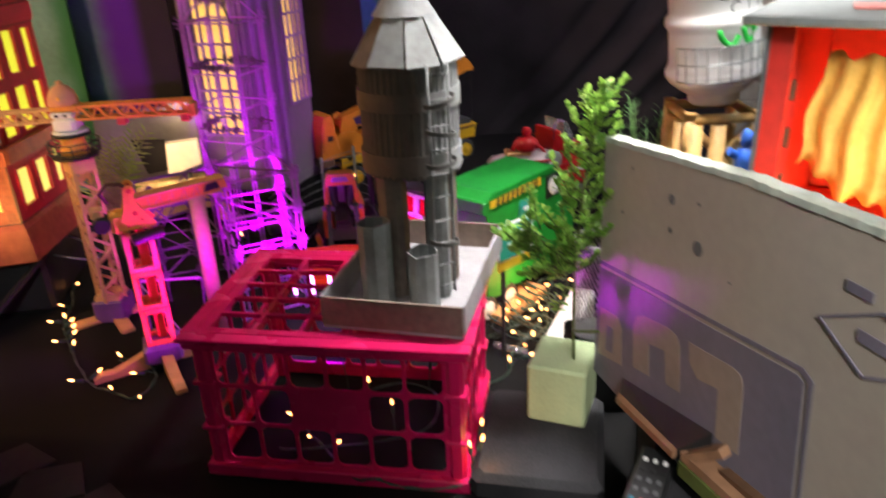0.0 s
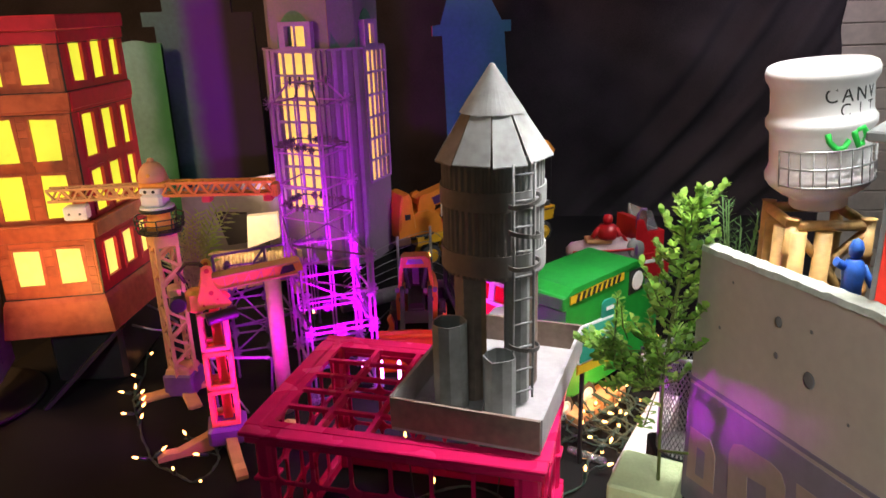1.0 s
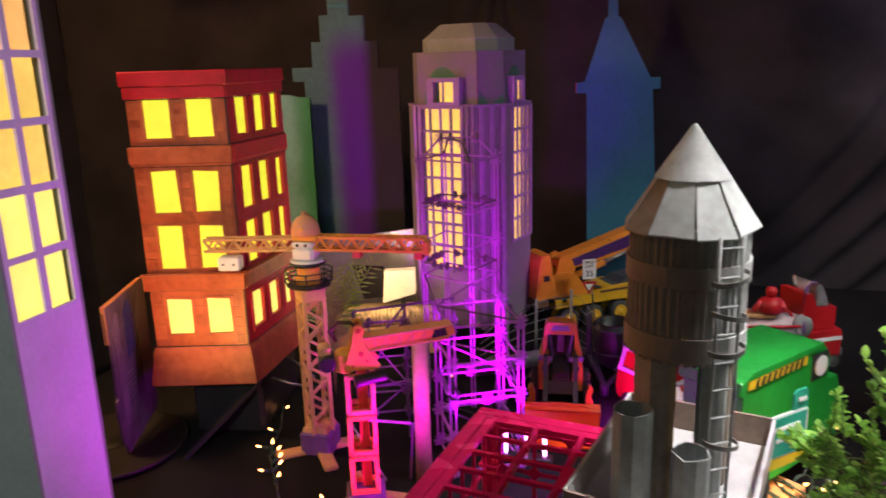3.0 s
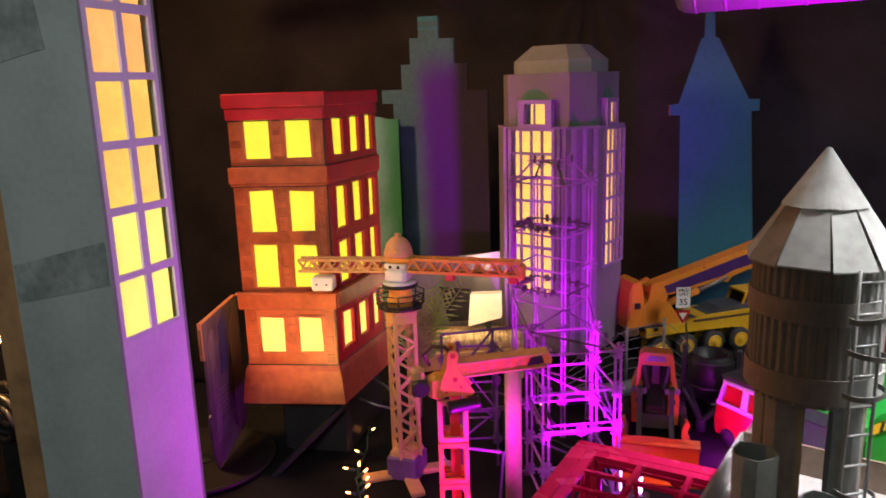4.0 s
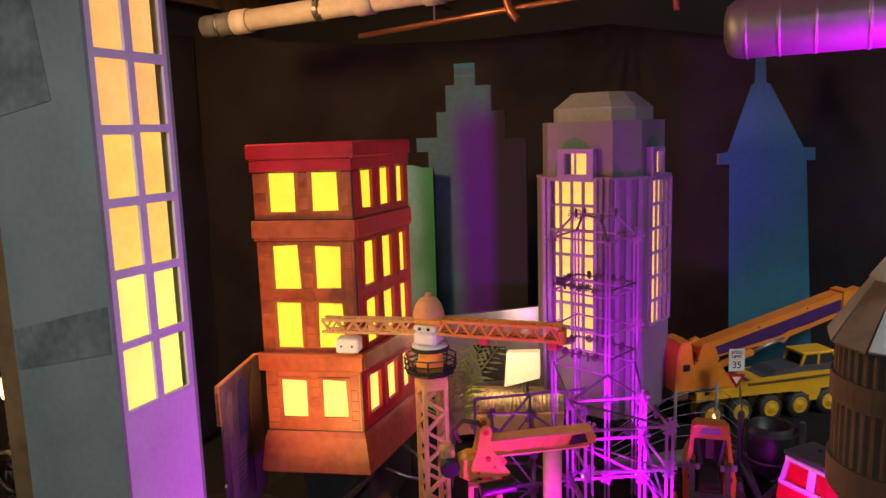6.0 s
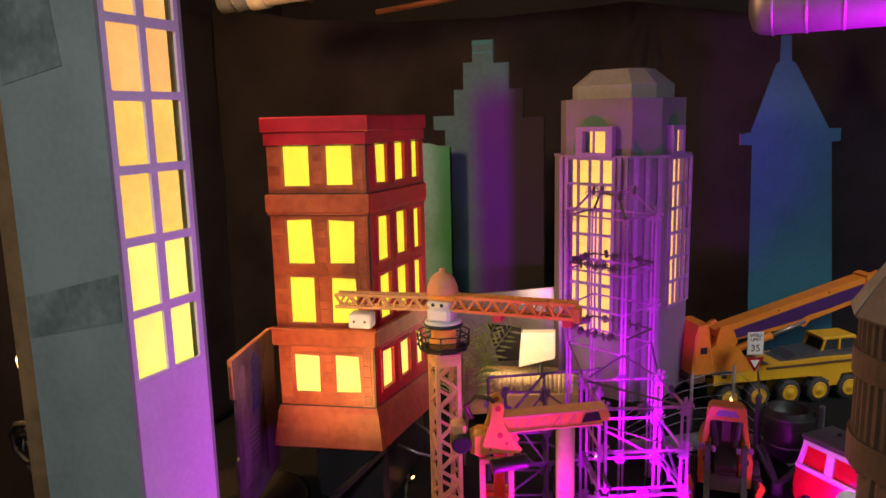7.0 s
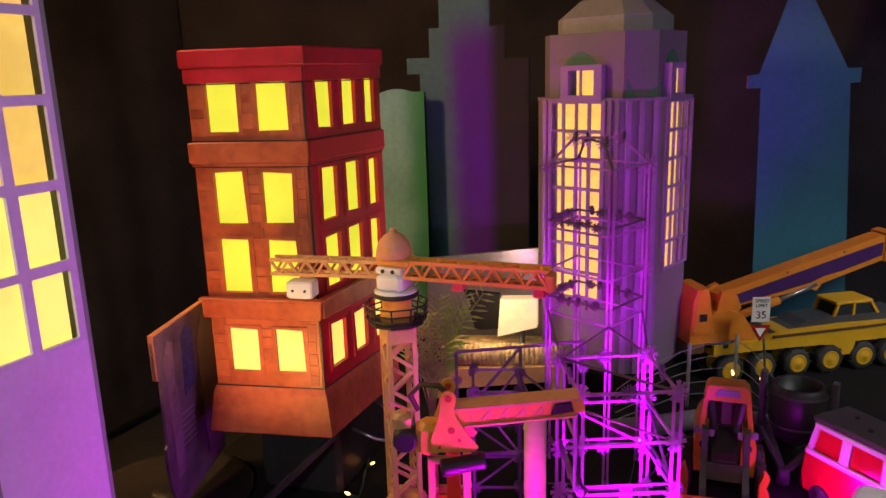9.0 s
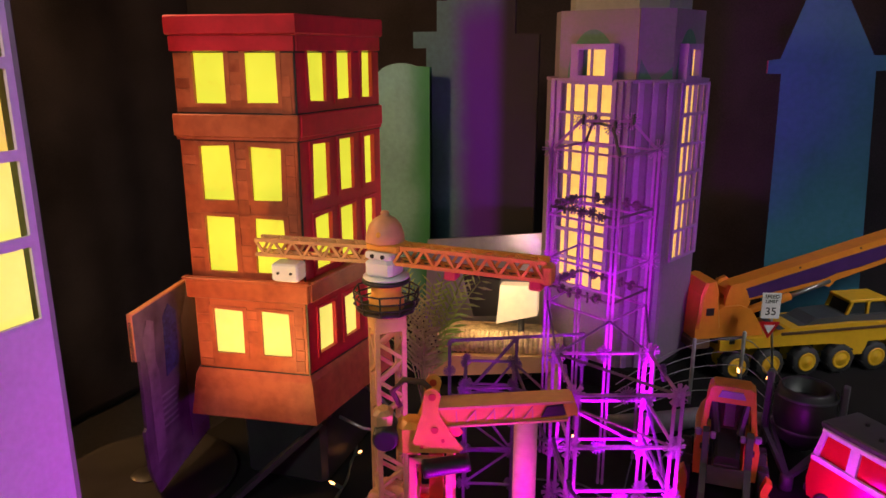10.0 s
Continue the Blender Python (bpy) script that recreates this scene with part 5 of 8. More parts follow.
# ---- wheels shared by the trucks ----
def wheel(parent, m, r, w, hub):
    """A wheel on its side: axle along local z."""
    prof = [(r * 0.62, 0), (r * 0.9, 0), (r, w * 0.2), (r, w * 0.8), (r * 0.9, w), (r * 0.62, w)]
    wh = part("wheel", Mesh().lathe(prof, 28), TYRE, parent, m=m)
    for k in range(18):
        a = 6.2832 * k / 18
        part("tread", Mesh().box((0, 0, w / 2), (r * 0.07, r * 0.12, w * 0.96), Matrix.Rotation(a, 4, "Z") @ Matrix.Translation((r, 0, 0))), TYRE, wh) if r > 0.025 and k % 2 == 0 else None
    part("hub", Mesh().lathe([(r * 0.64, w * 0.9), (r * 0.64, w * 1.04), (r * 0.57, w * 1.09), (r * 0.50, w * 1.04), (r * 0.42, w * 1.03), (r * 0.38, w * 1.07), (r * 0.16, w * 1.075), (r * 0.14, w * 1.11), (r * 0.02, w * 1.12)], 22), hub, wh, "yellow wheel hub")
    return wh


# ---- the crane truck ----
def crane_truck():
    t = thing("crane_truck", (-0.308, 2.571, TABLE), 35.3, "large yellow toy crane truck with its boom raised", "toy truck")
    D = 0.108
    part("chassis", Mesh().prism([(-0.012, 0.078), (0.035, 0.082), (0.19, 0.082), (0.29, 0.080), (0.335, 0.075), (0.345, 0.046), (0.385, 0.046), (0.395, 0.08), (0.545, 0.08), (0.560, 0.128), (0.34, 0.131), (0.175, 0.127), (0.135, 0.110), (-0.012, 0.108)], 0.0, D, axis="y"), TRUCK_YELLOW, t, "yellow chassis with a dropped step")
    part("side_rail", Mesh().prism([(0.15, 0.112), (0.55, 0.117), (0.55, 0.123), (0.15, 0.119)], -0.003, 0.001, axis="y"), BROWN_WOOD, t, "dark side line")
    part("deck", Mesh().prism([(0.15, 0.122), (0.225, 0.130), (0.255, 0.144), (0.32, 0.148), (0.545, 0.146), (0.545, 0.126), (0.34, 0.132)], 0.012, D - 0.012, axis="y"), DECK_GREY, t, "dark grey engine deck")
    c = part("cab", Mesh().prism([(0.340, 0.147), (0.350, 0.176), (0.440, 0.179), (0.465, 0.147)], 0.02, D - 0.02, axis="y"), CAB_GLASS, t, "dark glazed cab with a yellow frame")
    part("cab_roof", Mesh().box((0.395, D / 2, 0.182), (0.110, D - 0.03, 0.009), bev=0.004), TRUCK_YELLOW, c)
    for p, q in (((0.336, 0.147), (0.348, 0.180)), ((0.394, 0.147), (0.394, 0.180)), ((0.444, 0.180), (0.468, 0.147))):
        for y in (0.017, D - 0.017):
            part("frame_bar", Mesh().bar((p[0], y, p[1]), (q[0], y, q[1]), 0.006, 0.007), TRUCK_YELLOW, c)
    for x in (0.036, 0.127, 0.226, 0.321, 0.42, 0.505):
        wheel(t, pose(x, 0.026, 0.038, 90), 0.038, 0.032, TRUCK_YELLOW)
        wheel(t, pose(x, D - 0.006, 0.038, 90), 0.038, 0.032, TRUCK_YELLOW)
    # slewing house: a rear block, a gap and the cheeks that carry the boom
    house = part("turret", Mesh().prism([(-0.073, 0.112), (0.108, 0.112), (0.098, 0.140), (0.072, 0.178), (0.040, 0.192), (-0.006, 0.190), (-0.073, 0.150)], 0.012, D - 0.012, axis="y"), TRUCK_ORANGE, t, "orange slewing house")
    part("rear_block", Mesh().loft([[(x, y, z) for x, z in ((-0.073 + i, 0.140), (-0.010 - i, 0.140), (-0.022 - i, 0.235), (-0.030 - i, 0.258), (-0.056 + i, 0.254), (-0.066 + i, 0.225))] for y, i in ((0.006, 0.006), (0.012, 0.0), (D - 0.012, 0.0), (D - 0.006, 0.006))]), TRUCK_ORANGE, house, "orange counterweight block")
    part("badge", Mesh().box((-0.043, 0.0045, 0.183), (0.019, 0.003, 0.018)), BLACK, house, "black square badge")
    for y in (0.020, D - 0.032):
        part("cheek", Mesh().prism([(0.002, 0.185), (0.062, 0.180), (0.070, 0.196), (0.058, 0.226), (0.034, 0.247), (0.014, 0.240), (0.008, 0.220)], y, y + 0.012, axis="y"), TRUCK_ORANGE, house, "orange boom cheek")
    part("pedestal", Mesh().lathe([(0.055, 0.098), (0.055, 0.113)], 24, (0.02, D / 2, 0)), BLACK, t, "black slewing ring")
    part("rear_beam", Mesh().box((-0.055, D / 2, 0.098), (0.05, D - 0.02, 0.028), bev=0.005), BROWN_WOOD, t, "brown rear beam")
    b0, b1 = 0.030, D - 0.030
    boom = part("boom", Mesh().prism([(0.014, 0.208), (0.060, 0.196), (0.264, 0.226), (0.288, 0.218), (0.304, 0.236), (0.485, 0.288), (0.485, 0.352), (0.465, 0.350), (0.032, 0.238), (0.012, 0.228)], b0, b1, axis="y"), TRUCK_ORANGE, t, "orange box boom")
    part("boom_panel", Mesh().prism([(0.062, 0.202), (0.270, 0.243), (0.302, 0.256), (0.360, 0.268), (0.472, 0.300), (0.472, 0.334), (0.345, 0.302), (0.060, 0.228)], b0 - 0.003, b0 - 0.0005, axis="y"), BOOM_PURPLE, boom, "dark purple panel")
    for x, z in ((0.03, 0.231), (0.20, 0.274), (0.03, 0.210), (0.36, 0.316)):
        part("rivet", Mesh().lathe([(0.003, 0), (0.0025, 0.002)], 8, m=pose(x, b0, z, 90)), BROWN_WOOD, boom)
    part("boom_collar", Mesh().prism([(0.478, 0.282), (0.500, 0.288), (0.500, 0.362), (0.478, 0.357)], b0 - 0.005, b1 + 0.005, axis="y"), TRUCK_ORANGE, boom, "orange boom collar")
    part("inner_boom", Mesh().prism([(0.499, 0.300), (0.552, 0.314), (0.578, 0.312), (0.584, 0.324), (0.560, 0.352), (0.548, 0.362), (0.499, 0.348)], b0 + 0.008, b1 - 0.008, axis="y"), TRUCK_ORANGE, boom, "orange inner boom")
    part("ram_cylinder", Mesh().tube((0.060, 0.026, 0.170), (0.178, 0.026, 0.203), 0.0105, 14), TRUCK_ORANGE, t, "orange ram cylinder")
    part("ram_rod", Mesh().tube((0.178, 0.026, 0.203), (0.284, 0.026, 0.236), 0.0055, 10), STEEL, t, "shiny ram rod")
    line = [(0.580, D / 2, 0.316), (0.582, D / 2, 0.110)]
    part("hook_line", Mesh().path(line, 0.0010, 5), BLACK, t, "thin black hook line")
    hook = Mesh().box((0.582, D / 2, 0.100), (0.020, 0.010, 0.024), bev=0.003)
    hook.path([(0.582, D / 2, 0.090), (0.592, D / 2, 0.080), (0.590, D / 2, 0.066), (0.578, D / 2, 0.064), (0.572, D / 2, 0.072)], 0.005, 7)
    part("hook", hook, TRUCK_YELLOW, t, "yellow hook block")


crane_truck()


# ---- the wheel loader with its raised blade ----
def loader():
    t = thing("wheel_loader", (-0.258, 2.035, TABLE), 5, "yellow toy wheel loader with dark arms and a red bucket", "toy loader")
    k, kz = 0.86, 1.11
    t.scale = (k, k, kz)
    big = Matrix.Diagonal((1 / k, 1 / k, 1 / kz, 1))
    low = Matrix.Diagonal((1, 1, k / kz, 1))
    part("cab_roof", Mesh().loft([[(x * q, y, z) for x, z in ((-0.049, 0.180), (-0.046, 0.198), (-0.038, 0.203), (0.038, 0.203), (0.046, 0.198), (0.049, 0.180), (0.040, 0.176), (-0.040, 0.176))] for y, q in ((0.006, 0.90), (0.012, 0.95), (0.045, 0.95), (0.053, 0.88))]), TRUCK_ORANGE, t, "orange cab roof")
    part("roof_lamp_strip", Mesh().prism([(-0.026, 0.186), (0.026, 0.186), (0.020, 0.197), (-0.020, 0.197)], 0.002, 0.007, axis="y"), LILAC, t, "pale lamp strip")
    for x in (-1, 1):
        part("cab_pillar", Mesh().bar((x * 0.042, 0.016, 0.178), (x * 0.050, 0.016, 0.118), 0.008, 0.010), TRUCK_ORANGE, t)
        part("cab_pillar", Mesh().bar((x * 0.042, 0.048, 0.178), (x * 0.044, 0.060, 0.110), 0.008, 0.010), TRUCK_ORANGE, t)
        part("inner_pillar", Mesh().bar((x * 0.032, 0.014, 0.177), (x * 0.021, 0.008, 0.124), 0.007, 0.009), DECK_GREY, t, "dark slanting window post")
        part("side_glass", Mesh().prism([(0.022, 0.120), (0.056, 0.120), (0.046, 0.176), (0.022, 0.176)], x * 0.042 - 0.001, x * 0.042 + 0.001, axis="x"), CAB_GLASS, t, "dark side window")
    part("windscreen", Mesh().prism([(-0.015, 0.122), (0.015, 0.122), (0.018, 0.174), (-0.018, 0.174)], 0.030, 0.032, axis="y"), CAB_GLASS, t, "dark glossy windscreen")
    part("window_frame", Mesh().box((0, 0.026, 0.150), (0.020, 0.004, 0.040), bev=0.002), ROD_PURPLE, t, "grey window panel")
    part("rear_panel", Mesh().box((0, 0.052, 0.140), (0.076, 0.006, 0.074), bev=0.002), BLACK, t)
    # body: side covers with sloping shoulders round a black middle
    for x in (-1, 1):
        cover = [(x * 0.034, 0.040), (x * 0.062, 0.040), (x * 0.064, 0.092), (x * 0.056, 0.118), (x * 0.048, 0.128), (x * 0.034, 0.128)]
        part("side_cover", Mesh().prism(cover, 0.020, 0.150, axis="y"), TRUCK_ORANGE, t, "orange engine side cover")
        part("lift_arm", Mesh().prism([(0.010, 0.130), (0.018, 0.110), (-0.008, 0.060), (-0.060, 0.022), (-0.128, 0.026), (-0.128, 0.044), (-0.066, 0.046), (-0.022, 0.078), (-0.006, 0.126)], x * 0.042 - 0.0065, x * 0.042 + 0.0065, axis="x"), DECK_GREY, t, "dark lift arm")
        part("arm_pin", Mesh().tube((x * 0.034, -0.004, 0.100), (x * 0.052, -0.004, 0.100), 0.005, 10), BLACK, t)
        for o, w in ((0.68, 0.011), (1.36, 0.013)):
            part("head_lamp", Mesh().box((x * 0.042 * o, -0.002 if o < 1 else 0.006, 0.121), (w, 0.009, 0.012), bev=0.002), LILAC, t, "pale head lamp")
        part("mud_guard", Mesh().prism([(x * 0.072, 0.0005), (x * 0.090, 0.0), (x * 0.093, 0.020), (x * 0.084, 0.032), (x * 0.092, 0.052), (x * 0.080, 0.060), (x * 0.071, 0.040)], -0.010, 0.012, axis="y"), TRUCK_ORANGE, t, "orange step bracket")
    part("bonnet", Mesh().loft([[(x * q, y, z) for x, z in ((-0.026, 0.060), (0.026, 0.060), (0.026, h), (0.018, h + 0.006), (-0.018, h + 0.006), (-0.026, h))] for y, q, h in ((-0.030, 0.92, 0.092), (0.0, 1.0, 0.104), (0.030, 1.0, 0.118))]), BLACK, t, "black bonnet")
    for o in range(4):
        part("grille_slat", Mesh().box((0, -0.0315, 0.066 + 0.0062 * o), (0.044, 0.002, 0.003)), DECK_GREY, t)
    part("cross_plate", Mesh().box((0, -0.047, 0.055), (0.072, 0.004, 0.030), pose(0, 0, 0, -14, 0, 0), bev=0.002), DECK_GREY, t, "dark cross plate between the arms")
    part("axle", Mesh().tube((-0.075, 0.085, 0.036), (0.075, 0.085, 0.036), 0.008, 10), BLACK, t)
    for x, y in ((-0.066, 0.050), (0.066, 0.050), (-0.066, 0.130), (0.066, 0.130)):
        wheel(t, low @ pose(x, y, 0.036, 0, 90 if x > 0 else -90), 0.036, 0.022, TRUCK_YELLOW)
    # bucket: a curved shell with end plates
    prof = [(0.0, 0.098), (-0.012, 0.085), (0.010, 0.06), (0.030, 0.045), (0.022, 0.02), (-0.03, 0.006), (-0.03, 0.003), (0.026, 0.014), (0.036, 0.045), (0.016, 0.064), (0.0, 0.085)]
    part("bucket", Mesh().prism([(y, zz) for y, zz in prof], -0.088, 0.088, big @ pose(0, -0.165, 0, 0, 0, 0), axis="x"), BLADE_RED, t, "orange-red bucket")
    part("bucket_face", Mesh().prism([(-0.085, 0.0), (0.085, 0.0), (0.087, 0.088), (0.050, 0.097), (0.0, 0.101), (-0.050, 0.099), (-0.087, 0.092)], -0.172, -0.166, big, axis="y"), BLADE_RED, t, "orange-red bucket back")


loader()


# ---- the mixer trailer, the van and the white truck ----
def mixer():
    t = thing("mixer_trailer", (-0.135, 2.25, TABLE), -10, "dark grey toy mixer drum in a steel frame", "toy mixer")
    part("drum", Mesh().lathe([(0.02, 0.035), (0.045, 0.06), (0.056, 0.10), (0.056, 0.135), (0.05, 0.16), (0.046, 0.165), (0.04, 0.16), (0.045, 0.13)], 26), BLACK, t, "black mixer drum")
    for zz in (0.085, 0.15):
        part("hoop", Mesh().lathe([(0.0575, zz - 0.003), (0.059, zz), (0.0575, zz + 0.003)], 26, caps=False), DECK_GREY, t)
    for x in (-0.066, 0.066):
        part("post", Mesh().box((x, 0, 0.10), (0.012, 0.02, 0.16), bev=0.002), DECK_GREY, t)
    for y in (-0.015, 0.03):
        part("brace", Mesh().bar((-0.06, -0.02 + y, 0.07), (0.0, -0.11 + y * 0.2, 0.02), 0.008, 0.008), DECK_GREY, t)
        part("brace", Mesh().bar((0.06, -0.02 + y, 0.07), (0.0, -0.11 + y * 0.2, 0.02), 0.008, 0.008), DECK_GREY, t)
    part("hitch", Mesh().lathe([(0.012, 0.0), (0.012, 0.024), (0.006, 0.03)], 14, (0, -0.112, 0)), DECK_GREY, t)
    for x in (-0.08, 0.08):
        wheel(t, pose(x, 0.02, 0.022, 0, 90 if x > 0 else -90), 0.022, 0.018, BLACK)


mixer()


def van():
    t = thing("toy_van", (-0.030, 2.080, TABLE), -43, "red and white toy van with a dark roof", "toy van")
    L0, L1, w = -0.082, 0.080, 0.048
    part("body", Mesh().loft([[(x, y * k, z) for x, z in ((L0, 0.018), (L1, 0.018), (L1 + 0.004, 0.05), (L1, 0.092), (L0, 0.092), (L0 - 0.006, 0.05))] for y, k in ((-w, 0.96), (-w + 0.005, 1.0), (w - 0.005, 1.0), (w, 0.96))]), FIRE_RED, t, "red lower body")
    lean = lambda y, z: y * (1 - 0.12 * (z - 0.092) / 0.066)
    cab = Mesh()
    for y in (-w, w):
        for x0, x1, x2, x3 in ((L0, L0 + 0.011, L0 + 0.014, L0 + 0.023), (-0.014, 0.004, -0.012, 0.006), (L1 - 0.013, L1, L1 - 0.016, L1 - 0.004)):
            cab.loft([[(p, q, 0.0922), (r, q, 0.0922), (r, q * 0.8, 0.0922), (p, q * 0.8, 0.0922)] if k == 0 else [(p, lean(q, 0.156), 0.156), (r, lean(q, 0.156), 0.156), (r, q * 0.7, 0.156), (p, q * 0.7, 0.156)] for k, p, r, q in ((0, x0, x1, y), (1, x2, x3, y))])
        cab.box(((L0 + L1) / 2, y * 0.965, 0.0975), (L1 - L0, 0.006, 0.011), bev=0.002)
        cab.box(((L0 + L1) / 2 + 0.004, y * 0.885, 0.1525), (L1 - L0 - 0.018, 0.007, 0.010), bev=0.002)
    for x in (L0 + 0.006, L1 - 0.005):
        cab.box((x, 0, 0.0975), (0.008, 2 * w - 0.006, 0.011), bev=0.002)
    part("window_frame", cab, WHITE_PLASTIC, t, "white window frame")
    part("glazing", Mesh().loft([[(L0 + 0.008, -w * 0.9, 0.0925), (L1 - 0.008, -w * 0.9, 0.0925), (L1 - 0.008, w * 0.9, 0.0925), (L0 + 0.008, w * 0.9, 0.0925)], [(L0 + 0.020, -w * 0.78, 0.156), (L1 - 0.010, -w * 0.78, 0.156), (L1 - 0.010, w * 0.78, 0.156), (L0 + 0.020, w * 0.78, 0.156)]]), VAN_RED, t, "red tinted window block")
    part("roof", Mesh().box(((L0 + L1) / 2 + 0.004, 0, 0.1625), (L1 - L0 - 0.006, 1.86 * w, 0.013), bev=0.005), DECK_GREY, t, "dark grey roof")
    for k in range(3):
        part("roof_knob", Mesh().lathe([(0.005, 0.169), (0.004, 0.174)], 10, (-0.03 + 0.045 * k, 0.012 * (-1) ** k, 0)), BLACK, t)
    part("bumper", Mesh().box((L0 - 0.006, 0, 0.03), (0.008, 0.09, 0.014), bev=0.003), BLACK, t)
    for x in (-0.045, 0.045):
        for y in (-0.053, 0.035):
            wheel(t, pose(x, y + 0.018, 0.02, 90), 0.02, 0.018, BLACK)
    w = thing("white_truck", (-0.03, 1.89, TABLE), -18, "white toy box truck with a black mirror", "toy truck")
    part("box", Mesh().box((0.03, 0.0, 0.08), (0.13, 0.075, 0.12), bev=0.008), WHITE_PLASTIC, w)
    part("bumper", Mesh().box((-0.038, 0.0, 0.05), (0.012, 0.07, 0.05), bev=0.003), LILAC, w)
    part("mirror", Mesh().prism([(0.052, 0.10), (0.066, 0.10), (0.07, 0.14), (0.05, 0.14)], -0.052, -0.046, axis="y"), BLACK, w)
    part("beacon", Mesh().lathe([(0.011, 0.139), (0.011, 0.146), (0.008, 0.15)], 14, (0.05, 0.02, 0)), CRANE_RED, w)
    for x in (-0.01, 0.07):
        for y in (-0.04, 0.022):
            wheel(w, pose(x, y + 0.018, 0.02, 90), 0.02, 0.018, BLACK)


van()


# ---- fence and road signs ----
def fence():
    t = thing("wire_fence", (0, 0, TABLE), 0, "fence of grey posts and bowed wires on the table", "fence")
    posts = [(-0.435, 2.33, 0.14), (-0.363, 2.42, 0.158), (-0.262, 2.44, 0.185)]
    for x, y, h in posts:
        part("post", Mesh().lathe([(0.0042, 0), (0.0042, h), (0.003, h + 0.002)], 10, (x, y, 0)), GREY_PAINT, t)
    for k in range(5):
        f = 0.2 + 0.18 * k
        pts = [(-0.50, 2.25, 0.10 * f)] + [(x, y, h * f) for x, y, h in posts] + [(-0.20, 2.39, 0.15 * f), (-0.15, 2.33, 0.10 * f), (-0.125, 2.30, 0.05 * f + 0.03)]
        smooth = []
        for i in range(len(pts) - 1):
            p0, p1, p2, p3 = (Vector(pts[max(0, min(len(pts) - 1, i + j))]) for j in (-1, 0, 1, 2))
            for s in (0, 0.25, 0.5, 0.75):
                smooth.append(0.5 * ((2 * p1) + (p2 - p0) * s + (2 * p0 - 5 * p1 + 4 * p2 - p3) * s * s + (3 * p1 - p0 - 3 * p2 + p3) * s ** 3))
        part("wire", Mesh().path(smooth + [Vector(pts[-1])], 0.0011, 5), STEEL_GREY, t)
    h = thing("fat_hose", (0, 0, TABLE), 0, "thick dark grey hose lying on the table", "hose")
    part("hose", Mesh().path([(-0.50, 2.20, 0.02), (-0.42, 2.24, 0.024), (-0.33, 2.31, 0.024), (-0.24, 2.34, 0.026), (-0.17, 2.34, 0.024), (-0.12, 2.30, 0.02)], 0.022, 12), GREY_DARK, h)
    s = thing("road_signs", (-0.218, 2.545, TABLE), 22, "speed limit plate and yield triangle on one post", "road sign")
    part("post", Mesh().tube((0.03, 0, 0), (0.0, 0, 0.25), 0.003), STEEL, s)
    p = part("speed_plate", Mesh().box((0, -0.005, 0.222), (0.042, 0.003, 0.062), bev=0.001), WHITE_PLASTIC, s, "white speed limit plate")
    for tx, sz, zz in (("SPEED", 0.012, 0.244), ("LIMIT", 0.012, 0.232), ("35", 0.026, 0.208)):
        lettering(tx, sz, pose(0, -0.0072, zz, 90), MARKER, p)
    y = part("yield_plate", Mesh().prism([(-0.024, 0.183), (0.024, 0.183), (0.0, 0.142)], -0.008, -0.005, axis="y"), FIRE_RED, s, "red yield triangle")
    part("yield_centre", Mesh().prism([(-0.012, 0.176), (0.012, 0.176), (0.0, 0.155)], -0.0095, -0.0075, axis="y"), WHITE_PLASTIC, y)


fence()


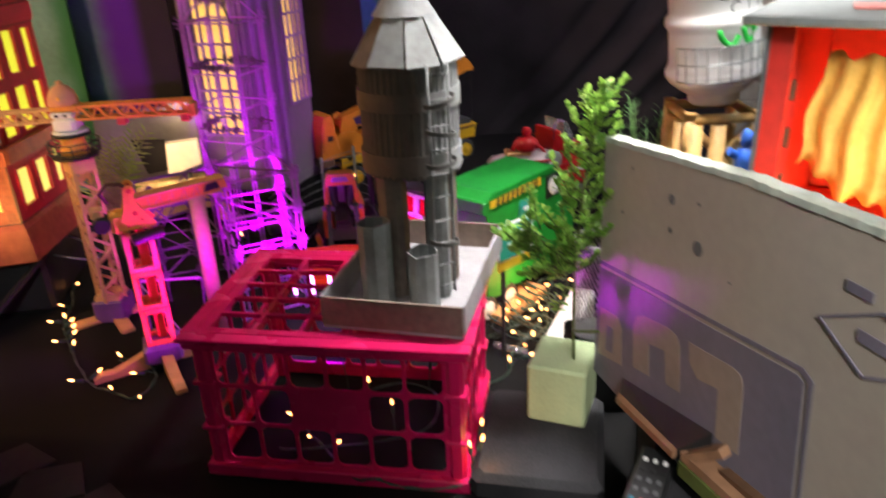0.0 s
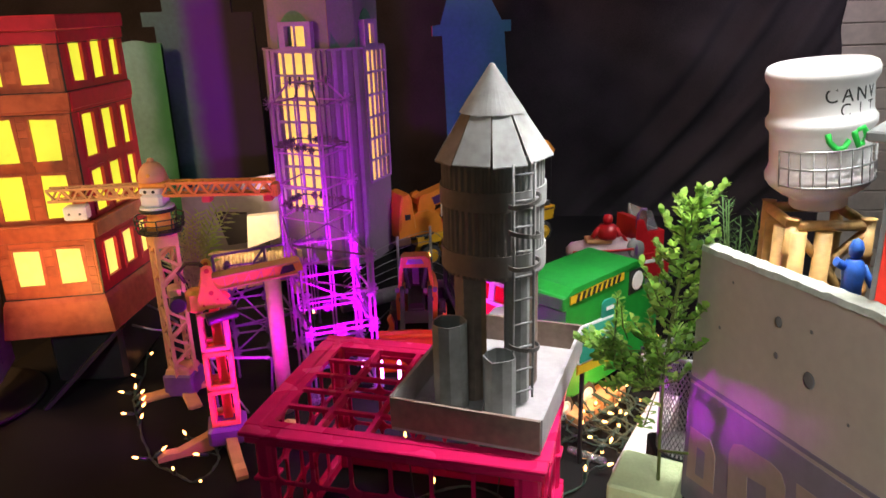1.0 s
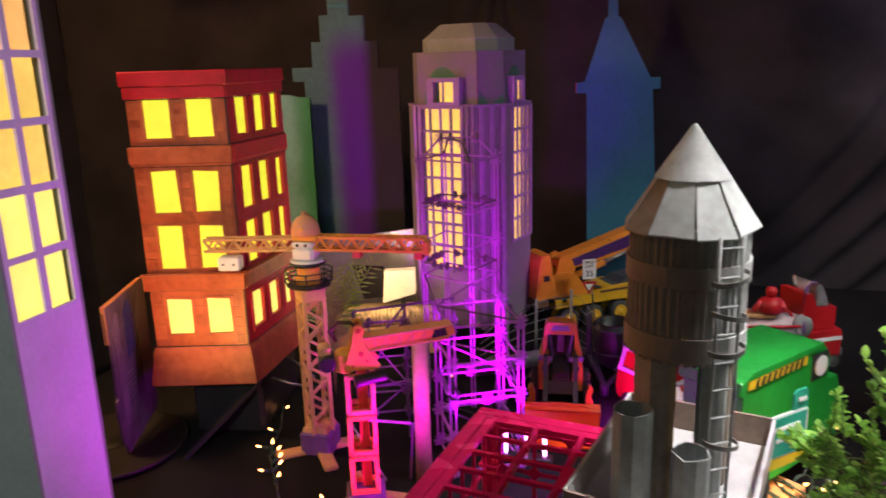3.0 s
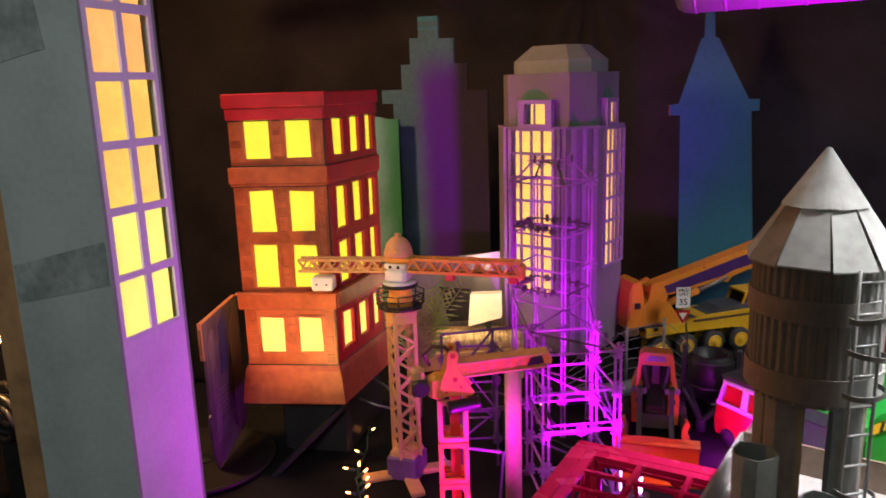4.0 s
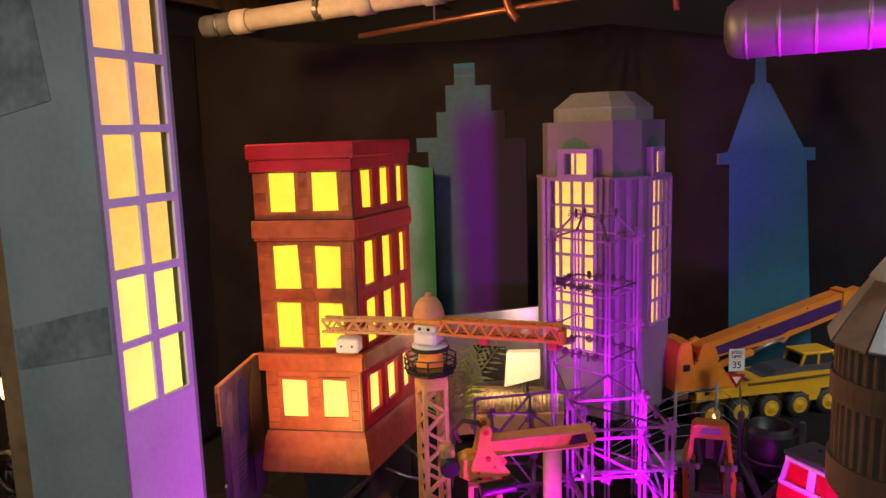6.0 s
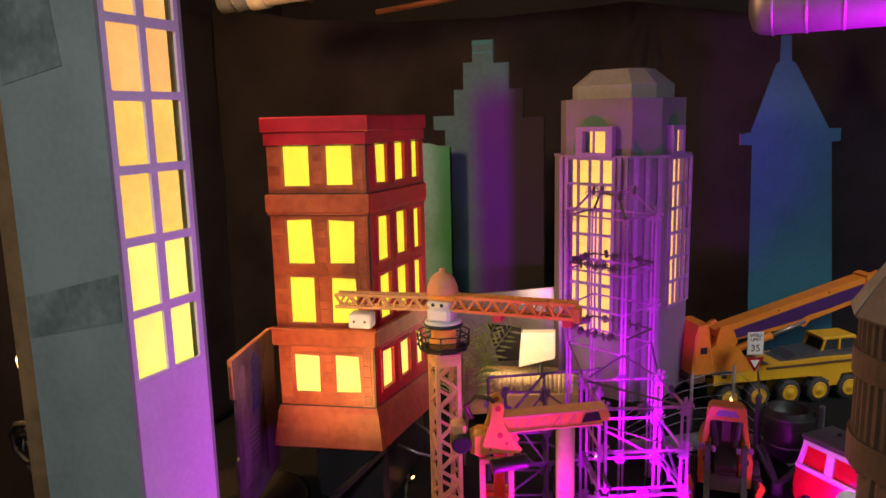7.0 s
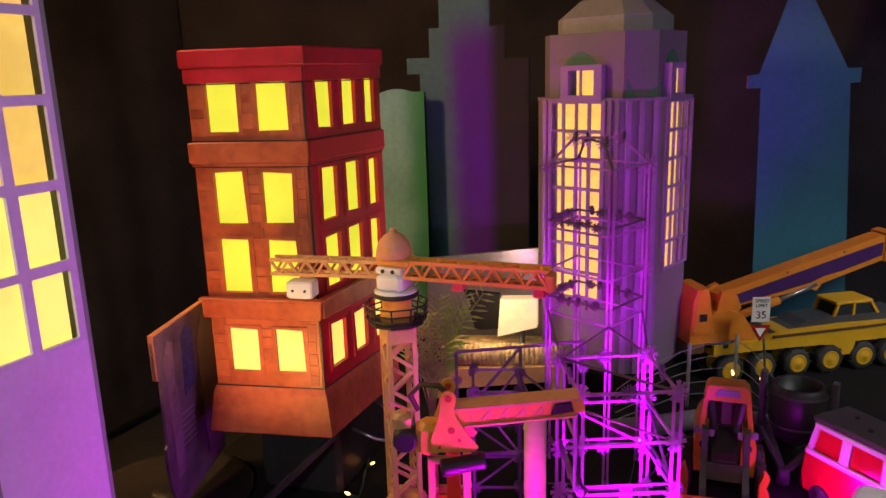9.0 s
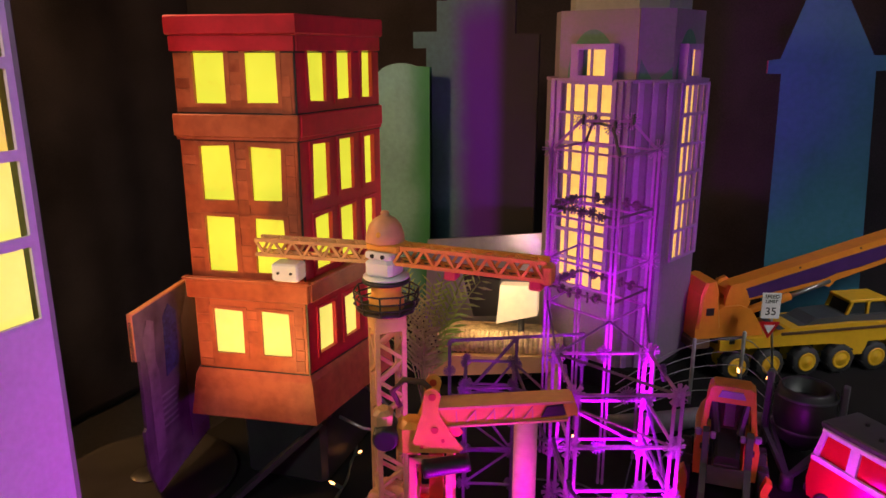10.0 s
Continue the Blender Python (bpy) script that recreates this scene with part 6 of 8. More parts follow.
# ---- the garbage truck, its neighbours and the fire engine ----
def garbage_truck():
    ang = math.degrees(math.atan2(0.22, 0.19))
    t = thing("garbage_truck", (0.096, 1.625, TABLE), ang, "green toy garbage truck with a hazard-striped body", "toy truck")
    L, D, z0, z1 = 0.29, 0.125, 0.052, 0.285
    part("body", Mesh().prism([(0, z0), (L, z0), (L, z1 - 0.02), (L - 0.02, z1), (0.0, z1)], 0.0, D, axis="y"), BIN_GREEN, t)
    part("lid", Mesh().prism([(-0.006, z1 + 0.001), (L - 0.03, z1 + 0.001), (L - 0.035, z1 + 0.012), (0.02, z1 + 0.014)], -0.004, D + 0.004, axis="y"), BIN_GREEN, t, "green overhanging lid")
    part("end_lip", Mesh().box((-0.008, D / 2, z1 - 0.012), (0.014, D + 0.01, 0.03), bev=0.003), BIN_GREEN, t)
    band = part("hazard_band", Mesh().box((0.105, -0.002, z1 - 0.010), (0.19, 0.003, 0.017)), HAZARD_Y, t, "yellow and black hazard band")
    for i in range(9):
        x = 0.028 + 0.018 * i
        part("hazard_stripe", Mesh().prism([(x, z1 - 0.0183), (x + 0.009, z1 - 0.0183), (x + 0.015, z1 - 0.0017), (x + 0.006, z1 - 0.0017)], -0.0045, -0.0032, axis="y"), BLACK, band)
    d = part("round_emblem", Mesh().lathe([(0.021, 0), (0.021, 0.002)], 28, m=pose(0.253, -0.0035, z1 - 0.035, 90)), WHITE_PLASTIC, t, "white round emblem with plain arrows")
    part("emblem_field", Mesh().box((0.253, -0.001, z1 - 0.036), (0.056, 0.003, 0.054)), BLACK, t, "black square behind the emblem")
    for k in range(6):
        part("arrow", Mesh().box((0.0125, 0.0, 0.0026), (0.0085, 0.0085, 0.0012), Matrix.Rotation(radians(60 * k + 30), 4, "Z")), BLACK, d)
    part("chassis", Mesh().box((0.11, D / 2, 0.085), (0.34, D - 0.03, 0.035), bev=0.004), BLACK, t, "black chassis")
    part("cab", Mesh().prism([(0.295, 0.06), (0.37, 0.06), (0.37, 0.15), (0.35, 0.2), (0.295, 0.2)], 0.01, D - 0.01, axis="y"), BIN_GREEN, t)
    for x in (0.0, 0.08, 0.30):
        for y in (-0.002, D - 0.02):
            wheel(t, pose(x, y + 0.022, 0.033, 90), 0.033, 0.022, WHITE_PLASTIC)


garbage_truck()


def highway_sign():
    t = thing("highway_sign", (0.142, 1.507, TABLE), 42, "green toy highway sign with a white border on a post", "road sign")
    part("post", Mesh().box((-0.03, 0.004, 0.11), (0.006, 0.006, 0.22)), BLACK, t)
    p = part("plate", Mesh().prism([(-0.045, 0.215), (0.045, 0.215), (0.05, 0.22), (0.05, 0.285), (0.045, 0.29), (-0.045, 0.29), (-0.05, 0.285), (-0.05, 0.22)], -0.002, 0.001, axis="y"), WHITE_PLASTIC, t)
    part("field", Mesh().box((0, -0.003, 0.2525), (0.09, 0.001, 0.067)), SIGN_GREEN, p, "green field")
    part("exit_tab", Mesh().prism([(0.012, 0.2905), (0.047, 0.2905), (0.047, 0.318), (0.041, 0.324), (0.018, 0.324), (0.012, 0.318)], -0.002, 0.001, axis="y"), SIGN_GREEN, p)
    for z, w in ((0.267, 0.06), (0.247, 0.05), (0.308, 0.02)):
        part("text_bar", Mesh().box((0 if z < 0.3 else 0.03, -0.004, z), (w, 0.001, 0.007)), WHITE_PLASTIC, p)
    part("yellow_field", Mesh().box((0, -0.001, 0.2055), (0.098, 0.003, 0.018)), HAZARD_Y, t, "yellow lower strip")


highway_sign()


def fire_engine():
    t = thing("fire_engine", (0.20, 2.33, TABLE), 4, "red toy rescue truck carrying a pale hull on its bed", "toy truck")
    m = pose(0.165, 0.02, 0, 0, 0, 24)
    part("body", Mesh().loft([[(x, y, z) for x, z in ((-0.02 + i, 0.040), (0.115 - i, 0.040), (0.118 - i, 0.100), (0.112 - i, 0.118), (-0.02 + i, 0.118))] for y, i in ((0.0, 0.004), (0.004, 0.0), (0.106, 0.0), (0.110, 0.004))], m), FIRE_RED, t, "red lower body")
    part("stripe", Mesh().box((0.048, -0.0015, 0.094), (0.13, 0.003, 0.010), m), WHITE_PLASTIC, t, "white side stripe")
    part("bumper", Mesh().box((0.119, 0.055, 0.050), (0.012, 0.106, 0.022), m, bev=0.003), GREY_DARK, t, "grey bumper")
    cab = part("cab", Mesh().loft([[(x, y, z) for x, z in ((-0.012, 0.119), (0.092, 0.119), (0.092, 0.182), (0.030, 0.186), (0.014, 0.224), (-0.008, 0.226))] for y in (0.006, 0.104)], m), FIRE_RED, t, "red open cab")
    part("windscreen", Mesh().prism([(0.032, 0.187), (0.072, 0.186), (0.044, 0.246), (0.026, 0.252)], 0.010, 0.100, m, axis="y"), CLEAR, cab, "clear plastic windscreen")
    part("cab_hoop", Mesh().path([m @ Vector(p) for p in ((-0.006, 0.010, 0.20), (-0.004, 0.010, 0.242), (0.008, 0.010, 0.256), (0.026, 0.010, 0.252))], 0.004, 7), ROD_PURPLE, cab, "dark roll hoop")
    for x in (0.022, 0.095):
        for y in (0.018, 0.115):
            wheel(t, m @ pose(x, y, 0.026, 90), 0.026, 0.018, STEEL)
    # pale hull lying on the bed, with a round grey nose
    part("bed", Mesh().box((0.05, 0.06, 0.062), (0.20, 0.10, 0.06), bev=0.005), BLACK, t, "black truck bed")
    hull = Mesh()
    rings = []
    for x, r in ((-0.045, 0.012), (-0.03, 0.026), (0.03, 0.036), (0.10, 0.040), (0.145, 0.036)):
        rings.append([(x, 0.045 + 1.15 * r * math.cos(radians(g)), 0.128 + r * math.sin(radians(g))) for g in range(0, 360, 20)])
    hull.loft(rings, smooth=True)
    part("hull", hull, HULL_PALE, t, "pale rounded hull, coloured as lit pink")
    part("hull_stripe", Mesh().path([(-0.03, 0.015, 0.134), (0.03, 0.0035, 0.138), (0.10, -0.0015, 0.142), (0.145, 0.003, 0.144)], 0.004, 6), FIRE_RED, t, "red line along the hull")
    nose = part("nose_ring", Mesh().lathe([(0.036, 0), (0.037, 0.012), (0.031, 0.018)], 26, m=pose(0.143, 0.045, 0.130, 0, 90, 0) @ pose(0, 0, 0, 0, 0, 0)), ROD_PURPLE, t, "dark purple nose ring")
    part("nose_disc", Mesh().lathe([(0.031, 0), (0.031, 0.006), (0.010, 0.009), (0.001, 0.009)], 26, m=pose(0.152, 0.022, 0.140, 0, 78, -62)), GREY_PAINT, t, "grey round nose disc")
    part("guard", Mesh().path([(0.095 + 0.034 * math.cos(radians(g)), 0.03, 0.150 + 0.034 * math.sin(radians(g))) for g in range(0, 181, 20)], 0.0045, 7), FIRE_RED, t, "red hoop on the hull")
    part("seat", Mesh().box((0.045, 0.032, 0.166), (0.075, 0.05, 0.012), bev=0.004), CRANE_TAN, t, "tan seat")
    f = Mesh().lathe([(0.024, 0), (0.030, 0.008), (0.031, 0.026), (0.024, 0.040), (0.008, 0.046)], 18)
    f.lathe([(0.006, 0.044), (0.013, 0.050), (0.015, 0.060), (0.012, 0.070), (0.003, 0.073)], 18)
    f.tube((-0.024, -0.004, 0.034), (-0.044, -0.014, 0.006), 0.0075).tube((0.024, -0.004, 0.034), (0.034, -0.018, 0.010), 0.0075)
    tagged(part("toy_figure", f, FIRE_RED, m=pose(0.268, 2.36, TABLE + 0.1715)), "plain red toy figure sitting on the pale hull", "figurine")


fire_engine()


# ---- the water tower ----
def water_tower():
    cx, cy = 0.494, 1.50
    base = thing("tower_stand", (cx, cy, TABLE), 0, "bamboo-brown lattice stand under the water tank", "stand")
    H = 1.108 - TABLE
    for x in (-0.058, 0.058):
        for y in (-0.058, 0.058):
            n = 8
            prof = []
            for i in range(n + 1):
                z = H * i / n
                prof += [(0.0105, z), (0.0125, min(H, z + 0.004)), (0.0105, min(H, z + 0.008))]
            part("cane_post", Mesh().lathe(prof, 12, (x, y, 0)), BAMBOO, base)
    for zz in (0.06, 0.2, 0.34, H - 0.012):
        for s in (-0.058, 0.058):
            part("cane_rail", Mesh().tube((-0.058, s, zz), (0.058, s, zz), 0.009), BAMBOO, base)
            part("cane_rail", Mesh().tube((s, -0.058, zz), (s, 0.058, zz), 0.009), BAMBOO, base)
    for s, q in ((-0.058, 0.34), (-0.058, 0.2)):
        part("curved_brace", Mesh().path([(-0.058, s, q), (-0.03, s, q + 0.03), (0.0, s, q + 0.08), (0.03, s, q + 0.11), (0.058, s, q + 0.14)], 0.008, 8), BAMBOO, base)
        part("curved_brace", Mesh().path([(0.058, s, q), (0.03, s, q + 0.03), (0.0, s, q + 0.08), (-0.03, s, q + 0.11), (-0.058, s, q + 0.14)], 0.008, 8), BAMBOO, base)
    for x in (-0.050, -0.010):
        part("slat", Mesh().lathe([(0.0135, 0.01), (0.0145, H * 0.5), (0.0135, H - 0.02)], 14, (x, -0.063, 0)), BAMBOO, base)
        part("slat", Mesh().lathe([(0.0135, 0.01), (0.0145, H * 0.5), (0.0135, H - 0.02)], 14, (-0.063, x + 0.02, 0)), BAMBOO, base)
    t = thing("water_tank", (cx, cy, 1.108), 0, "white water jug with hand-lettered name and a wire gallery", "water tank")
    t.scale = (0.845, 0.845, 1.0)
    t.rotation_euler[1] = radians(-5.5)
    t.location.z = 1.114
    z = lambda a: a - 1.108
    prof = [(0.050, 0.0), (0.056, z(1.113)), (0.056, z(1.126)), (0.076, z(1.136)), (0.096, z(1.150)), (0.1035, z(1.160)), (0.1045, z(1.170)), (0.0985, z(1.180)), (0.0955, z(1.188)), (0.095, z(1.238)), (0.0965, z(1.243)), (0.103, z(1.250)), (0.1035, z(1.262)), (0.0965, z(1.270)), (0.095, z(1.275)), (0.0945, z(1.312)), (0.097, z(1.318)), (0.1035, z(1.327)), (0.1045, z(1.338)), (0.100, z(1.347)), (0.090, z(1.351)), (0.085, z(1.347)), (0.002, z(1.346))]
    part("jug", Mesh().lathe([(r * 0.93, q * 0.965) for r, q in prof], 48), JUG_WHITE, t, "white ribbed jug, upside down")
    R = 0.0885
    for txt, zz, sz, a0, st in (("CANV", 1.297, 0.032, -100, 18.0), ("CIT", 1.274, 0.028, -84, 18.5)):
        for i, ch in enumerate(txt):
            a = a0 + st * i
            lettering(ch, sz, Matrix.Rotation(radians(a), 4, "Z") @ pose(R - 0.0015, 0, z(zz) , 90, 0, 90), MARKER, t, 0.0012)
    for pts in ([(-103, 1.243), (-101, 1.230), (-93, 1.217), (-85, 1.217), (-79, 1.230)], [(-75, 1.244), (-71, 1.232), (-67, 1.219), (-60, 1.221), (-57, 1.237), (-63, 1.247), (-73, 1.244)]):
        part("graffiti_mark", Mesh().path([((0.092 if abs(zz - 1.245) < 0.009 else 0.089) * math.cos(radians(a)), (0.092 if abs(zz - 1.245) < 0.009 else 0.089) * math.sin(radians(a)), z(zz)) for a, zz in pts], 0.0055, 8), GRAFFITI, t, "green sprayed mark")
    g = part("gallery_ring", Mesh().path([(0.0965 * math.cos(radians(a)), 0.0965 * math.sin(radians(a)), z(1.215)) for a in range(-155, -24, 10)], 0.0016), STEEL, t, "grey wire ring")
    for zz in (1.187, 1.158):
        part("gallery_ring", Mesh().path([(0.0965 * math.cos(radians(a)), 0.0965 * math.sin(radians(a)), z(zz)) for a in range(-155, -24, 10)], 0.0016), STEEL, t, "grey wire ring")
    for a in range(-155, -24, 13):
        part("gallery_bar", Mesh().tube((0.0965 * math.cos(radians(a)), 0.0965 * math.sin(radians(a)), z(1.156)), (0.0965 * math.cos(radians(a)), 0.0965 * math.sin(radians(a)), z(1.216)), 0.0014), STEEL, t)
    for a in (-155, -90, -25):
        part("gallery_stay", Mesh().tube((0.088 * math.cos(radians(a)), 0.088 * math.sin(radians(a)), z(1.158)), (0.0965 * math.cos(radians(a)), 0.0965 * math.sin(radians(a)), z(1.158)), 0.0014), STEEL, t)
    # a figurine in front, on a post
    f = Mesh()
    f.lathe([(0.012, 0.0), (0.014, 0.38)], 12)
    f.lathe([(0.012, 0.38), (0.022, 0.39), (0.02, 0.42), (0.024, 0.445), (0.016, 0.462), (0.008, 0.466)], 16)
    f.lathe([(0.006, 0.464), (0.013, 0.47), (0.015, 0.482), (0.010, 0.494), (0.002, 0.498)], 16)
    f.tube((-0.018, 0, 0.45), (-0.042, -0.01, 0.462), 0.008).tube((0.018, 0, 0.45), (0.036, -0.015, 0.42), 0.008)
    tagged(part("toy_figure", f, BLUE_CLOTH, m=pose(0.520, 1.40, TABLE) @ Matrix.Diagonal((0.75, 0.75, 0.96, 1))), "plain blue toy figure standing by the water tank", "figurine")


water_tower()


# ---- the little theatre ----
def theatre():
    t = thing("theatre_box", (0.372, 1.03, TABLE), -36, "red model theatre with a lit yellow curtain and a grey roof", "model theatre")
    W, D, H = 0.42, 0.26, 0.70
    wall = Mesh().box((0.012, D / 2, H / 2), (0.024, D, H))
    part("side_wall", wall, THEATRE_RED, t)
    part("outer_skin", Mesh().box((-0.003, D / 2, H / 2), (0.005, D, H)), GREY_DARK, t, "dark grey outer skin")
    part("back_wall", Mesh().box((W / 2, D - 0.005, H / 2), (W - 0.05, 0.01, H)), THEATRE_RED, t)
    part("far_wall", Mesh().box((W - 0.012, D / 2, H / 2), (0.024, D, H)), THEATRE_RED, t)
    part("floor_plate", Mesh().box((W / 2, D / 2 - 0.01, 0.44), (W - 0.05, D - 0.03, 0.01)), THEATRE_RED, t)
    part("front_sill", Mesh().box((W / 2, 0.006, 0.20), (W - 0.05, 0.012, 0.40)), THEATRE_RED, t)
    for k in range(4):
        part("slot", Mesh().box((0.026, 0.02, 0.46 + 0.055 * k), (0.005, 0.010, 0.022)), BROWN_WOOD, t)
    part("roof", Mesh().box((W / 2 - 0.005, D / 2 - 0.01, H + 0.006), (W + 0.04, D + 0.05, 0.011), bev=0.002), GREY_CARD, t, "grey card roof")
    part("paper", Mesh().box((0.12, 0.04, H + 0.0135), (0.09, 0.05, 0.002), pose(0, 0, 0, 0, 0, 8)), SKIN_PINK, t, "pink paper on the roof")
    n, rows = 60, 10
    v, f = [], []
    for j in range(rows + 1):
        for i in range(n + 1):
            s, q = i / n, j / rows
            x = 0.056 - 0.020 * (1 - s) * (1 - q) + 0.31 * s + 0.004 * math.sin(q * 9 + 1) * (1 - s)
            top, bot = 0.676 - 0.010 * abs(math.sin(9 * s)) - 0.07 * max(0, 0.16 - s) + 0.004 * math.sin(57 * s), 0.536 - 0.20 * s + 0.14 * s * s + 0.006 * math.sin(31 * s) + 0.005 * math.sin(73 * s)
            v.append((x + 0.003 * math.sin(q * 7), 0.032 + 0.008 * math.sin(s * 70) + 0.006 * math.sin(s * 31 + q), bot + (top - bot) * q))
    for j in range(rows):
        for i in range(n):
            k = j * (n + 1) + i
            f.append([k, k + 1, k + n + 2, k + n + 1])
    c = part("curtain", Mesh().add(v, f, smooth=True), CURTAIN, t, "yellow pleated curtain")
    c.modifiers.new("thick", "SOLIDIFY").thickness = 0.001
    part("footlight", Mesh().box((0.19, 0.02, 0.449), (0.26, 0.012, 0.008), bev=0.002), BULB_BIG, t, "warm footlight strip")


theatre()


# ---- the plants ----
def leaf_mesh(name, l, w):
    v = [(0, 0, 0), (l * 0.3, w * 0.42, 0.001), (l * 0.3, 0, 0.0), (l * 0.3, -w * 0.42, 0.001), (l * 0.65, w * 0.5, 0.002), (l * 0.65, 0, 0.0005), (l * 0.65, -w * 0.5, 0.002), (l * 0.93, w * 0.22, 0.001), (l, 0, 0), (l * 0.93, -w * 0.22, 0.001)]
    f = [[0, 2, 1], [0, 3, 2], [1, 2, 5, 4], [2, 3, 6, 5], [4, 5, 8, 7], [5, 6, 9, 8]]
    return Mesh().add(v, f, smooth=True).data(name)


def boxwood():
    t = thing("boxwood_sprig", (0.207, 1.228, 0.765), 0, "artificial boxwood sprig with glossy green leaves stuck in foam", "plant")
    base = Vector((0.207, 1.228, 0.765))
    rr = random.Random(11)
    twigs = []
    main = [Vector(p) for p in ((0.207, 1.228, 0.765), (0.206, 1.235, 0.84), (0.207, 1.245, 0.92), (0.215, 1.255, 1.0), (0.225, 1.262, 1.09), (0.238, 1.268, 1.165), (0.244, 1.27, 1.195))]
    part("stem", Mesh().path([p - base for p in main], 0.0026, 8), STEM, t, "green plastic stem")
    side_stem = [main[2], Vector((0.165, 1.262, 0.955)), Vector((0.128, 1.275, 0.985))]
    part("stem", Mesh().path([p - base for p in side_stem], 0.002, 7), STEM, t, "green plastic side stem")

    def sprig(p, lean, reach, lift):
        """An upright leafy shoot that starts at p, leans out and bends up."""
        d = Vector((math.cos(lean), math.sin(lean), 0))
        q = p + d * reach + Vector((0, 0, lift))
        q.x = min(q.x, 0.262 + max(0, q.z - 1.10))
        mid = p.lerp(q, 0.5) + d * reach * 0.16 - Vector((0, 0, 0.004))
        twigs.append([p, mid, q])
        part("twig", Mesh().path([v - base for v in (p, mid, q)], 0.0012, 5), STEM, t)

    for k in range(34):
        f = k / 33
        p = side_stem[0].lerp(side_stem[1], f * 2) if f < 0.5 else side_stem[1].lerp(side_stem[2], f * 2 - 1)
        sprig(p + Vector((0, 0, rr.uniform(-0.03, 0.02))), rr.uniform(1.8, 4.8), rr.uniform(0.02, 0.065), rr.uniform(-0.035, 0.075))
    for k in range(48):
        s = 1.9 + 3.3 * (k + rr.random()) / 48
        i = int(s)
        p = main[i].lerp(main[i + 1], s - i)
        h = min(1.0, max(0.0, (p.z - 0.90) / 0.26))
        sprig(p, 2.4 * k + rr.uniform(-0.4, 0.4), rr.uniform(0.028, 0.072) * (1.18 - 0.64 * h), rr.uniform(0.012, 0.055) * (1.1 - 0.25 * h))
    shapes = [(0.0175, 0.0102), (0.0150, 0.0090), (0.0120, 0.0076)]
    leaves = {False: [leaf_mesh("leaf", *q) for q in shapes], True: [leaf_mesh("leaf", *q) for q in shapes]}
    rest = {False: Mesh(), True: Mesh()}
    for young, ms in leaves.items():
        for me in ms:
            me.materials.append(LEAF_LIGHT if young else LEAF)
    count = 0
    for w in twigs + [[main[4], main[5], main[6]]] * 2:
        nn = max(5, int((w[2] - w[0]).length / 0.0068))
        for j in range(nn + 2):
            s = min(1.0, 0.15 + 0.85 * (j + 0.5) / nn)
            p = w[0].lerp(w[1], s * 2) if s < 0.5 else w[1].lerp(w[2], s * 2 - 1)
            d = (w[2] - w[0]).normalized()
            for side in (-1, 1):
                up = Vector((rr.uniform(-0.4, 0.4), rr.uniform(-0.4, 0.4), 1)).normalized()
                out = (d * rr.uniform(0.3, 0.8) + d.cross(up).normalized() * side + Vector((0, 0, rr.uniform(0.0, 0.6)))).normalized()
                m = Matrix.Translation(p - base) @ out.to_track_quat("X", "Z").to_matrix().to_4x4() @ Matrix.Rotation(rr.uniform(-0.6, 0.6), 4, "X") @ Matrix.Scale(rr.uniform(0.75, 1.15) * (1.1 - 0.35 * s), 4)
                if j % 2:
                    out = (out + Vector((0, 0, 0.7))).normalized()
                    m = Matrix.Translation(p - base) @ out.to_track_quat("X", "Z").to_matrix().to_4x4() @ Matrix.Scale(rr.uniform(0.7, 1.1), 4)
                young = p.z > 1.05 and rr.random() < 0.65 or rr.random() < 0.25
                me = rr.choice(leaves[young])
                if count < 300:
                    part("leaf", me, None, t, m=m)
                else:
                    rest[young].add([v.co.copy() for v in me.vertices], [list(f.vertices) for f in me.polygons], m, True)
                count += 1
    for young, g in rest.items():
        tagged(part("foliage", g, LEAF_ISLAND_LIGHT if young else LEAF_ISLAND, t), kind="stuff")


boxwood()
block = thing("foam_block", (0.193, 1.245, 0.66), -22, "pale green floral foam block holding the sprig", "foam block")
part("foam", Mesh().box((0, 0, 0.0525), (0.096, 0.105, 0.105), bev=0.004), FOAM_GREEN, block)
part("side_sprout", Mesh().path([(0.018, -0.017, 0.16), (0.035, -0.02, 0.164), (0.06, -0.02, 0.168)], 0.002), STEM, block)


def mesh_cup():
    t = thing("mesh_cup", (0.268, 1.335, TABLE), 0, "silver wire-mesh pencil cup on a black box", "cup")
    part("foot", Mesh().box((0, 0, 0.07), (0.10, 0.10, 0.14), bev=0.004), CLOTH, t, "black cloth box")
    r, z0, z1, n, rows = 0.043, 0.142, 0.318, 40, 24
    g = Mesh()
    for k in range(n):
        for s in (-1, 1):
            pts = [(r * math.cos(6.2832 * (k + s * j * 0.5) / n), r * math.sin(6.2832 * (k + s * j * 0.5) / n), z0 + (z1 - z0) * j / rows) for j in range(0, rows + 1, 2)]
            g.path(pts, 0.0008, 3)
    tagged(part("mesh_wall", g, STEEL, t, "silver diamond wire mesh"), kind="stuff")
    part("rim", Mesh().lathe([(r - 0.002, z1 - 0.003), (r + 0.002, z1 - 0.003), (r + 0.002, z1 + 0.003), (r - 0.002, z1 + 0.003), (r - 0.002, z1 - 0.003)], 40, caps=False), STEEL, t)
    part("bottom", Mesh().lathe([(r - 0.001, z0 - 0.001), (r - 0.001, z0 + 0.003)], 40), STEEL, t)


mesh_cup()


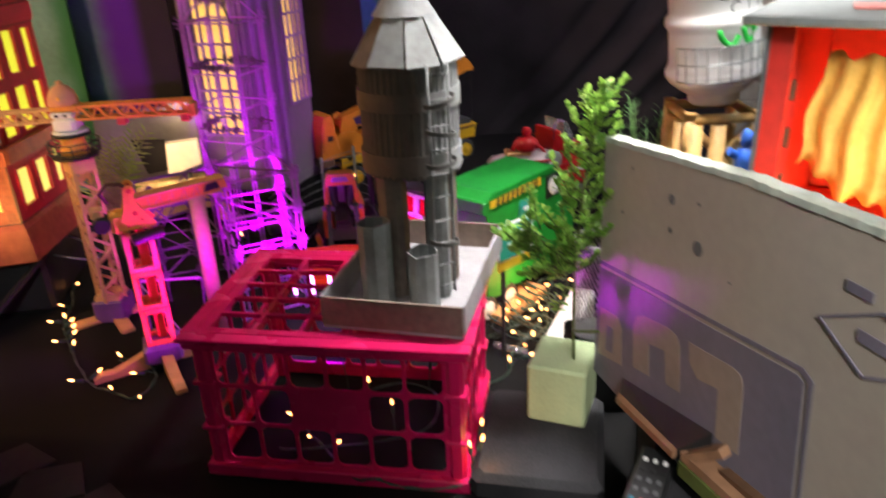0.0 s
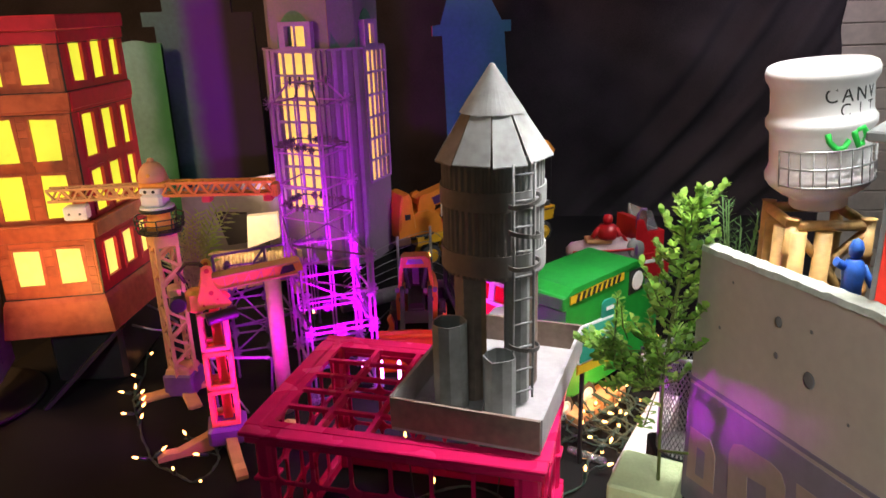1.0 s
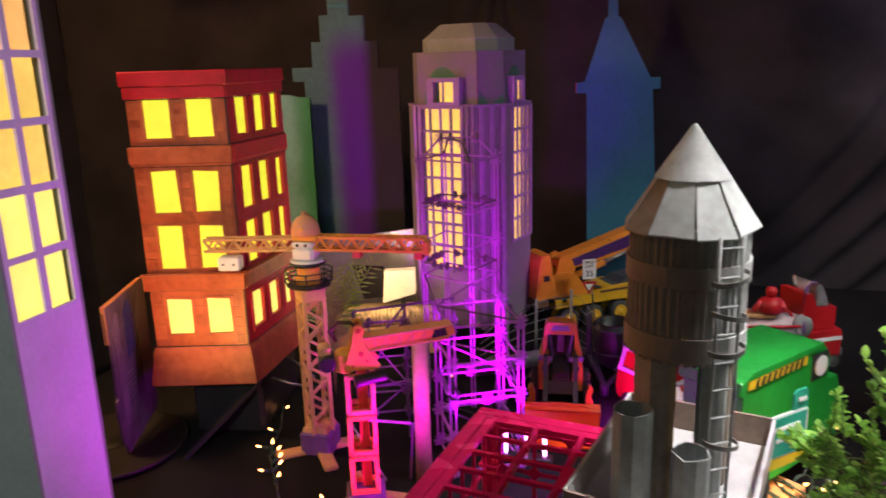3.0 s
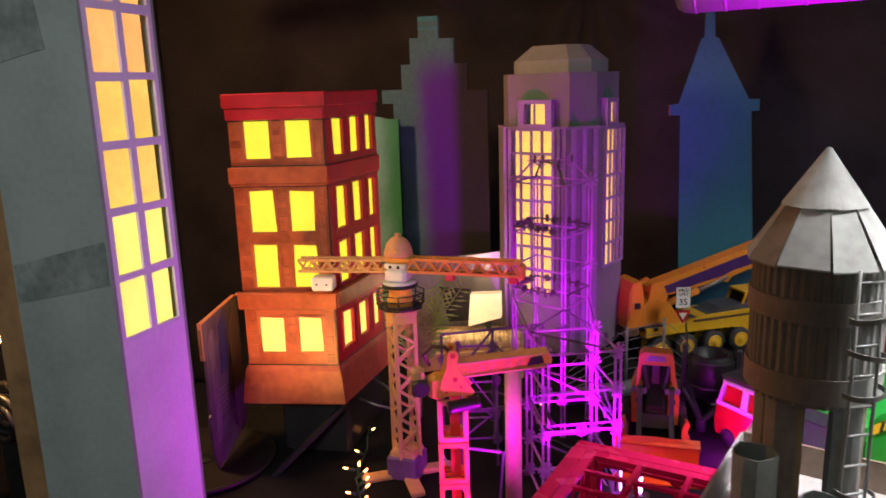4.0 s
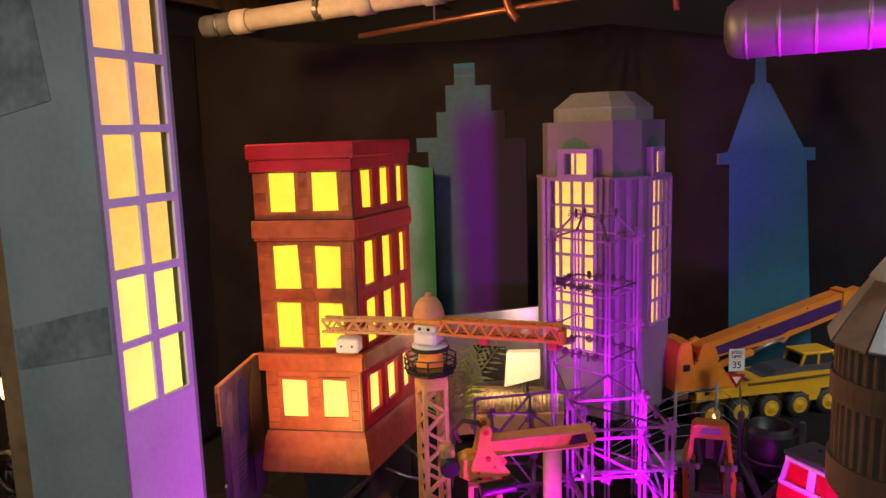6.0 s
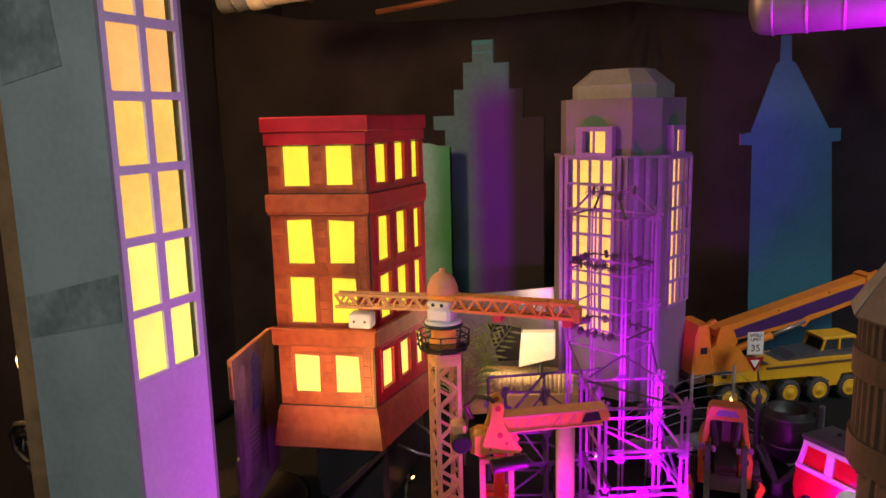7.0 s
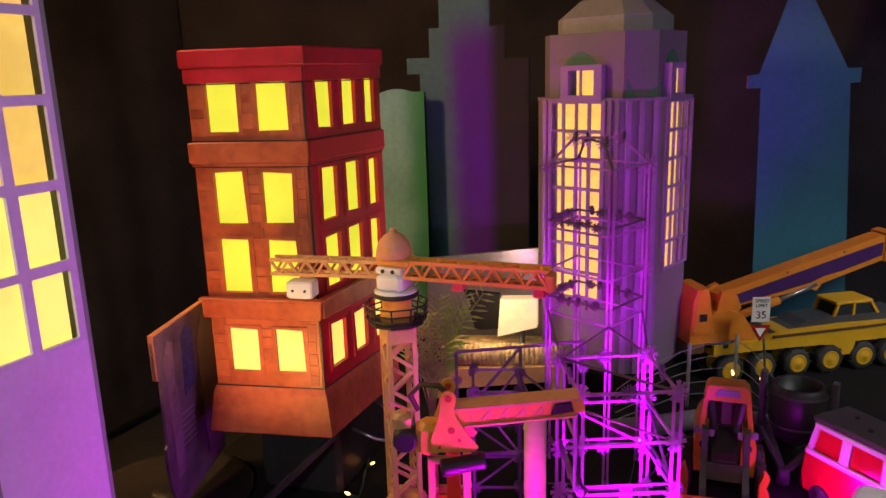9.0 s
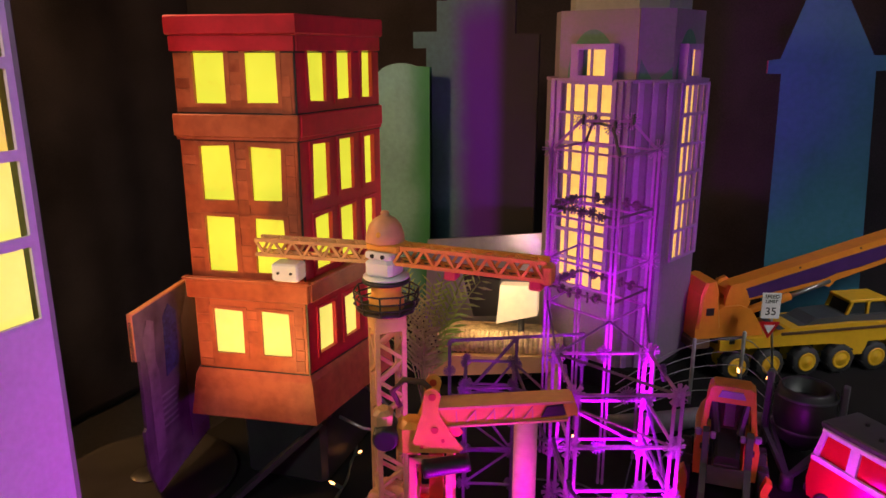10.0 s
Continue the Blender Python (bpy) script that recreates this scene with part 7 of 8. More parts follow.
def frond_plant(name, place, label, material, n, height, spread, leaf, seed, needle=False):
    rr = random.Random(seed)
    t = thing(name, place, 0, label, "plant")
    for k in range(n):
        a = rr.uniform(0, 6.2832) if needle else 6.2832 * k / n + rr.uniform(-0.3, 0.3)
        top = Vector((math.cos(a) * spread * rr.uniform(0.3, 1), math.sin(a) * spread * rr.uniform(0.3, 1), height * rr.uniform(0.7, 1.0)))
        pts = [Vector((top.x * s ** 2, top.y * s ** 2, top.z * (s if needle else s * (1.22 - 0.22 * s)))) for s in (0, 0.25, 0.5, 0.75, 1.0)]
        st = part("frond", Mesh().path(pts, 0.0014, 5), material, t)
        g = Mesh()
        for j in range(26 if needle else 15):
            s = 0.25 + 0.75 * j / 25 if needle else 0.42 + 0.58 * j / 14
            i = min(3, int(s * 4))
            p = pts[i].lerp(pts[i + 1], s * 4 - i)
            d = (pts[i + 1] - pts[i]).normalized()
            for side in (-1, 1):
                across = d.cross(Vector((rr.uniform(-1, 1), rr.uniform(-1, 1), 0.3)).normalized()) if needle else d.cross(Vector((0.35 * math.cos(a), -1, 0.25))).normalized() + Vector((0, 0, rr.uniform(-0.2, 0.05)))
                o = (d * (0.6 if needle else 0.75) + across * side).normalized()
                l = leaf * (1.15 - 0.6 * s) * rr.uniform(0.7, 1.2)
                w = d.cross(o).normalized() * l * (0.05 if needle else 0.02)
                if not needle:
                    w = d * l * 0.10
                u = o.cross(w).normalized() * l * 0.02
                g.add([tuple(p), tuple(p + o * l * 0.5 + w), tuple(p + o * l), tuple(p + o * l * 0.5 - w), tuple(p + o * l * 0.5 + u)], [[0, 1, 4], [1, 2, 4], [2, 3, 4], [3, 0, 4]])
        tagged(part("leaf_blade", g, material, st), kind="stuff")


frond_plant("fern_plant", (0.412, 1.62, TABLE), "dull green plastic fern by the water tank", FERN, 18, 0.50, 0.075, 0.045, 5, True)
frond_plant("palm_plant", (-0.845, 2.02, TABLE), "yellow-green plastic palm with feathered fronds", PALM, 11, 0.40, 0.13, 0.052, 8)

# ---- boards, boxes and clutter near the site board ----
mound = thing("cloth_box", (0.36, 0.92, TABLE), -15.5, "box covered in black cloth under the site board", "box")
part("cloth", Mesh().box((0.03, 0.0, 0.0645), (0.30, 0.68, 0.129), bev=0.02), CLOTH_BOX, mound)
low = thing("cloth_mound", (0.145, 1.16, TABLE), -12, "low box covered in black cloth under the foam block", "box")
part("cloth", Mesh().box((0.0, 0.02, 0.0245), (0.20, 0.24, 0.049), bev=0.014), CLOTH_BOX, low)
strip = thing("white_foam_strip", (0.245, 1.50, TABLE), 66, "white foam strip lying aslant beside the cup", "foam strip")
part("strip", Mesh().box((0, 0, 0.036), (0.30, 0.05, 0.07), bev=0.003), WHITE_PLASTIC, strip)
ruler = thing("wooden_plank", (0.105, 1.625, TABLE), 50, "orange-brown wooden plank with ruled marks", "plank")
part("plank", Mesh().box((0.09, 0.0, 0.012), (0.18, 0.055, 0.024), bev=0.002), CRANE_TAN, ruler)
for k in range(9):
    part("mark", Mesh().box((0.02 + 0.018 * k, -0.0282, 0.012), (0.002, 0.001, 0.014)), BROWN_WOOD, ruler)
clear = thing("clear_tube", (0.10, 1.522, TABLE + 0.008), -30, "clear plastic tube lying among the lights", "tube")
part("wall", Mesh().tube((0, 0, 0), (0.075, 0, 0), 0.008, 14), CLEAR, clear)

remote = thing("remote_control", (0.256, 0.952, TABLE + 0.13), 62, "black remote control with rows of small buttons", "remote control")
part("case", Mesh().box((-0.02, 0, 0.008), (0.17, 0.046, 0.016), bev=0.005), BLACK, remote)
for i in range(7):
    for j in range(3):
        part("button", Mesh().box((-0.085 + 0.02 * i, -0.013 + 0.013 * j, 0.0165), (0.007, 0.006, 0.003), bev=0.001), (WHITE_PLASTIC, FIRE_RED, SPIRE_BLUE)[j] if i == 2 else GREY_DARK if i < 5 else WHITE_PLASTIC if i == 6 else BLACK, remote)


PLATE_BLACK = mat("scuffed_black_plastic", (0.010, 0.009, 0.009), 0.5, var=0.3, grain=30, big=12, bump=0.08)
PRINT_COBALT = mat("cobalt_print", (0.045, 0.06, 0.17), 0.35, var=0.45, grain=160, big=40, bump=0.03)
PRINT_LILAC = mat("lilac_print", (0.19, 0.165, 0.19), 0.35, var=0.25, grain=60, big=20, bump=0.03)
POST_WOOD = mat("brown_post_wood", (0.27, 0.14, 0.065), 0.65, var=0.25, grain=40, big=8)
FRAME_WOOD = mat("brown_frame_wood", (0.30, 0.16, 0.09), 0.5, var=0.2, grain=40, big=10)


def slab(mesh, pts, t):
    """A flat piece on four corners, t thick below them."""
    return mesh.loft([[(x, y, z - t) for x, y, z in pts], list(pts)])


def picture_frame():
    t = thing("picture_frame", (0.29, 0.95, TABLE + 0.129), 0, "brown wooden picture frame leaning on the site board", "frame")
    put = lambda *pts: [(x - 0.29, y - 0.95, z - TABLE - 0.129) for x, y, z in pts]
    part("backing", slab(Mesh(), put((0.264, 1.138, 0.786), (0.321, 0.930, 0.841), (0.289, 0.956, 0.797), (0.258, 1.128, 0.765)), 0.018), BLACK, t, "black backing board")
    part("thin_rail", slab(Mesh(), put((0.258, 1.128, 0.766), (0.289, 0.956, 0.798), (0.284, 0.955, 0.793), (0.253, 1.127, 0.759)), 0.010), FRAME_WOOD, t, "thin raw wood edge")
    rail = lambda a, b, w, h: Mesh().bar(*put(a, b), w, h)
    part("rail", rail((0.302, 0.944, 0.797), (0.329, 0.902, 0.838), 0.026, 0.012), FRAME_WOOD, t)
    part("rail", rail((0.303, 0.950, 0.7955), (0.338, 0.838, 0.806), 0.027, 0.0125), FRAME_WOOD, t)
    part("rail_side", rail((0.290, 0.944, 0.778), (0.324, 0.836, 0.788), 0.004, 0.02), STEM, t, "green painted outer side")
    part("panel", rail((0.331, 0.902, 0.808), (0.350, 0.836, 0.818), 0.022, 0.008), BROWN_WOOD, t, "dark brown inner panel")


# ---- the printed board by the red building ----
art = thing("printed_board", (-1.172, 1.600, TABLE + 0.0125), 105, "worn printed card cut-out standing by the red building", "board")
part("card", Mesh().prism([(0.0, 0.05), (0.02, 0.0), (0.21, 0.03), (0.21, 0.352), (0.195, 0.356), (0.0, 0.352), (-0.012, 0.34), (-0.012, 0.27), (0.002, 0.265), (0.0, 0.14), (-0.006, 0.135), (-0.006, 0.10)], 0, 0.006, axis="y"), BOARD_ART, art)
part("edge", Mesh().prism([(-0.012, 0.27), (-0.0085, 0.27), (-0.0085, 0.350), (0.195, 0.3565), (0.195, 0.360), (-0.012, 0.3535)], -0.001, 0.007, axis="y"), CRANE_TAN, art, "raw tan edge")
for k in range(6):
    part("print_line", Mesh().box((0.075, -0.001, 0.115 + 0.012 * k), (0.05, 0.001, 0.004), pose(0, 0, 0)), GREY_PAINT, art)
part("print_patch", Mesh().prism([(0.075, 0.205), (0.118, 0.215), (0.122, 0.315), (0.100, 0.335), (0.080, 0.318)], -0.0016, -0.0004, axis="y"), PRINT_COBALT, art, "blue printed patch")
part("print_patch", Mesh().prism([(0.020, 0.06), (0.050, 0.07), (0.052, 0.225), (0.044, 0.250), (0.050, 0.320), (0.030, 0.330), (0.012, 0.300), (0.020, 0.230)], -0.0016, -0.0004, axis="y"), PRINT_LILAC, art, "lilac printed tower shape")
part("print_patch", Mesh().prism([(0.140, 0.05), (0.20, 0.06), (0.20, 0.30), (0.165, 0.34), (0.138, 0.29)], -0.0016, -0.0004, axis="y"), PRINT_BLUE, art, "grey-blue printed shape")
plate = thing("turntable", (-1.25, 1.655, TABLE), 0, "round black turntable lying on the table", "turntable")
part("disc", Mesh().lathe([(0.150, 0.0), (0.164, 0.003), (0.166, 0.010), (0.160, 0.0135), (0.150, 0.0105), (0.01, 0.010)], 56), PLATE_BLACK, plate)
part("hub", Mesh().lathe([(0.03, 0.0102), (0.028, 0.0125), (0.004, 0.013)], 24), BLACK, plate)

# ---- behind: chair, lit paper shade, glossy panel ----
chair = thing("rush_chair", (-0.83, 2.37, -0.026), 17, "pale wooden chair with a woven rush seat", "chair")
part("seat_roll", Mesh().lathe([(0.022, 0), (0.026, 0.01), (0.026, 0.29), (0.022, 0.30)], 20, m=pose(-0.13, -0.05, 0.745, 0, 90)), RUSH, chair, "woven rush seat edge")
for k in range(24):
    part("rush_strand", Mesh().lathe([(0.0265, 0), (0.0285, 0.003), (0.0285, 0.007), (0.0265, 0.010)], 14, m=pose(-0.12 + 0.0117 * k, -0.05, 0.745, 0, 90)), RUSH, chair)
part("seat", Mesh().box((0.02, 0.02, 0.735), (0.28, 0.12, 0.03), bev=0.012), RUSH, chair, "woven rush seat")
part("front_rail", Mesh().prism([(-0.16, 0.66), (0.14, 0.69), (0.17, 0.715), (0.17, 0.73), (-0.16, 0.715)], -0.085, -0.065, axis="y"), CHAIR_WOOD, chair)
for x in (-0.15, 0.15):
    for y in (-0.06, 0.26):
        part("leg", Mesh().lathe([(0.014, 0), (0.019, 0.4), (0.019, 0.72)], 14, (x, y, 0)), CHAIR_WOOD, chair)
panel = thing("glossy_panel", (-0.92, 2.56, TABLE - 0.034), 12, "glossy grey panel leaning behind the cranes", "panel")
part("sheet", Mesh().prism([(-0.18, 0.06), (0.17, 0.10), (0.17, 0.36), (-0.17, 0.32)], 0, 0.01, axis="y"), GLOSS_GREY, panel)
part("foot", Mesh().box((0, 0.03, 0.070), (0.3, 0.05, 0.071)), BLACK, panel)
shade = thing("lit_shade", (-0.768, 2.40, TABLE - 0.0), 10, "warmly lit paper shade on a dark foot", "lamp")
part("shade", Mesh().prism([(-0.059, 0.138), (0.040, 0.168), (0.040, 0.243), (-0.051, 0.238)], -0.020, 0.012, axis="y"), SHADE_LIT, shade, "lit paper shade, cut aslant below")
part("foot", Mesh().lathe([(0.03, 0), (0.03, 0.01), (0.008, 0.02), (0.008, 0.152)], 16), BLACK, shade)
part("dark_side", Mesh().prism([(-0.120, 0.146), (-0.0625, 0.152), (-0.0555, 0.246), (-0.148, 0.252), (-0.136, 0.205), (-0.126, 0.168)], -0.004, 0.008, axis="y"), CLOTH, shade, "dark curved side of the shade")

# ---- ceiling services ----
def duct():
    t = thing("air_duct", (0, 0, 0), 0, "round galvanised air duct under the joists", "duct")
    a, b = Vector((-0.25, 2.62, 1.71)), Vector((1.5, 2.45, 1.73))
    d = (b - a).normalized()
    q = Matrix.Translation(a) @ d.to_track_quat("Z", "Y").to_matrix().to_4x4()
    L = (b - a).length
    part("pipe", Mesh().lathe([(0.004, -0.022), (0.040, -0.021), (0.062, -0.014), (0.073, 0.002), (0.0765, 0.022), (0.0765, L)], 40, m=q), DUCT_STEEL, t)
    for s in (0.034, 0.112, 0.195, 0.312, 0.55, 0.85, 1.2):
        part("seam", Mesh().lathe([(0.0767, s - 0.005), (0.0792, s - 0.001), (0.0792, s + 0.001), (0.0767, s + 0.005)], 40, m=q, caps=False), DUCT_STEEL, t)
    part("upper_pipe", Mesh().lathe([(0.06, 0.05), (0.07, 0.06), (0.07, L)], 30, m=Matrix.Translation((0, 0.05, 0.15)) @ q), DUCT_STEEL, t)
    part("strap", Mesh().path([a + d * 0.553 + Vector((0, 0.086 * math.cos(x), 0.086 * math.sin(x))) for x in [radians(g) for g in range(-180, 1, 15)]] + [a + d * 0.553 + Vector((0, 0.086, 0.42))], 0.003, 5), STEEL, t)
    p = thing("drain_pipe", (0, 0, 0), 0, "pale plastic drain pipe hung below the joists", "pipe")
    part("pipe", Mesh().tube((-1.85, 2.55, 1.845), (-0.2, 2.62, 1.93), 0.034, 20), PIPE_WHITE, p)
    for x, z in ((-1.80, 1.8475), (-1.35, 1.871), (-1.12, 1.8825)):
        part("coupling", Mesh().tube((x, 2.55 + 0.0425 * (x + 1.85), z), (x + 0.06, 2.55 + 0.0425 * (x + 1.91), z + 0.003), 0.04, 20), PIPE_WHITE, p)
    part("sleeve", Mesh().tube((-1.92, 2.547, 1.8414), (-1.80, 2.552, 1.8476), 0.037, 20), GREY_DARK, p, "grey rubber sleeve")
    part("clamp", Mesh().tube((-1.865, 2.549, 1.844), (-1.855, 2.55, 1.8445), 0.039, 20), STEEL, p, "steel band clamp")
    strap = part("strap", Mesh().loft([[(-1.475 + 0.010 * k + 0.012 * (g + 90) / 180, 2.565 + 0.038 * math.cos(radians(g)), 1.866 + 0.038 * math.sin(radians(g))) for k in (-1, 1)] + [(-1.475 + 0.010 * k + 0.012 * (g + 90) / 180, 2.565 + 0.040 * math.cos(radians(g)), 1.866 + 0.040 * math.sin(radians(g))) for k in (1, -1)] for g in range(-180, 31, 15)]), STEEL, p, "perforated steel hanger strap")
    part("strap_tail", Mesh().bar((-1.475, 2.527, 1.866), (-1.505, 2.535, 2.11), 0.002, 0.020), STEEL, p, "perforated steel hanger strap")
    for k in range(8):
        part("strap_hole", Mesh().lathe([(0.004, -0.0004), (0.0038, 0.0004)], 8, m=pose(-1.478 - 0.0037 * k, 2.5255 + 0.001 * k, 1.885 + 0.028 * k, 90)), BLACK, p)
    part("branch", Mesh().tube((-1.33, 2.56, 1.872), (-1.25, 2.50, 2.05), 0.026, 16), PIPE_WHITE, p)
    part("hanger", Mesh().path([(-1.5, 2.56, 1.83), (-1.5, 2.60, 1.86), (-1.5, 2.60, 2.12)], 0.006, 6), STEEL, p)
    c = thing("copper_pipe", (0, 0, 0), 0, "thin copper pipe with a valve below the joists", "pipe")
    part("pipe", Mesh().path([(-1.36, 2.6, 1.775), (-0.86, 2.6, 1.815), (-0.38, 2.6, 1.85), (0.2, 2.58, 1.9)], 0.009, 8), COPPER, c)
    part("valve", Mesh().path([(-0.87, 2.6, 1.90), (-0.865, 2.59, 1.83), (-0.85, 2.58, 1.80), (-0.83, 2.58, 1.78)], 0.012, 8), COPPER, c)
    part("drop", Mesh().tube((-0.40, 2.6, 1.85), (-0.395, 2.6, 1.77), 0.009, 10), COPPER, c)
    part("hanger", Mesh().tube((-1.1, 2.6, 1.795), (-1.1, 2.6, 2.11), 0.003, 6), STEEL, c)


duct()

# ---- at the far side: timber post and hanging bulb ----
post = thing("timber_post", (-1.325, 1.30, 0), 0, "dark brown timber post behind the grey tower", "post")
part("post", Mesh().box((0.0, 0.0, 1.055), (0.07, 0.05, 2.11), bev=0.006), POST_WOOD, post)
hang = thing("hanging_bulb", (-1.785, 1.60, 0), 0, "bare warm bulb hanging on a thin cord", "lamp")
part("cord", Mesh().path([(0.03, 0, 2.11), (0.01, 0, 1.5), (-0.005, 0, 0.95)], 0.002, 5), COPPER, hang)
part("bulb", Mesh().lathe([(0.006, 0.95), (0.012, 0.94), (0.022, 0.905), (0.018, 0.88), (0.004, 0.868)], 18, (-0.005, 0, 0)), BULB_BIG, hang, "glowing glass bulb")
coil = thing("coiled_cable", (-1.83, 1.62, 0), 0, "coil of dark corrugated hose on a stand", "hose")
part("coil", Mesh().path([(0.055 * math.cos(a * 0.7), 0.02 * math.sin(a * 0.4), 0.70 + 0.055 * math.sin(a * 0.7) - 0.0016 * a) for a in range(0, 40)], 0.008, 8), BLACK, coil)
part("stand", Mesh().box((0, 0.04, 0.32), (0.09, 0.05, 0.64)), BLACK, coil)


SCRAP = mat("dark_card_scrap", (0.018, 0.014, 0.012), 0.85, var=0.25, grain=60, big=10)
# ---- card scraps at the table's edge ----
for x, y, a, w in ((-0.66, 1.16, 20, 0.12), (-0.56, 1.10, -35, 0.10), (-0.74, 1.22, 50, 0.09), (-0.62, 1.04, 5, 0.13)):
    sc = thing("card_scrap", (x, y, TABLE), a, "scrap of dark cardboard lying on the cloth", "card scrap", "card scraps")
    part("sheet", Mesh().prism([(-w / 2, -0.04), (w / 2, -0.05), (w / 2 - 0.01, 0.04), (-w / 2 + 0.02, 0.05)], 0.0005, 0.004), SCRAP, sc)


# ---- light strings ----
def light_string(name, label, pts, bulbs, seed):
    """A green wire through plan points with small warm bulbs beside it."""
    rr = random.Random(seed)
    t = thing(name, (0, 0, 0), 0, label, "string lights")
    smooth = []
    pts = [Vector(p) for p in pts]
    for i in range(len(pts) - 1):
        p0, p1, p2, p3 = (pts[max(0, min(len(pts) - 1, i + j))] for j in (-1, 0, 1, 2))
        for k in range(6):
            s = k / 6
            smooth.append(0.5 * ((2 * p1) + (p2 - p0) * s + (2 * p0 - 5 * p1 + 4 * p2 - p3) * s * s + (3 * p1 - p0 - 3 * p2 + p3) * s ** 3))
    part("wire", Mesh().path(smooth, 0.0016, 5), WIRE_GREEN, t, "green twisted wire")
    part("wire", Mesh().path([p + Vector((0.003 * math.sin(i * 1.3), 0.003 * math.cos(i * 1.3), 0.001)) for i, p in enumerate(smooth)], 0.0014, 5), WIRE_GREEN, t, "green twisted wire")
    for b in bulbs:
        b = Vector(b)
        near = min(smooth, key=lambda p: (p - b).length)
        d = (b - near)
        d = d.normalized() if d.length > 0.004 else Vector((rr.uniform(-1, 1), rr.uniform(-1, 1), 0.5)).normalized()
        q = Matrix.Translation(b) @ d.to_track_quat("Z", "Y").to_matrix().to_4x4()
        s = part("socket", Mesh().lathe([(0.002, -0.018), (0.0036, -0.016), (0.0036, -0.003), (0.003, 0.0)], 10, m=q), WIRE_GREEN, t)
        part("bulb", Mesh().lathe([(0.0020, 0.0), (0.0028, 0.003), (0.0025, 0.0075), (0.0004, 0.0120)], 10, m=q), BULB, s, "small glowing bulb")
        if (near - b).length > 0.02:
            part("lead", Mesh().path([near, near.lerp(b, 0.5) + Vector((0, 0, 0.006)), b - d * 0.016], 0.0012, 5), WIRE_GREEN, t)
    return t


Z = TABLE + 0.006
left = [(-0.875, 1.71), (-0.835, 1.66), (-0.70, 1.47), (-0.80, 1.585), (-0.62, 1.46), (-0.905, 1.77), (-0.894, 1.692), (-0.852, 1.689), (-0.843, 1.602), (-0.82, 1.631), (-0.922, 1.884), (-0.676, 1.528), (-0.57, 1.506), (-0.736, 1.443), (-0.649, 1.409), (-0.583, 1.377)]
light_string("light_string", "string of small warm bulbs trailing across the table", [(-0.95, 1.92, Z), (-0.90, 1.80, Z), (-0.87, 1.69, Z), (-0.83, 1.62, Z), (-0.75, 1.50, Z), (-0.70, 1.44, Z), (-0.66, 1.42, Z), (-0.60, 1.39, Z), (-0.58, 1.45, Z), (-0.62, 1.52, Z), (-0.69, 1.53, Z)], [(x, y, Z + 0.012) for x, y in left], 1)
heap = random.Random(21)
pts = [(0.02, 1.50, Z)]
for k in range(64):
    a = 0.9 * k
    pts.append((0.19 + 0.085 * math.cos(a) * heap.uniform(0.4, 1.15) - 0.0005 * k, 1.645 + 0.15 * math.sin(a * 0.83) * heap.uniform(0.5, 1.1), Z + heap.uniform(0.0, 0.03)))
pts += [(0.14, 1.50, Z), (0.12, 1.42, Z), (0.06, 1.36, Z), (0.045, 1.24, Z)]
right = [(0.177, 1.701), (0.14, 1.624), (0.185, 1.615), (0.218, 1.731), (0.229, 1.639), (0.13, 1.571), (0.261, 1.697), (0.24, 1.757), (0.161, 1.505), (0.121, 1.42), (0.295, 1.759), (0.205, 1.66), (0.165, 1.66), (0.245, 1.60), (0.20, 1.57), (0.15, 1.70), (0.28, 1.64), (0.355, 2.0), (0.215, 1.50), (0.185, 1.545), (0.235, 1.545), (0.255, 1.62), (0.145, 1.545), (0.17, 1.59), (0.21, 1.62), (0.265, 1.73), (0.195, 1.73), (0.225, 1.69), (0.165, 1.45), (0.20, 1.47)]
light_string("light_heap", "tangled heap of small warm bulbs on green wire", pts, [(x, y, Z + heap.uniform(0.012, 0.03)) for x, y in right], 2)
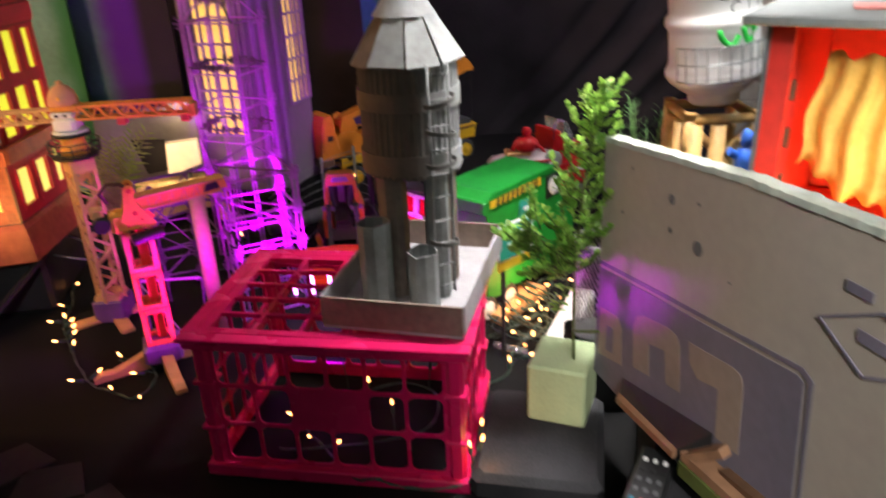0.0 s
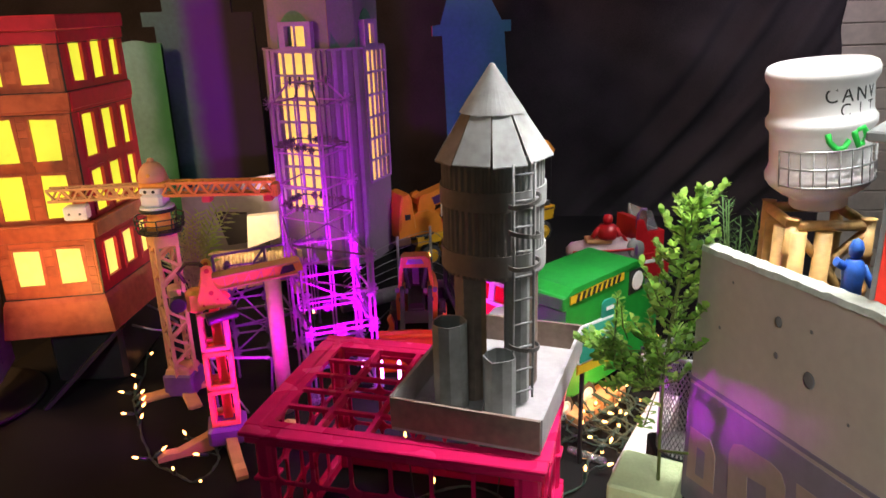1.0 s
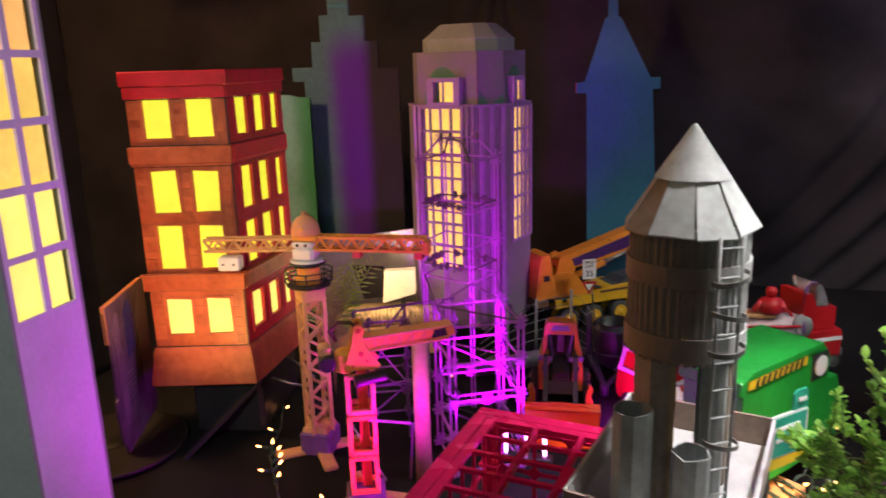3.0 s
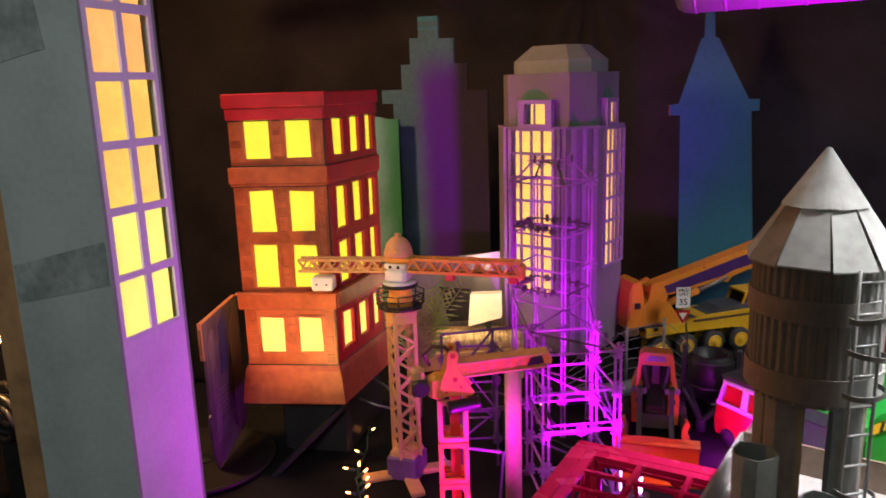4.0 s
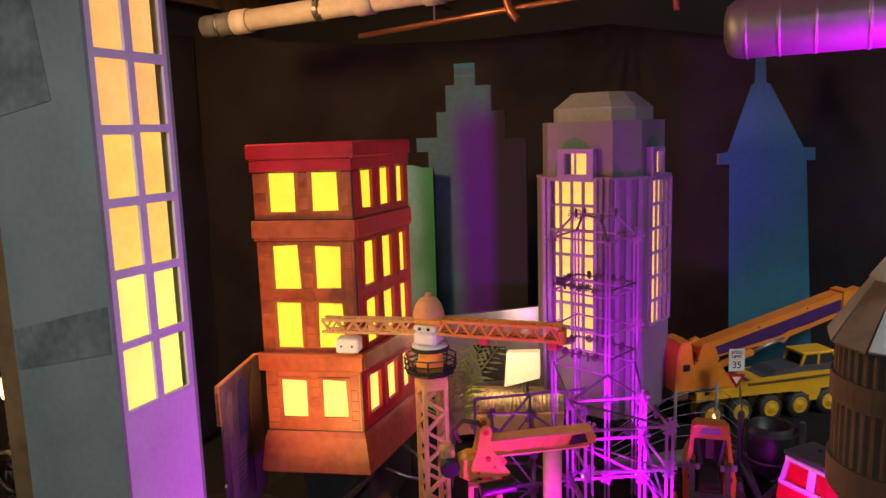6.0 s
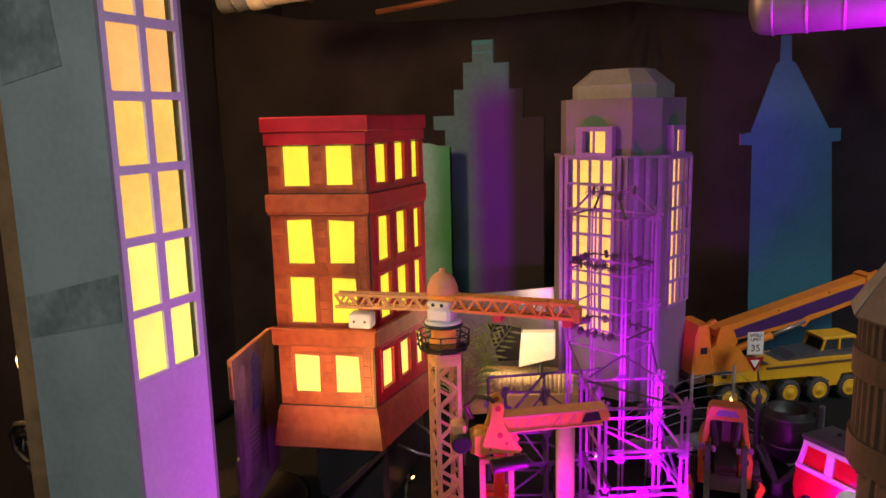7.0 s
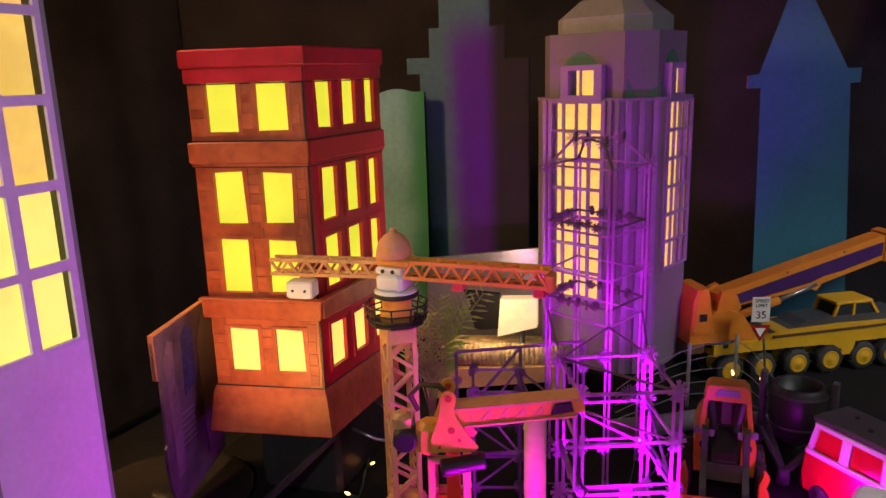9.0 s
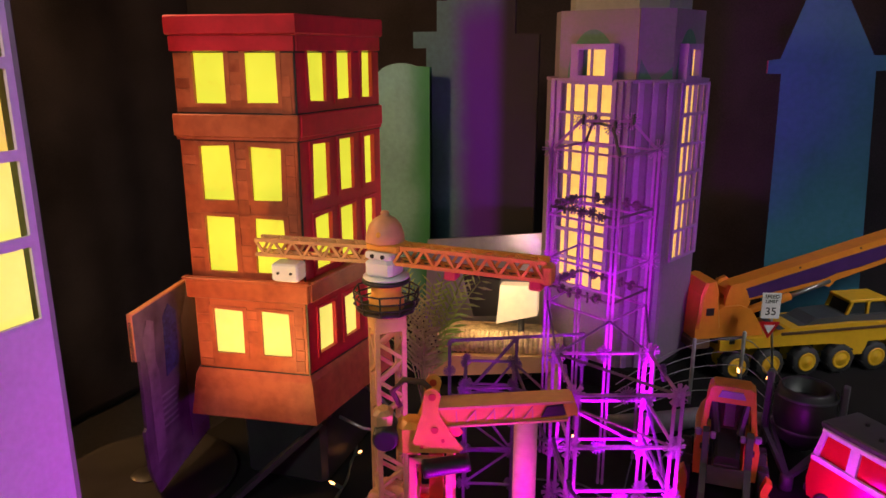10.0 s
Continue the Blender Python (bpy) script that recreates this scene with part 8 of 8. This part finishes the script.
light_string("crate_lights", "string of small warm bulbs strung through the crate", [(0.045, 1.24, Z), (0.04, 1.17, Z + 0.01), (0.035, 1.13, Z + 0.03), (0.02, 1.10, Z + 0.012), (-0.06, 1.10, Z + 0.008), (-0.12, 1.112, Z + 0.02), (-0.15, 1.125, Z + 0.01), (-0.2, 1.2, Z), (-0.25, 1.3, Z), (-0.1, 1.4, Z), (-0.02, 1.35, Z), (-0.05, 1.25, Z), (-0.2, 1.22, Z), (-0.3, 1.22, Z)],
             [(0.05, 1.155, Z + 0.05), (0.052, 1.19, Z + 0.055), (0.057, 1.12, Z + 0.035), (0.03, 1.12, Z + 0.07), (-0.24, 1.235, Z + 0.012), (-0.19, 1.215, Z + 0.012), (-0.10, 1.29, Z + 0.03), (-0.15, 1.38, Z + 0.02), (-0.03, 1.38, Z + 0.06), (-0.28, 1.30, Z + 0.012), (-0.2, 1.40, Z + 0.1)], 3)
light_string("far_lights", "string of small warm bulbs behind the toys", [(-0.62, 1.95, Z), (-0.5, 1.98, Z), (-0.42, 1.96, Z), (-0.36, 2.2, Z), (-0.24, 2.40, Z), (-0.14, 2.36, Z), (-0.05, 2.30, Z), (0.05, 2.25, Z), (0.2, 2.2, Z)],
             [(-0.265, 2.432, 0.70), (-0.205, 2.42, 0.70), (-0.14, 2.335, 0.70), (-0.03, 2.26, 0.66), (0.01, 2.24, 0.67), (-0.60, 1.96, 0.72), (-0.52, 1.985, 0.70), (-0.40, 1.95, 0.74), (0.12, 2.2, 0.64)], 4)

# ---- the magenta lamp ----
led = thing("led_bar_lamp", (-0.31, 1.775, TABLE), 0, "row of upright pink LED tubes on a black foot", "lamp")
part("foot", Mesh().box((0, 0, 0.008), (0.12, 0.03, 0.016), bev=0.004), BLACK, led)
for x in (-0.042, 0.0, 0.042):
    part("tube", Mesh().lathe([(0.003, 0.017), (0.0042, 0.02), (0.0042, 0.062), (0.002, 0.066)], 12, (x, 0, 0)), LED_PINK, led, "glowing pink tube")
picture_frame()
